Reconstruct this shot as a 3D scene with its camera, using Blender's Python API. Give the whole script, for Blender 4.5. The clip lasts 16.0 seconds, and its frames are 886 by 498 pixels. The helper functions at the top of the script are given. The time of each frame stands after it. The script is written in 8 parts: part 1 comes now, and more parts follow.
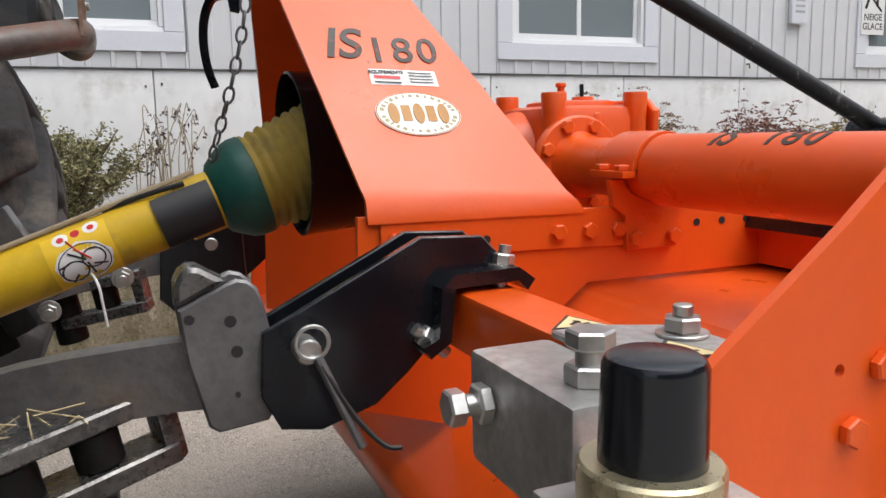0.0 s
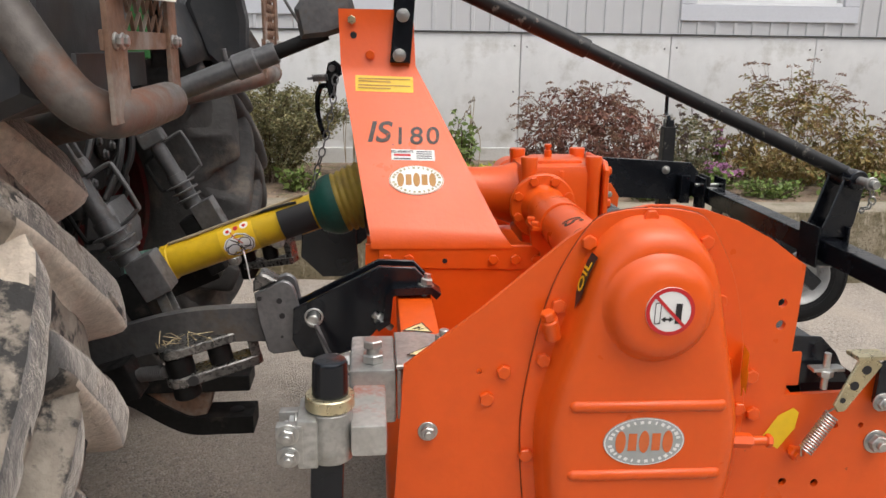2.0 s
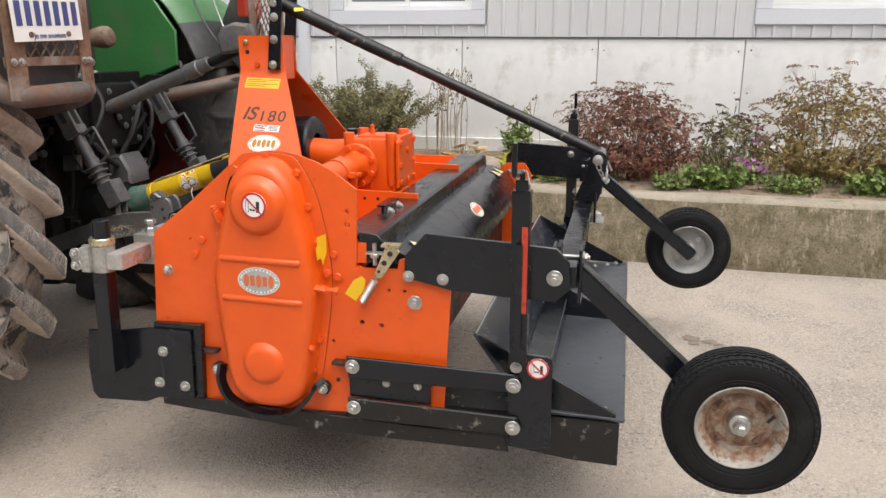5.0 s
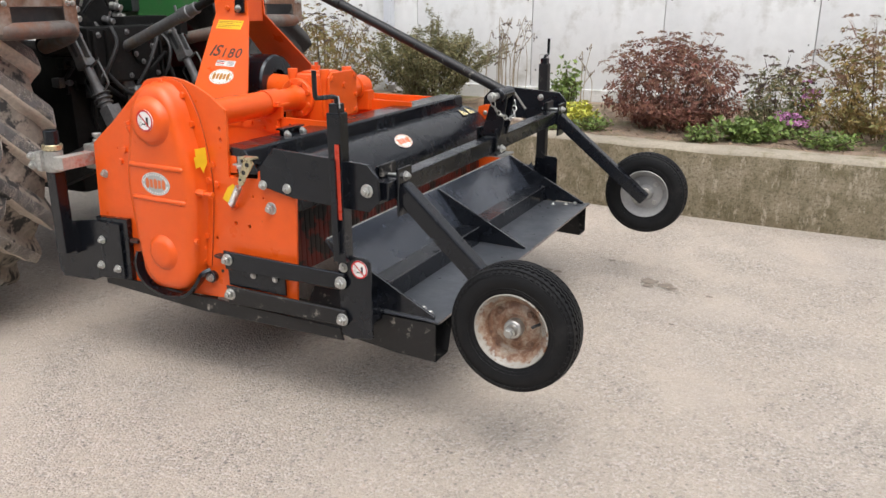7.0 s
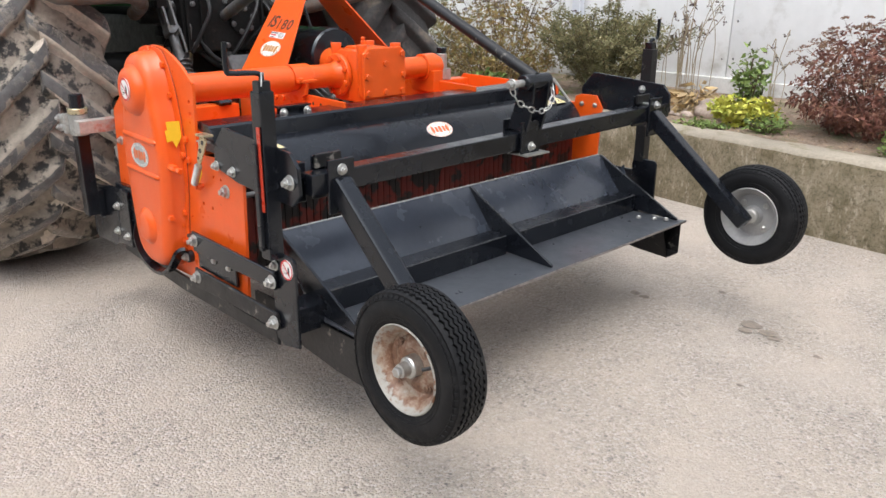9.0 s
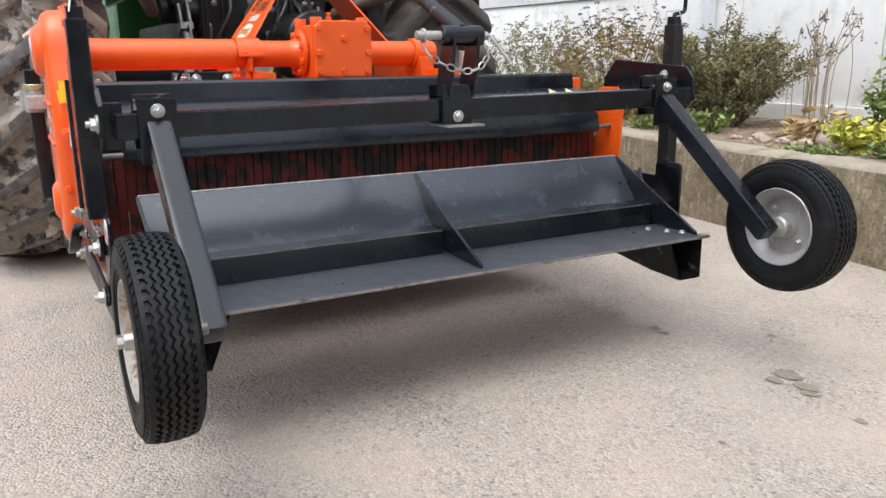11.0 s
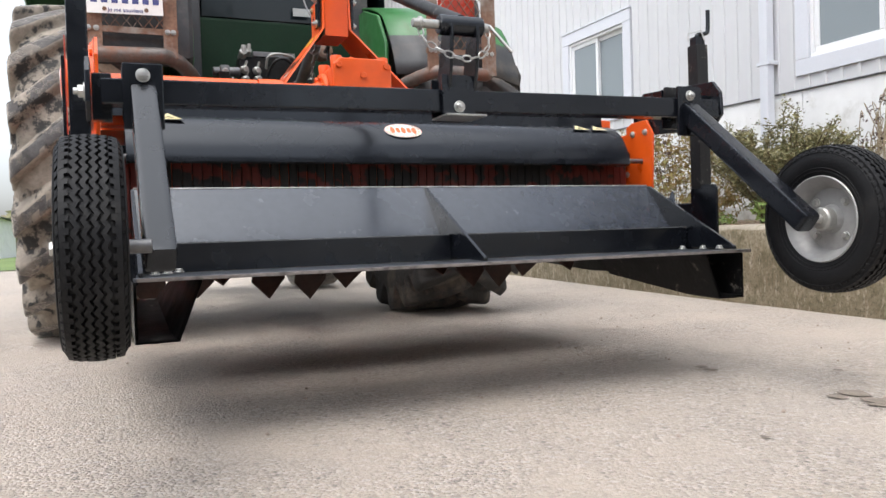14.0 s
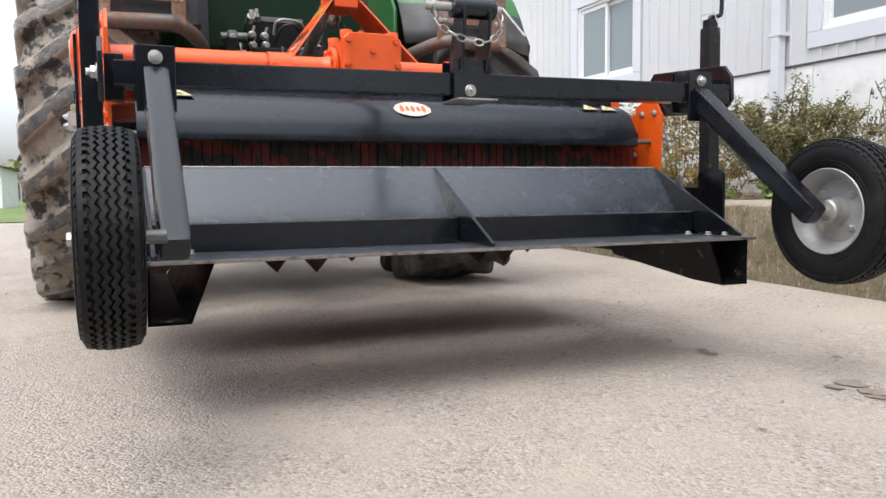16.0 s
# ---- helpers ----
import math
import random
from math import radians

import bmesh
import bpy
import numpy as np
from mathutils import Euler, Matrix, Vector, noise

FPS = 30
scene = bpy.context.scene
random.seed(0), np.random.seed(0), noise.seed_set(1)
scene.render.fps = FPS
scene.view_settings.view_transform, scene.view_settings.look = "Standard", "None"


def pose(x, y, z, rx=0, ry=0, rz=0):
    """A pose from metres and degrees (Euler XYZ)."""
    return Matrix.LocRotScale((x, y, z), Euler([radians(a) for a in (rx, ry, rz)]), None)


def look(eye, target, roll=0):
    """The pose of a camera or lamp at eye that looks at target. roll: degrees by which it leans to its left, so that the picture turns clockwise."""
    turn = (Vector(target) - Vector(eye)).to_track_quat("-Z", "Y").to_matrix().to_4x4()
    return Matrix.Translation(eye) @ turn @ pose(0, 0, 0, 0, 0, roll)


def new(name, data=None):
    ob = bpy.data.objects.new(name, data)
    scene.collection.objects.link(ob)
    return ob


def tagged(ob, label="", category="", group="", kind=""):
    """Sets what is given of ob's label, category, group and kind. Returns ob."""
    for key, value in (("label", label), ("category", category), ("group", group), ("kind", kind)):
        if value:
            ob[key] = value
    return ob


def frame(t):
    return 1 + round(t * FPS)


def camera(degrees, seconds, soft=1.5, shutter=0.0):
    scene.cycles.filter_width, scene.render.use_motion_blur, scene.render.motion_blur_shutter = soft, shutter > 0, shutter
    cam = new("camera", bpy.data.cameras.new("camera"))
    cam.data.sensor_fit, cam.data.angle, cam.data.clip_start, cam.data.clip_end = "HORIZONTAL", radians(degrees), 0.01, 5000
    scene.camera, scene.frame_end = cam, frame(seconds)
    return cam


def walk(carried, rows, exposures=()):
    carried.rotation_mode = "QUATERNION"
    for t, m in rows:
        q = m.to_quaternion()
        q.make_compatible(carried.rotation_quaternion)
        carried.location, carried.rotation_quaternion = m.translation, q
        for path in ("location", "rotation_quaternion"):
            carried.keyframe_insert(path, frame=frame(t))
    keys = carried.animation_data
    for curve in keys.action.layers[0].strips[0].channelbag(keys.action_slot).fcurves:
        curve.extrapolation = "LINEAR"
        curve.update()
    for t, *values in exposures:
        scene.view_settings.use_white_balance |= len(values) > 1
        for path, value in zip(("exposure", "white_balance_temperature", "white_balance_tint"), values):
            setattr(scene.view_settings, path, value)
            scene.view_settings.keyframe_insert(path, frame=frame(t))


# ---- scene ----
cam = camera(58.9, 16.0)
PATH = [
    (0, (-0.038, -1.348, 1.07), (0.708, 0.484, 0.776), -1.4),
    (0.5, (0.002, -1.552, 1.223), (0.598, 0.319, 0.843), -1.2),
    (1, (0.028, -1.745, 1.318), (0.475, 0.153, 0.872), -0.8),
    (1.5, (0.104, -1.974, 1.378), (0.407, -0.059, 0.887), -0.6),
    (2, (0.272, -2.137, 1.411), (0.439, -0.208, 0.909), 0.3),
    (2.5, (0.532, -2.279, 1.439), (0.592, -0.344, 0.938), 0.7),
    (3, (0.725, -2.467, 1.445), (0.69, -0.529, 0.953), 0.4),
    (3.5, (0.923, -2.65, 1.463), (0.787, -0.714, 0.978), 0.3),
    (4, (1.206, -2.784, 1.467), (0.963, -0.857, 0.992), 0.1),
    (4.2, (1.302, -2.844, 1.475), (1.02, -0.922, 0.999), 0.1),
    (6.3, (2.464, -3.163, 1.439), (1.762, -1.382, 0.858), -0.6),
    (6.5, (2.573, -3.148, 1.437), (1.833, -1.386, 0.847), -0.5),
    (7, (2.844, -3.04, 1.423), (1.999, -1.332, 0.816), -0.3),
    (7.5, (2.993, -2.873, 1.41), (2.012, -1.241, 0.795), -0.4),
    (8, (3.102, -2.628, 1.404), (1.981, -1.093, 0.781), -0.3),
    (8.5, (3.259, -2.395, 1.393), (2.011, -0.965, 0.759), -0.2),
    (9, (3.378, -2.136, 1.379), (2.017, -0.822, 0.731), 0.3),
    (9.5, (3.407, -1.836, 1.337), (1.95, -0.632, 0.686), 0.7),
    (10, (3.521, -1.569, 1.274), (1.976, -0.467, 0.643), 0.9),
    (10.2, (3.562, -1.473, 1.23), (1.985, -0.409, 0.614), 0.9),
    (12.3, (3.606, -0.951, 0.638), (1.793, -0.135, 0.419), -1.4),
    (12.5, (3.599, -0.949, 0.612), (1.785, -0.129, 0.419), -1.6),
    (13, (3.613, -0.936, 0.556), (1.785, -0.133, 0.432), -2.2),
    (13.5, (3.619, -0.926, 0.512), (1.783, -0.134, 0.459), -2.2),
    (14, (3.617, -0.928, 0.468), (1.778, -0.143, 0.434), -1.9),
    (14.5, (3.62, -0.926, 0.453), (1.782, -0.139, 0.415), -1.7),
    (15, (3.625, -0.927, 0.454), (1.788, -0.139, 0.399), -1.4),
    (15.5, (3.628, -0.931, 0.48), (1.791, -0.142, 0.402), -1.0),
    (16, (3.627, -0.949, 0.542), (1.79, -0.172, 0.4), -0.7),
]
walk(cam, [(t, look(eye, target, roll)) for t, eye, target, roll in PATH],
     [(0.0, -0.02, 6450, 10), (2.0, -0.15, 6700, 10), (4.0, 0.12, 6850, 10), (7.0, 0.17, 6520, 10), (10.0, 0.36, 6320, 10), (14.5, 0.40, 6380, 10), (16.0, 0.40, 6380, 10)])

# ---- world and light: an overcast autumn day ----
world = bpy.data.worlds.new("overcast_sky")
scene.world = world
world.use_nodes = True
wn, wl = world.node_tree.nodes, world.node_tree.links
sky = wn.new("ShaderNodeTexSky")
sky.sky_type, sky.sun_disc = "NISHITA", False
sky.sun_elevation, sky.sun_rotation = radians(64), radians(140)
sky.air_density, sky.dust_density, sky.ozone_density = 1.0, 4.0, 1.0
cloud = wn.new("ShaderNodeHueSaturation")
cloud.inputs["Saturation"].default_value = 0.32
cloud.inputs["Value"].default_value = 2.2
wl.new(sky.outputs[0], cloud.inputs["Color"])
wl.new(cloud.outputs[0], wn["Background"].inputs[0])
wn["Background"].inputs[1].default_value = 0.12
sun = new("sun", bpy.data.lights.new("sun", "SUN"))
sun.data.energy, sun.data.angle, sun.data.color = 0.9, radians(76), (1.0, 0.985, 0.965)
sun.matrix_world = look((1.6, -2.0, 12), (0, 0, 0))


# ---- materials ----
def ramp(nt, fac, stops):
    r = nt.nodes.new("ShaderNodeValToRGB")
    while len(r.color_ramp.elements) < len(stops):
        r.color_ramp.elements.new(0.5)
    for e, (p, c) in zip(r.color_ramp.elements, stops):
        e.position = p
        e.color = (*c, 1) if len(c) == 3 else c
    nt.links.new(fac, r.inputs[0])
    return r.outputs[0]


def noise_at(nt, scale, detail=4.0, rough=0.55, coord="Object", stretch=(1, 1, 1)):
    tc = nt.nodes.new("ShaderNodeTexCoord")
    mp = nt.nodes.new("ShaderNodeMapping")
    mp.inputs["Scale"].default_value = stretch
    n = nt.nodes.new("ShaderNodeTexNoise")
    n.inputs["Scale"].default_value, n.inputs["Detail"].default_value = scale, detail
    n.inputs["Roughness"].default_value = rough
    nt.links.new(tc.outputs[coord], mp.inputs[0])
    nt.links.new(mp.outputs[0], n.inputs["Vector"])
    return n.outputs["Fac"]


def blend(nt, fac, a, b):
    m = nt.nodes.new("ShaderNodeMix")
    m.data_type = "RGBA"
    for sock, v in ((m.inputs[0], fac), (m.inputs[6], a), (m.inputs[7], b)):
        if isinstance(v, (tuple, list)):
            sock.default_value = (*v, 1)
        elif isinstance(v, float):
            sock.default_value = v
        else:
            nt.links.new(v, sock)
    return m.outputs[2]


def surface(name, base, rough=0.5, metal=0.0, var=0.12, big=3.0, fine=60.0, bump=0.0, bump_scale=150.0,
            stain=None, stain_scale=8.0, stain_from=0.55, stain_to=0.7, stain_rough=None, coat=0.0, spread=0.0,
            stretch=(1, 1, 1), island=0.0):
    """A procedural surface: base colour with broad and fine variation, an optional stain, and fine relief."""
    m = bpy.data.materials.new(name)
    m.use_nodes = True
    nt = m.node_tree
    b = nt.nodes["Principled BSDF"]
    lo = tuple(c * (1 - var) for c in base)
    hi = tuple(min(1, c * (1 + var)) for c in base)
    colour = ramp(nt, noise_at(nt, big, 5, stretch=stretch), [(0.3, lo), (0.7, hi)])
    lo2 = tuple(c * (1 - var * 1.6) for c in base)
    colour = blend(nt, ramp(nt, noise_at(nt, fine, 3, stretch=stretch), [(0.35, (0.45,) * 3), (0.6, (0.0,) * 3)]), colour, lo2)
    if spread:
        info = nt.nodes.new("ShaderNodeObjectInfo")
        colour = blend(nt, ramp(nt, info.outputs["Random"], [(0.0, (0.0,) * 3), (1.0, (spread,) * 3)]), colour, tuple(c * 0.55 for c in base))
    if island:
        geo = nt.nodes.new("ShaderNodeNewGeometry")
        colour = blend(nt, ramp(nt, geo.outputs["Random Per Island"], [(0.0, (0.0,) * 3), (1.0, (island,) * 3)]), colour, tuple(min(1, c * 2.3) for c in base))
    rgh = ramp(nt, noise_at(nt, big * 4, 4), [(0.3, (max(0.03, rough - 0.08),) * 3), (0.7, (min(1, rough + 0.1),) * 3)])
    if stain:
        mask = ramp(nt, noise_at(nt, stain_scale, 7, 0.65), [(stain_from, (0,) * 3), (stain_to, (1,) * 3)])
        colour = blend(nt, mask, colour, stain)
        rgh = blend(nt, mask, rgh, (stain_rough or 0.85,) * 3)
    nt.links.new(colour, b.inputs["Base Color"])
    nt.links.new(rgh, b.inputs["Roughness"])
    b.inputs["Metallic"].default_value = metal
    b.inputs["Coat Weight"].default_value = coat
    b.inputs["Coat Roughness"].default_value = max(0.12, rough * 0.85)
    if bump:
        bp = nt.nodes.new("ShaderNodeBump")
        bp.inputs["Strength"].default_value, bp.inputs["Distance"].default_value = bump, 0.01
        nt.links.new(noise_at(nt, bump_scale, 5), bp.inputs["Height"])
        nt.links.new(bp.outputs[0], b.inputs["Normal"])
    return m


ORANGE = surface("orange_paint", (0.74, 0.096, 0.008), 0.34, var=0.06, big=2.5, fine=25, bump=0.06, bump_scale=60,
                 stain=(0.22, 0.04, 0.015), stain_scale=26, stain_from=0.71, stain_to=0.75, stain_rough=0.6, coat=0.28)
ORANGE.node_tree.nodes["Principled BSDF"].inputs["Specular IOR Level"].default_value = 0.4
BLACK = surface("black_paint", (0.0060, 0.0070, 0.0098), 0.23, var=0.2, big=3, fine=40, bump=0.03, bump_scale=26,
                stain=(0.045, 0.044, 0.043), stain_scale=16, stain_from=0.70, stain_to=0.82, stain_rough=0.5, coat=0.30)
BLACK.node_tree.nodes["Principled BSDF"].inputs["Specular IOR Level"].default_value = 0.38
# lighter and bluer than BLACK: reflected sky put into the base colour
BLADE = surface("black_paint_with_sky_sheen", (0.031, 0.0370, 0.0500), 0.22, var=0.2, big=2.5, fine=40, bump=0.03, bump_scale=24, coat=0.8,
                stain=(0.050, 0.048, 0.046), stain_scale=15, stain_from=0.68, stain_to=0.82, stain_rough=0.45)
# floor plate: dust, plus the sky's blue-grey reflection put into the colour
DUSTY_SHEEN_BLACK = surface("dusty_black_paint_with_sky_sheen", (0.054, 0.059, 0.069), 0.34, var=0.2, big=4, fine=50, bump=0.04, bump_scale=30, coat=0.3,
                      stain=(0.075, 0.072, 0.068), stain_scale=12, stain_from=0.64, stain_to=0.80, stain_rough=0.55)
BLACK_WORN = surface("worn_black_paint", (0.008, 0.008, 0.009), 0.42, var=0.25, bump=0.12, bump_scale=60,
                     stain=(0.24, 0.22, 0.19), stain_scale=26, stain_from=0.60, stain_to=0.70)
ZINC = surface("zinc_plate", (0.55, 0.55, 0.53), 0.36, metal=0.9, var=0.18, big=20, fine=120, bump=0.05)
GALV = surface("galvanised_steel", (0.46, 0.46, 0.44), 0.45, metal=0.75, var=0.25, big=14, fine=90, bump=0.08, bump_scale=80,
               stain=(0.33, 0.30, 0.25), stain_scale=12, stain_from=0.55, stain_to=0.75, stain_rough=0.7)
GALV_RED = surface("galvanised_steel_with_orange_wear", (0.50, 0.49, 0.46), 0.45, metal=0.6, var=0.2, big=14, fine=90,
                   stain=(0.45, 0.09, 0.04), stain_scale=7, stain_from=0.50, stain_to=0.62, stain_rough=0.6)
BRASS = surface("yellow_zinc", (0.62, 0.55, 0.36), 0.3, metal=0.85, var=0.15, big=25)
STEEL = surface("dull_grey_steel", (0.165, 0.165, 0.168), 0.38, metal=0.5, var=0.25, big=8, fine=70, bump=0.12, bump_scale=70,
                stain=(0.20, 0.16, 0.12), stain_scale=12, stain_from=0.55, stain_to=0.75)
ROD_GREY = surface("worn_grey_rod_paint", (0.13, 0.13, 0.132), 0.36, metal=0.3, var=0.3, big=10, fine=70, bump=0.12, bump_scale=60,
                   stain=(0.10, 0.085, 0.07), stain_scale=14, stain_from=0.52, stain_to=0.68)
# the sky's blue is put into the reflections of the black paints
for bluish in (BLACK, BLADE, DUSTY_SHEEN_BLACK):
    bluish.node_tree.nodes["Principled BSDF"].inputs["Specular Tint"].default_value = (0.84, 0.92, 1.0, 1.0)
STEEL_SHINY = surface("worn_bright_steel", (0.18, 0.176, 0.170), 0.28, metal=0.7, var=0.3, big=25, fine=90, bump=0.12, bump_scale=60)
STEEL_DARK = surface("dark_oily_steel", (0.013, 0.013, 0.013), 0.5, metal=0.2, var=0.35, big=8, fine=60, bump=0.15, bump_scale=50,
                     stain=(0.075, 0.062, 0.05), stain_scale=9, stain_from=0.60, stain_to=0.80)
SCUFFED = surface("scuffed_plate_edge", (0.30, 0.27, 0.26), 0.4, metal=0.5, var=0.3, big=30, fine=120, bump=0.2,
                  stain=(0.10, 0.09, 0.085), stain_scale=30, stain_from=0.45, stain_to=0.65, stain_rough=0.5)
for dull in (STEEL_DARK,):
    dull.node_tree.nodes["Principled BSDF"].inputs["Specular IOR Level"].default_value = 0.2
RUST = surface("rusty_steel", (0.20, 0.115, 0.075), 0.75, metal=0.1, var=0.35, big=9, fine=70, bump=0.2, bump_scale=90,
               stain=(0.30, 0.27, 0.24), stain_scale=7, stain_from=0.48, stain_to=0.66)
GUARD_TUBE = surface("worn_grey_brown_tube", (0.145, 0.128, 0.116), 0.42, metal=0.2, var=0.3, big=9, fine=60, bump=0.1,
                     stain=(0.20, 0.10, 0.065), stain_scale=6, stain_from=0.48, stain_to=0.64)
RUBBER = surface("black_tyre_rubber", (0.0085, 0.0088, 0.0098), 0.55, var=0.25, big=10, fine=90, bump=0.12, bump_scale=180,
                 stain=(0.034, 0.033, 0.031), stain_scale=9, stain_from=0.56, stain_to=0.85)


def mud_surface(name, mud, rubber, cover, crack=0.35):
    """Dried mud flaking off dusty rubber: cover is the share of mud, with dark chips and hairline cracks."""
    m = bpy.data.materials.new(name)
    m.use_nodes = True
    nt = m.node_tree
    b = nt.nodes["Principled BSDF"]
    pale = tuple(c * 1.25 for c in mud)
    deep = tuple(c * 0.62 for c in mud)
    tan = ramp(nt, noise_at(nt, 7, 6, 0.62), [(0.30, deep), (0.50, mud), (0.72, pale)])
    tan = blend(nt, ramp(nt, noise_at(nt, 70, 4, 0.6), [(0.38, (0.5,) * 3), (0.60, (0.0,) * 3)]), tan, deep)
    dust = ramp(nt, noise_at(nt, 12, 6, 0.65), [(0.32, tuple(c * 0.55 for c in rubber)), (0.68, tuple(c * 1.4 for c in rubber))])
    edge = 0.5 + (cover - 0.5) * 0.42
    flakes = noise_at(nt, 6.5, 9, 0.68)
    mask = ramp(nt, flakes, [(edge - 0.035, (1,) * 3), (edge + 0.03, (0,) * 3)])
    colour = blend(nt, mask, dust, tan)
    chips = ramp(nt, noise_at(nt, 13, 8, 0.74), [(0.645, (0,) * 3), (0.69, (0.7,) * 3)])
    colour = blend(nt, chips, colour, (0.030, 0.028, 0.027))
    vor = nt.nodes.new("ShaderNodeTexVoronoi")
    vor.feature = "DISTANCE_TO_EDGE"
    vor.inputs["Scale"].default_value = 26
    tc = nt.nodes.new("ShaderNodeTexCoord")
    nt.links.new(tc.outputs["Object"], vor.inputs["Vector"])
    line = ramp(nt, vor.outputs["Distance"], [(0.0, (crack,) * 3), (0.035, (0,) * 3)])
    colour = blend(nt, line, colour, deep)
    nt.links.new(colour, b.inputs["Base Color"])
    b.inputs["Roughness"].default_value = 0.9
    b.inputs["Specular IOR Level"].default_value = 0.3
    # dust brightens at a grazing view
    b.inputs["Sheen Weight"].default_value, b.inputs["Sheen Roughness"].default_value = 0.9, 0.45
    b.inputs["Sheen Tint"].default_value = (0.95, 0.87, 0.78, 1.0)
    b1, b2 = nt.nodes.new("ShaderNodeBump"), nt.nodes.new("ShaderNodeBump")
    b1.inputs["Strength"].default_value, b1.inputs["Distance"].default_value = 0.6, 0.006
    nt.links.new(mask, b1.inputs["Height"])
    b2.inputs["Strength"].default_value, b2.inputs["Distance"].default_value = 0.7, 0.010
    nt.links.new(noise_at(nt, 30, 7, 0.62), b2.inputs["Height"])
    nt.links.new(b1.outputs[0], b2.inputs["Normal"])
    nt.links.new(b2.outputs[0], b.inputs["Normal"])
    return m


for dull in (RUBBER,):
    dull.node_tree.nodes["Principled BSDF"].inputs["Specular IOR Level"].default_value = 0.22
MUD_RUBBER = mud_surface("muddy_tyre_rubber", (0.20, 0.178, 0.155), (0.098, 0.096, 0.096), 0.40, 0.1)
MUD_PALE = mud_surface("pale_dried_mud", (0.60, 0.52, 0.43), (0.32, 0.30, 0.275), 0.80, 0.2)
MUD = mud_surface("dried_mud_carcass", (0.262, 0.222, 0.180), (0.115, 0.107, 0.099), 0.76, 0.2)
# far tyre: little mud, with shade from fender and machine put into the colour
DARK_TYRE = surface("shaded_dusty_tyre_rubber", (0.058, 0.056, 0.055), 0.8, var=0.3, big=5, fine=50, bump=0.4, bump_scale=35,
                    stain=(0.20, 0.165, 0.13), stain_scale=5, stain_from=0.52, stain_to=0.72, stain_rough=0.95)
MUD = surface("dried_mud_carcass", (0.30, 0.262, 0.218), 0.95, var=0.3, big=9, fine=40, bump=1.0, bump_scale=26,
              stain=(0.040, 0.039, 0.038), stain_scale=11, stain_from=0.51, stain_to=0.58, stain_rough=0.9)
RIM_WHITE = surface("white_rim_paint", (0.33, 0.315, 0.28), 0.5, var=0.15, bump=0.1, stain=(0.17, 0.075, 0.035),
                    stain_scale=22.0, stain_from=0.56, stain_to=0.62, stain_rough=0.8)


def rust_rim(m):
    """Rust that has eaten the paint off the dish of a rim, ragged towards the lip."""
    nt = m.node_tree
    b = nt.nodes["Principled BSDF"]
    paint = b.inputs["Base Color"].links[0].from_socket
    tc, ln, add = nt.nodes.new("ShaderNodeTexCoord"), nt.nodes.new("ShaderNodeVectorMath"), nt.nodes.new("ShaderNodeMath")
    flat = nt.nodes.new("ShaderNodeMapping")
    flat.inputs["Scale"].default_value = (1, 0, 1)
    ln.operation, add.operation = "LENGTH", "MULTIPLY_ADD"
    nt.links.new(tc.outputs["Object"], flat.inputs[0])
    nt.links.new(flat.outputs[0], ln.inputs[0])
    nt.links.new(noise_at(nt, 15, 7, 0.7), add.inputs[0])
    add.inputs[1].default_value = 0.11
    nt.links.new(ln.outputs["Value"], add.inputs[2])
    rust = ramp(nt, noise_at(nt, 19, 7, 0.68), [(0.34, (0.085, 0.042, 0.026)), (0.46, (0.21, 0.110, 0.066)), (0.56, (0.33, 0.255, 0.195)), (0.66, (0.42, 0.37, 0.31))])
    mask = ramp(nt, add.outputs[0], [(0.158, (1.0,) * 3), (0.164, (0.0,) * 3)])
    c = nt.nodes.new("ShaderNodeMix")
    c.data_type = "RGBA"
    nt.links.new(mask, c.inputs[0])
    nt.links.new(paint, c.inputs[6])
    nt.links.new(rust, c.inputs[7])
    nt.links.new(c.outputs[2], b.inputs["Base Color"])


rust_rim(RIM_WHITE)
RIM_GREY = surface("grey_rim_paint", (0.36, 0.36, 0.355), 0.45, metal=0.3, var=0.12, bump=0.06,
                   stain=(0.14, 0.13, 0.11), stain_scale=16, stain_from=0.62, stain_to=0.75)
RIM_RED = surface("dark_red_rim", (0.16, 0.012, 0.014), 0.55, var=0.3, stain=(0.10, 0.08, 0.06), stain_from=0.5, stain_to=0.7)
YELLOW = surface("yellow_plastic", (0.62, 0.40, 0.012), 0.42, var=0.1, big=7, fine=40, bump=0.05,
                 stain=(0.30, 0.21, 0.06), stain_scale=9, stain_from=0.56, stain_to=0.75)
BELLOWS = surface("dusty_yellow_bellows", (0.40, 0.28, 0.04), 0.6, var=0.15, big=9, bump=0.08,
                  stain=(0.22, 0.16, 0.06), stain_scale=14, stain_from=0.5, stain_to=0.7)
TEAL = surface("dark_green_plastic", (0.012, 0.085, 0.065), 0.45, var=0.2, bump=0.05, stain=(0.05, 0.09, 0.07), stain_scale=12)
TEAL_DUSTY = surface("dusty_green_plastic", (0.060, 0.150, 0.125), 0.6, var=0.25, bump=0.05, stain=(0.16, 0.19, 0.16), stain_scale=12)
GREEN = surface("green_tractor_paint", (0.035, 0.16, 0.045), 0.38, var=0.12, big=4, bump=0.04, coat=0.2,
                stain=(0.09, 0.13, 0.07), stain_scale=6, stain_from=0.55, stain_to=0.8)
GREEN_DARK = surface("dark_green_cab_paint", (0.0040, 0.021, 0.0085), 0.6, var=0.2, big=5)
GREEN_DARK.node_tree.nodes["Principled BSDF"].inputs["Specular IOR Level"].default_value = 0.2
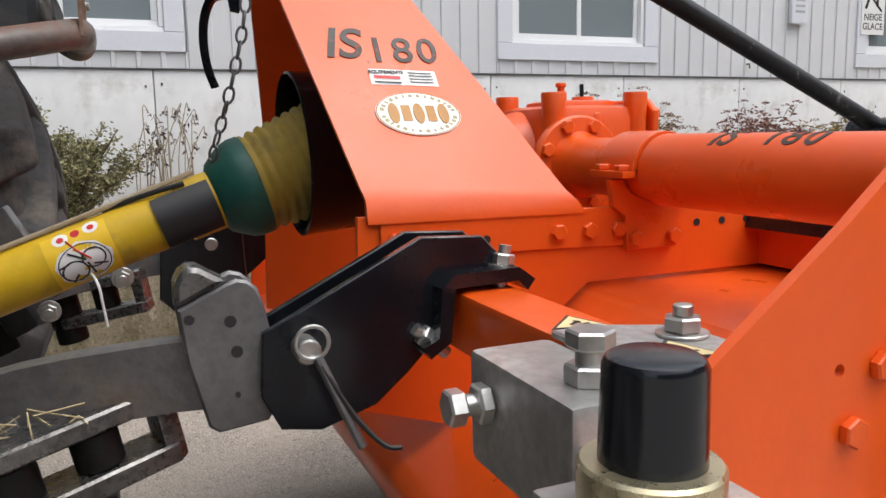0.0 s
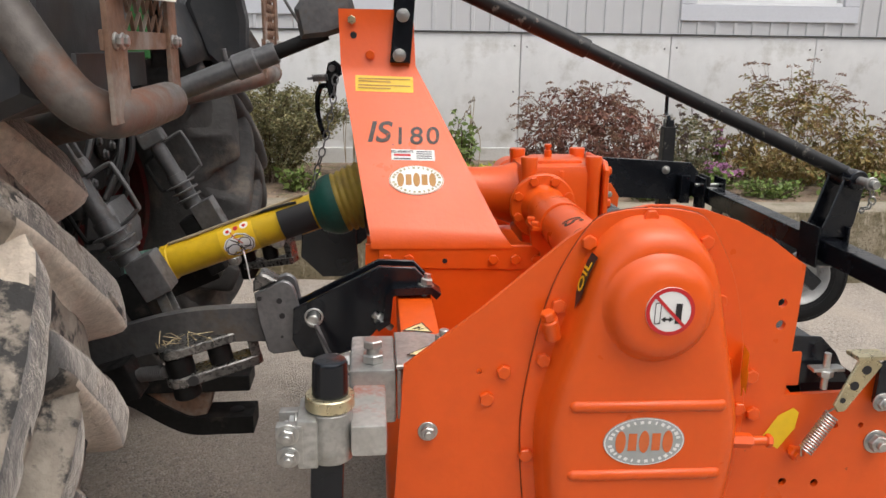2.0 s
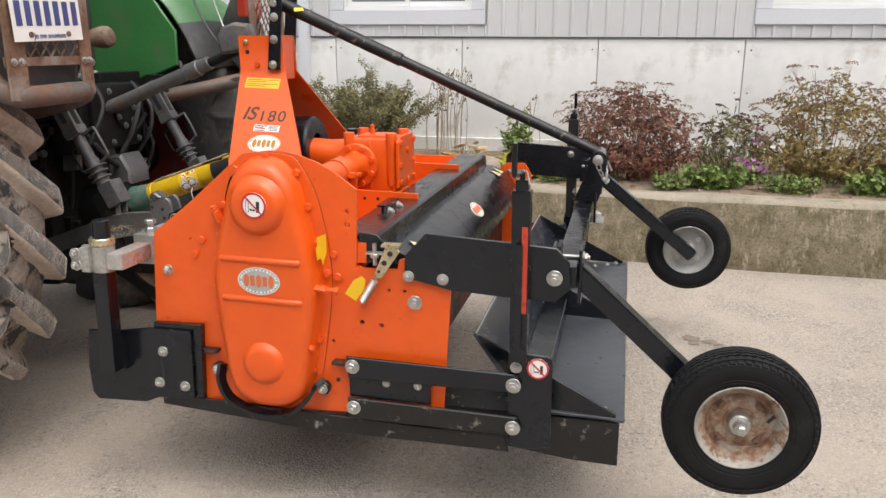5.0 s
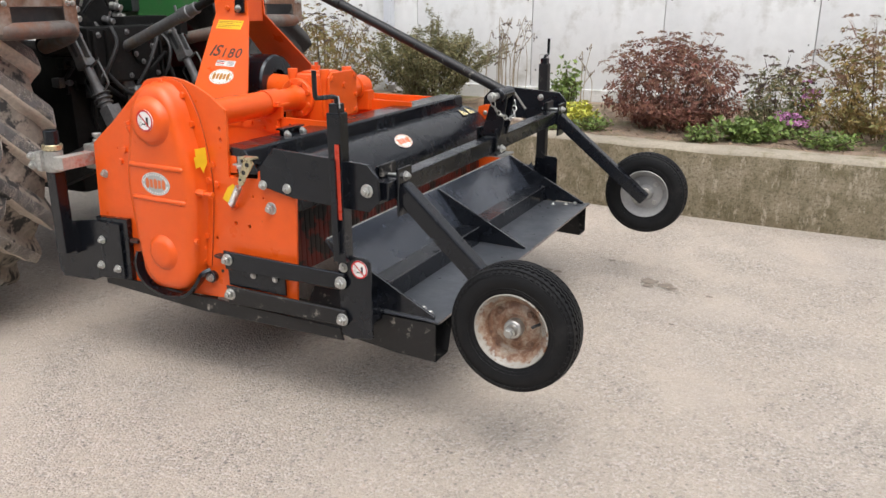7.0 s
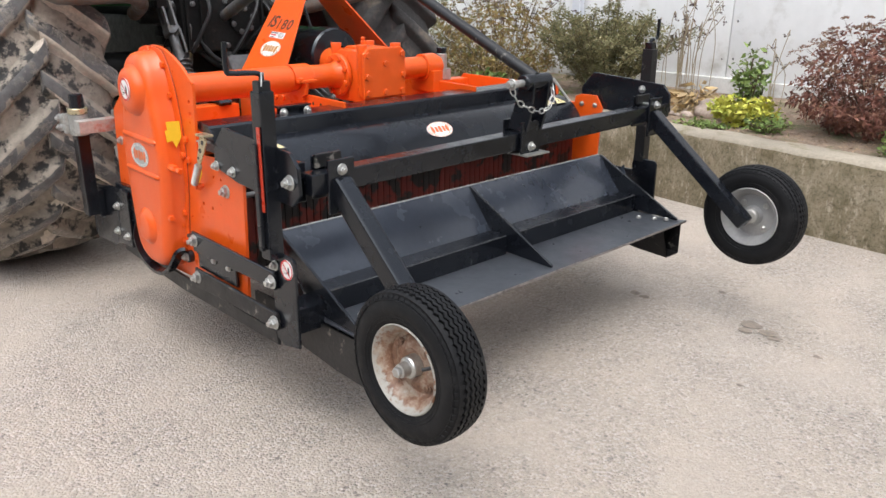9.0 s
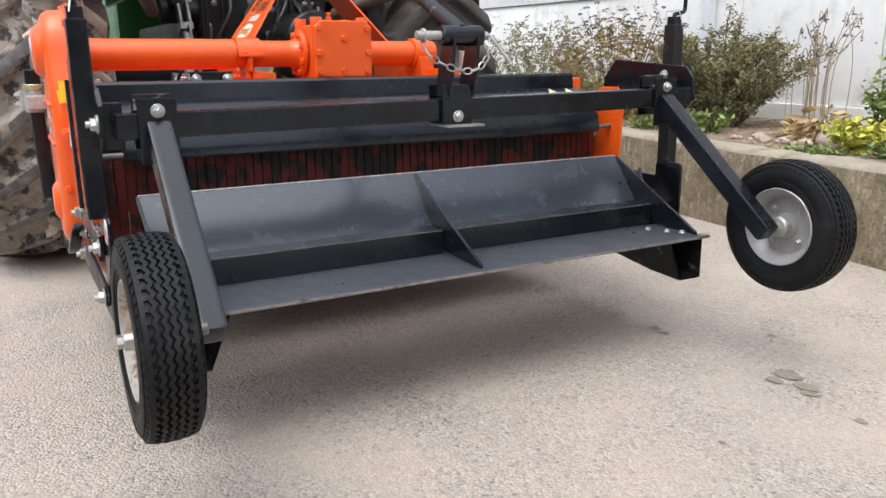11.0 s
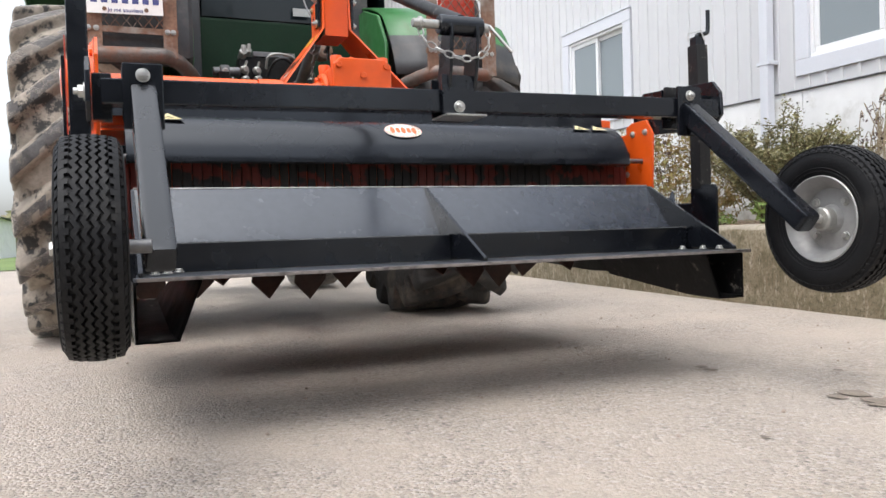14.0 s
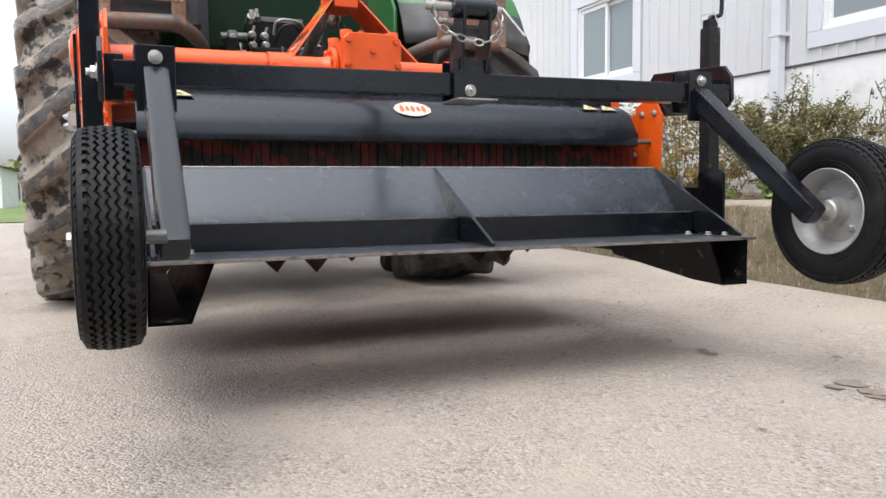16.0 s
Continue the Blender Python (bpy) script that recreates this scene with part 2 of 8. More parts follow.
FENDER = surface("grey_black_plastic", (0.040, 0.042, 0.046), 0.5, var=0.15, big=4, bump=0.06,
                 stain=(0.12, 0.11, 0.095), stain_scale=5, stain_from=0.5, stain_to=0.75)
WHITE = surface("white_print", (0.80, 0.80, 0.78), 0.4, var=0.03)
RED = surface("red_print", (0.55, 0.02, 0.025), 0.4, var=0.05)
RED_REFLECT = surface("red_reflector", (0.50, 0.045, 0.02), 0.3, var=0.08, coat=0.3)
INK = surface("black_print", (0.02, 0.02, 0.022), 0.45, var=0.05)
JOINT = surface("dark_paint_joint", (0.17, 0.030, 0.012), 0.6, var=0.3, big=9)
INK_WORN = surface("worn_black_print", (0.05, 0.035, 0.03), 0.5, var=0.3, stain=(0.30, 0.07, 0.03), stain_scale=60, stain_from=0.58, stain_to=0.66)
PALE_YELLOW = surface("pale_yellow_print", (0.70, 0.60, 0.31), 0.45, var=0.06)
LABEL_YELLOW = surface("yellow_label", (0.80, 0.52, 0.02), 0.45, var=0.06)
LOGO_GOLD = surface("gold_print", (0.42, 0.19, 0.02), 0.45, var=0.15)
LOGO_ORANGE = surface("orange_print", (0.62, 0.14, 0.04), 0.45, var=0.1)
LOGO_GREEN = surface("olive_print", (0.36, 0.33, 0.17), 0.5, var=0.2)
LOGO_GREY = surface("grey_print", (0.36, 0.38, 0.37), 0.45, var=0.1)
BLUE = surface("dark_blue_print", (0.055, 0.07, 0.22), 0.5, var=0.1)
STRAW = surface("dry_straw", (0.50, 0.41, 0.24), 0.85, var=0.2)
ROPE = surface("dirty_rope", (0.40, 0.32, 0.22), 0.9, var=0.2, bump=0.3, bump_scale=300)
# orange tines: the cover's shade is put into the dark base and soil patches
TINE = surface("shaded_soiled_tine", (0.135, 0.014, 0.008), 0.55, var=0.25, spread=0.5)
nt = TINE.node_tree
geo = nt.nodes.new("ShaderNodeNewGeometry")
soil_shade = nt.nodes.new("ShaderNodeTexNoise")
soil_shade.inputs["Scale"].default_value, soil_shade.inputs["Detail"].default_value = 13.0, 3.0
nt.links.new(geo.outputs["Position"], soil_shade.inputs["Vector"])
tine_bsdf = nt.nodes["Principled BSDF"]
tine_paint = tine_bsdf.inputs["Base Color"].links[0].from_socket
nt.links.new(blend(nt, ramp(nt, soil_shade.outputs["Fac"], [(0.47, (0.0,) * 3), (0.53, (1.0,) * 3)]), tine_paint, (0.010, 0.008, 0.007)), tine_bsdf.inputs["Base Color"])
ROTOR = surface("soil_brown_rotor", (0.050, 0.022, 0.016), 0.6, var=0.4, big=12, bump=0.2)
HOSE = surface("black_hose", (0.014, 0.014, 0.015), 0.5, var=0.2)
WALL_WHITE = surface("white_painted_panel", (0.775, 0.78, 0.775), 0.65, var=0.07, big=1.3, fine=9, bump=0.10, bump_scale=35,
                     stain=(0.44, 0.425, 0.38), stain_scale=3.2, stain_from=0.53, stain_to=0.76, spread=0.10)
FOUNDATION = surface("rough_whitewashed_foundation", (0.60, 0.60, 0.58), 0.85, var=0.1, bump=0.4, bump_scale=18,
                     stain=(0.28, 0.27, 0.23), stain_scale=5, stain_from=0.50, stain_to=0.75)
SIDING = surface("pale_grey_metal_siding", (0.625, 0.632, 0.646), 0.5, var=0.04, big=0.7, fine=5, bump=0.03, bump_scale=8)
TRIM = surface("pale_grey_trim", (0.66, 0.68, 0.73), 0.5, var=0.04, big=1.0)
PVC = surface("white_window_frame", (0.80, 0.81, 0.82), 0.35, var=0.02)
DARK_GREY = surface("dark_shadow_line_and_roof", (0.12, 0.12, 0.125), 0.6, var=0.3, big=9)
DIM_ROOM = surface("dim_room_behind_glass", (0.16, 0.19, 0.20), 0.8, var=0.2, big=1.0)
BARK = surface("thin_brown_stem", (0.10, 0.065, 0.04), 0.85, var=0.3)
STEM_DRY = surface("dry_grey_stem", (0.33, 0.27, 0.18), 0.85, var=0.25)
ROCK = surface("pinkish_field_stone", (0.40, 0.325, 0.27), 0.85, var=0.25, big=9, fine=60, bump=0.5, bump_scale=30,
               stain=(0.24, 0.20, 0.16), stain_scale=10)


def leaf_surface(name, base, other):
    m = bpy.data.materials.new(name)
    m.use_nodes = True
    nt = m.node_tree
    b = nt.nodes["Principled BSDF"]
    geo = nt.nodes.new("ShaderNodeNewGeometry")
    c = ramp(nt, geo.outputs["Random Per Island"], [(0.0, tuple(x * 0.6 for x in base)), (0.5, base), (0.8, other), (1.0, tuple(min(1, x * 1.5) for x in base))])
    nt.links.new(c, b.inputs["Base Color"])
    b.inputs["Roughness"].default_value = 0.6
    return m


LEAF_OLIVE = leaf_surface("olive_leaves", (0.17, 0.175, 0.080), (0.26, 0.20, 0.11))
LEAF_GOLD = leaf_surface("golden_olive_leaves", (0.185, 0.182, 0.078), (0.255, 0.212, 0.105))
LEAF_RED = leaf_surface("wine_red_leaves", (0.165, 0.060, 0.042), (0.24, 0.118, 0.075))
LEAF_RUST = leaf_surface("rusty_green_leaves", (0.255, 0.165, 0.055), (0.19, 0.20, 0.060))
UMBEL_BROWN = leaf_surface("dull_brown_flat_heads", (0.20, 0.11, 0.07), (0.30, 0.19, 0.12))
LEAF_GREEN = leaf_surface("fresh_green_leaves", (0.15, 0.225, 0.055), (0.23, 0.31, 0.08))
LEAF_LIME = leaf_surface("yellow_green_leaves", (0.52, 0.50, 0.07), (0.38, 0.43, 0.07))
LEAF_BROWN = leaf_surface("dry_brown_heads", (0.085, 0.055, 0.045), (0.14, 0.085, 0.06))
LEAF_STRAW = leaf_surface("withered_straw_leaves", (0.42, 0.31, 0.17), (0.50, 0.36, 0.16))
PETAL = leaf_surface("pink_petals", (0.55, 0.22, 0.45), (0.62, 0.33, 0.55))


def ground_surface():
    """Worn concrete: broad warm and grey tones, exposed aggregate in patches, dark grit and pits."""
    m = bpy.data.materials.new("worn_concrete_yard")
    m.use_nodes = True
    nt = m.node_tree
    b = nt.nodes["Principled BSDF"]
    tc = nt.nodes.new("ShaderNodeTexCoord")

    def cells(scale, feature="F1"):
        v = nt.nodes.new("ShaderNodeTexVoronoi")
        v.feature = feature
        v.inputs["Scale"].default_value = scale
        v.inputs["Randomness"].default_value = 1.0
        warp = nt.nodes.new("ShaderNodeVectorMath")
        warp.operation = "MULTIPLY_ADD"
        wob = nt.nodes.new("ShaderNodeTexNoise")
        wob.inputs["Scale"].default_value, wob.inputs["Detail"].default_value = scale * 0.9, 2.0
        nt.links.new(tc.outputs["Object"], wob.inputs["Vector"])
        nt.links.new(wob.outputs["Color"], warp.inputs[0])
        warp.inputs[1].default_value = (0.6 / scale,) * 3
        nt.links.new(tc.outputs["Object"], warp.inputs[2])
        nt.links.new(warp.outputs[0], v.inputs["Vector"])
        return v

    def product(a, c):
        n = nt.nodes.new("ShaderNodeMath")
        n.operation = "MULTIPLY"
        nt.links.new(a, n.inputs[0])
        nt.links.new(c, n.inputs[1])
        return n.outputs[0]

    c = ramp(nt, noise_at(nt, 0.45, 5, 0.6), [(0.32, (0.412, 0.366, 0.322)), (0.50, (0.475, 0.405, 0.332)), (0.70, (0.525, 0.455, 0.380))])
    c = blend(nt, ramp(nt, noise_at(nt, 1.1, 6, 0.6, stretch=(0.35, 1.6, 1)), [(0.50, (0.0,) * 3), (0.68, (0.55,) * 3)]), c, (0.385, 0.335, 0.295))
    c = blend(nt, ramp(nt, noise_at(nt, 3.4, 8, 0.7), [(0.46, (0.0,) * 3), (0.72, (0.55,) * 3)]), c, (0.37, 0.328, 0.285))
    bare = ramp(nt, noise_at(nt, 1.9, 6, 0.65), [(0.36, (0.25,) * 3), (0.60, (1.0,) * 3)])
    small, large = cells(120), cells(46)
    tone = ramp(nt, small.outputs["Color"], [(0.18, (0.17, 0.155, 0.145)), (0.36, (0.36, 0.32, 0.28)), (0.60, (0.47, 0.42, 0.37)), (0.82, (0.68, 0.63, 0.57))])
    c = blend(nt, product(bare, ramp(nt, noise_at(nt, 30, 6, 0.7), [(0.38, (0.75,) * 3), (0.62, (0.2,) * 3)])), c, tone)
    stones = ramp(nt, large.outputs["Color"], [(0.72, (0.0,) * 3), (0.76, (0.7,) * 3)])
    c = blend(nt, product(product(bare, stones), ramp(nt, large.outputs["Distance"], [(0.34, (1.0,) * 3), (0.46, (0.0,) * 3)])), c, (0.56, 0.52, 0.47))
    grit = ramp(nt, large.outputs["Color"], [(0.22, (0.9,) * 3), (0.25, (0.0,) * 3)])
    c = blend(nt, product(product(bare, grit), ramp(nt, large.outputs["Distance"], [(0.22, (1.0,) * 3), (0.34, (0.0,) * 3)])), c, (0.17, 0.152, 0.135))
    c = blend(nt, ramp(nt, noise_at(nt, 210, 6, 0.85), [(0.40, (0.6,) * 3), (0.52, (0.0,) * 3)]), c, (0.25, 0.225, 0.20))
    nt.links.new(c, b.inputs["Base Color"])
    b.inputs["Roughness"].default_value = 0.86
    height = nt.nodes.new("ShaderNodeMath")
    height.operation = "MULTIPLY_ADD"
    nt.links.new(product(bare, small.outputs["Distance"]), height.inputs[0])
    height.inputs[1].default_value = -1.3
    nt.links.new(noise_at(nt, 26, 9, 0.78), height.inputs[2])
    bp = nt.nodes.new("ShaderNodeBump")
    bp.inputs["Strength"].default_value, bp.inputs["Distance"].default_value = 0.8, 0.012
    nt.links.new(height.outputs[0], bp.inputs["Height"])
    nt.links.new(bp.outputs[0], b.inputs["Normal"])
    return m


def kerb_surface():
    m = bpy.data.materials.new("mossy_weathered_concrete")
    m.use_nodes = True
    nt = m.node_tree
    b = nt.nodes["Principled BSDF"]
    c = ramp(nt, noise_at(nt, 1.6, 7, 0.66, stretch=(0.6, 1, 2.2)), [(0.30, (0.165, 0.130, 0.078)), (0.50, (0.255, 0.215, 0.145)), (0.72, (0.33, 0.285, 0.21))])
    c = blend(nt, ramp(nt, noise_at(nt, 7, 9, 0.78, stretch=(1, 1, 0.8)), [(0.45, (0.0,) * 3), (0.60, (0.9,) * 3)]), c, (0.125, 0.105, 0.055))
    c = blend(nt, ramp(nt, noise_at(nt, 16, 8, 0.75, stretch=(1.6, 1, 0.5)), [(0.54, (0.0,) * 3), (0.64, (0.7,) * 3)]), c, (0.46, 0.40, 0.31))
    c = blend(nt, ramp(nt, noise_at(nt, 60, 6, 0.75), [(0.38, (0.75,) * 3), (0.50, (0.0,) * 3)]), c, (0.085, 0.07, 0.04))
    nt.links.new(c, b.inputs["Base Color"])
    b.inputs["Roughness"].default_value = 0.9
    bp = nt.nodes.new("ShaderNodeBump")
    bp.inputs["Strength"].default_value, bp.inputs["Distance"].default_value = 0.6, 0.01
    nt.links.new(noise_at(nt, 40, 7, 0.7), bp.inputs["Height"])
    nt.links.new(bp.outputs[0], b.inputs["Normal"])
    return m


CONCRETE, KERB = ground_surface(), kerb_surface()
# paler than the wall: less moss, and sky light put into the colour
COPING = surface("sky_paled_concrete_top", (0.32, 0.282, 0.222), 0.9, var=0.2, big=4, fine=70, bump=0.5, bump_scale=50,
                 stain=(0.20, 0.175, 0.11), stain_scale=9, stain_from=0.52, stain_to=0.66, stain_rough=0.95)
MULCH = surface("brown_bark_mulch", (0.26, 0.185, 0.125), 0.95, var=0.35, island=0.35)
SOIL = surface("dry_mulched_soil", (0.27, 0.20, 0.145), 0.95, var=0.4, big=7, fine=60, bump=0.9, bump_scale=60,
               stain=(0.12, 0.13, 0.05), stain_scale=4, stain_from=0.5, stain_to=0.62)
DAMP = surface("dark_damp_spot", (0.235, 0.195, 0.158), 0.7, var=0.25, big=40, fine=120)
GLASS = bpy.data.materials.new("window_glass")
GLASS.use_nodes = True
gb = GLASS.node_tree.nodes["Principled BSDF"]
gb.inputs["Base Color"].default_value = (0.20, 0.235, 0.25, 1)
gb.inputs["Roughness"].default_value, gb.inputs["Specular IOR Level"].default_value = 0.05, 0.9
SMOKED = surface("dark_tinted_glass", (0.012, 0.017, 0.019), 0.08, var=0.05)
SMOKED.node_tree.nodes["Principled BSDF"].inputs["Specular IOR Level"].default_value = 0.3


# ---- mesh helpers ----
def bm_new():
    return bmesh.new()


def chamfer(bm, edges, width, steps=2):
    if width > 0:
        bmesh.ops.bevel(bm, geom=edges, offset=width, segments=steps, profile=0.6, affect="EDGES", clamp_overlap=True)


def add_box(bm, lo, hi, bev=0.003, m=None):
    r = bmesh.ops.create_cube(bm, size=1.0)
    vs = r["verts"]
    for v in vs:
        v.co = Vector([lo[i] + (v.co[i] + 0.5) * (hi[i] - lo[i]) for i in range(3)])
    if m is not None:
        bmesh.ops.transform(bm, matrix=m, verts=vs)
    chamfer(bm, list({e for v in vs for e in v.link_edges}), bev)
    return bm


def add_prism(bm, pts, axis, a, b, bev=0.002):
    """A flat outline in the two other axes, extruded along axis from a to b."""
    def at(p, d):
        return {"x": (d, p[0], p[1]), "y": (p[0], d, p[1]), "z": (p[0], p[1], d)}[axis]
    lo = [bm.verts.new(at(p, a)) for p in pts]
    hi = [bm.verts.new(at(p, b)) for p in pts]
    faces = [bm.faces.new(lo), bm.faces.new(hi[::-1])]
    n = len(pts)
    for i in range(n):
        faces.append(bm.faces.new((lo[i], hi[i], hi[(i + 1) % n], lo[(i + 1) % n])))
    bmesh.ops.recalc_face_normals(bm, faces=faces)
    if bev:
        chamfer(bm, list({e for f in faces[:2] for e in f.edges}), bev, 1)
    return bm


def add_holed_plate(bm, pts, holes, a, b):
    """An upright plate between y = a and y = b, with round holes (x, z, r) right through it."""
    loops = [list(pts)] + [[(x + r * math.cos(2 * math.pi * k / 18), z + r * math.sin(2 * math.pi * k / 18)) for k in range(18)] for x, z, r in holes]
    for loop in loops:
        lo, hi = ([bm.verts.new((x, y, z)) for x, z in loop] for y in (a, b))
        for ring in (lo, hi):
            for i in range(len(ring)):
                bm.edges.new((ring[i], ring[(i + 1) % len(ring)]))
        for i in range(len(lo)):
            j = (i + 1) % len(lo)
            bm.faces.new((lo[i], lo[j], hi[j], hi[i]))
    for y in (a, b):
        rim = [e for e in bm.edges if all(abs(v.co.y - y) < 1e-6 for v in e.verts)]
        bmesh.ops.triangle_fill(bm, edges=rim, use_beauty=True, use_dissolve=False, normal=(0, 1, 0))
    bmesh.ops.recalc_face_normals(bm, faces=bm.faces)
    return bm


def frame_of(d):
    d = Vector(d).normalized()
    u = Vector((0, 0, 1)) if abs(d.z) < 0.95 else Vector((1, 0, 0))
    s = d.cross(u).normalized()
    return s, s.cross(d).normalized(), d


def add_cyl(bm, p, q, r, r2=None, seg=20, bev=0.0, caps=True):
    p, q = Vector(p), Vector(q)
    s, u, d = frame_of(q - p)
    r2 = r if r2 is None else r2
    rings = []
    stops = [(p, r), (q, r2)]
    if bev:
        stops = [(p, r - bev), (p + d * bev, r), (q - d * bev, r2), (q, r2 - bev)]
    for c, rad in stops:
        rings.append([bm.verts.new(c + (s * math.cos(2 * math.pi * i / seg) + u * math.sin(2 * math.pi * i / seg)) * rad) for i in range(seg)])
    fs = []
    for a, b in zip(rings, rings[1:]):
        for i in range(seg):
            fs.append(bm.faces.new((a[i], a[(i + 1) % seg], b[(i + 1) % seg], b[i])))
    if caps:
        fs += [bm.faces.new(rings[0]), bm.faces.new(rings[-1][::-1])]
    bmesh.ops.recalc_face_normals(bm, faces=fs)
    return bm


def add_lathe(bm, origin, axis, profile, seg=40, close=False):
    """profile: (distance along axis, radius)."""
    o = Vector(origin)
    s, u, d = frame_of(axis)
    rings = []
    for h, r in profile:
        rings.append([bm.verts.new(o + d * h + (s * math.cos(2 * math.pi * i / seg) + u * math.sin(2 * math.pi * i / seg)) * max(r, 1e-4)) for i in range(seg)])
    pairs = list(zip(rings, rings[1:]))
    if close:
        pairs.append((rings[-1], rings[0]))
    fs = []
    for a, b in pairs:
        for i in range(seg):
            fs.append(bm.faces.new((a[i], a[(i + 1) % seg], b[(i + 1) % seg], b[i])))
    bmesh.ops.recalc_face_normals(bm, faces=fs)
    return bm


def add_sweep(bm, pts, r, seg=8, close=False, flat=None):
    """A round (or flat, w by h) rod along points."""
    pts = [Vector(p) for p in pts]
    n = len(pts)
    rings = []
    up = None
    for i, p in enumerate(pts):
        a = pts[(i - 1) % n] if (close or i) else p
        b = pts[(i + 1) % n] if (close or i < n - 1) else p
        d = (b - a).normalized()
        if up is None:
            s, up, _ = frame_of(d)
        s = d.cross(up).normalized()
        up = s.cross(d).normalized()
        ring = []
        for k in range(seg):
            t = 2 * math.pi * (k + 0.5) / seg
            if flat:
                ring.append(bm.verts.new(p + s * (flat[0] / 2 * (1 if math.cos(t) > 0 else -1)) + up * (flat[1] / 2 * (1 if math.sin(t) > 0 else -1))))
            else:
                ring.append(bm.verts.new(p + (s * math.cos(t) + up * math.sin(t)) * r))
        rings.append(ring)
    fs = []
    for i in range(n if close else n - 1):
        a, b = rings[i], rings[(i + 1) % n]
        for k in range(seg):
            fs.append(bm.faces.new((a[k], a[(k + 1) % seg], b[(k + 1) % seg], b[k])))
    if not close:
        fs += [bm.faces.new(rings[0]), bm.faces.new(rings[-1][::-1])]
    bmesh.ops.recalc_face_normals(bm, faces=fs)
    return bm


def add_beam(bm, p, q, w, h, bev=0.006, side=None):
    """A square tube from p to q, w wide (sideways) and h deep."""
    p, q = Vector(p), Vector(q)
    d = (q - p).normalized()
    s = Vector(side).normalized() if side else frame_of(d)[0]
    u = s.cross(d).normalized()
    L = (q - p).length
    m = Matrix((s, d, u)).transposed().to_4x4()
    m.translation = p
    return add_box(bm, (-w / 2, 0, -h / 2), (w / 2, L, h / 2), bev, m)


def smooth_curve(pts, n=6, close=False):
    pts = [Vector(p) for p in pts]
    out = []
    k = len(pts)
    for i in range(k if close else k - 1):
        p1, p2 = pts[i], pts[(i + 1) % k]
        p0 = pts[(i - 1) % k] if (close or i > 0) else p1
        p3 = pts[(i + 2) % k] if (close or i + 2 < k) else p2
        for j in range(n):
            t = j / n
            out.append(0.5 * ((2 * p1) + (p2 - p0) * t + (2 * p0 - 5 * p1 + 4 * p2 - p3) * t * t + (3 * p1 - p0 - 3 * p2 + p3) * t ** 3))
    if not close:
        out.append(pts[-1])
    return out


def mesh_of(name, bm, material, sharp=32):
    me = bpy.data.meshes.new(name)
    bm.to_mesh(me)
    bm.free()
    me.materials.append(material)
    me.polygons.foreach_set("use_smooth", [True] * len(me.polygons))
    me.set_sharp_from_angle(angle=radians(sharp))
    return me


def under(ob, parent):
    ob.parent = parent
    if parent.type == "EMPTY":
        ob.matrix_parent_inverse = Matrix.Translation(-Vector(parent.location))
    return ob


def thing(name, at, label, category, group="", kind=""):
    e = new(name)
    e.location = at
    e.empty_display_size = 0.1
    return tagged(e, label, category, group, kind)


def part(name, bm, material, parent, label="", kind="", sharp=32):
    ob = under(new(name, mesh_of(name, bm, material, sharp)), parent)
    if sharp <= 40 and kind != "stuff":
        # flat faces stay flat up to their bevels
        even = ob.modifiers.new("even_normals", "WEIGHTED_NORMAL")
        even.keep_sharp, even.weight = True, 90
    return tagged(ob, label, kind=kind)


def piece(name, mesh, m, parent, label=""):
    """A part that shares its mesh with alike pieces, at the pose m in the world."""
    ob = new(name, mesh)
    ob.parent = parent
    ob.matrix_basis = m
    if parent.type == "EMPTY":
        ob.matrix_parent_inverse = Matrix.Translation(-Vector(parent.location))
    return tagged(ob, label)


def solid(name, bm, material, label, category, group="", kind="", sharp=32):
    return tagged(new(name, mesh_of(name, bm, material, sharp)), label, category, group, kind)


def facing(at, normal, up=(0, 0, 1)):
    """A pose whose z looks along normal and whose y is as upright as can be."""
    z = Vector(normal).normalized()
    x = Vector(up).cross(z)
    x = x.normalized() if x.length > 1e-4 else Vector((1, 0, 0))
    y = z.cross(x)
    m = Matrix((x, y, z)).transposed().to_4x4()
    m.translation = at
    return m


def bolt_mesh(name, r, h, material, washer=True, stud=0.0):
    bm = bm_new()
    z = 0.0
    if washer:
        add_cyl(bm, (0, 0, 0), (0, 0, 0.0035), r * 1.35, seg=20, bev=0.0008)
        z = 0.0035
    add_cyl(bm, (0, 0, z), (0, 0, z + h), r, seg=6, bev=0.0016)
    if stud:
        add_cyl(bm, (0, 0, z + h), (0, 0, z + h + stud), r * 0.52, seg=12, bev=0.001)
    return mesh_of(name, bm, material, 25)


BOLT_O = bolt_mesh("orange_bolt", 0.0125, 0.009, ORANGE, washer=False)
BOLT_S = bolt_mesh("zinc_bolt", 0.0125, 0.010, ZINC, stud=0.006)
BOLT_B = bolt_mesh("large_zinc_bolt", 0.0165, 0.013, ZINC, stud=0.010)
BOLT_T = bolt_mesh("small_zinc_bolt", 0.009, 0.007, ZINC)
BOLT_R = bolt_mesh("small_rusty_bolt", 0.009, 0.006, RUST)
BOLT_Y = bolt_mesh("yellow_zinc_bolt", 0.0115, 0.010, BRASS, washer=False)
BOLT_D = bolt_mesh("dark_bolt", 0.011, 0.008, STEEL)


def bolt(mesh, at, normal, parent, spin=0.0, label=""):
    return piece("bolt", mesh, facing(at, normal) @ pose(0, 0, 0, 0, 0, spin), parent, label)


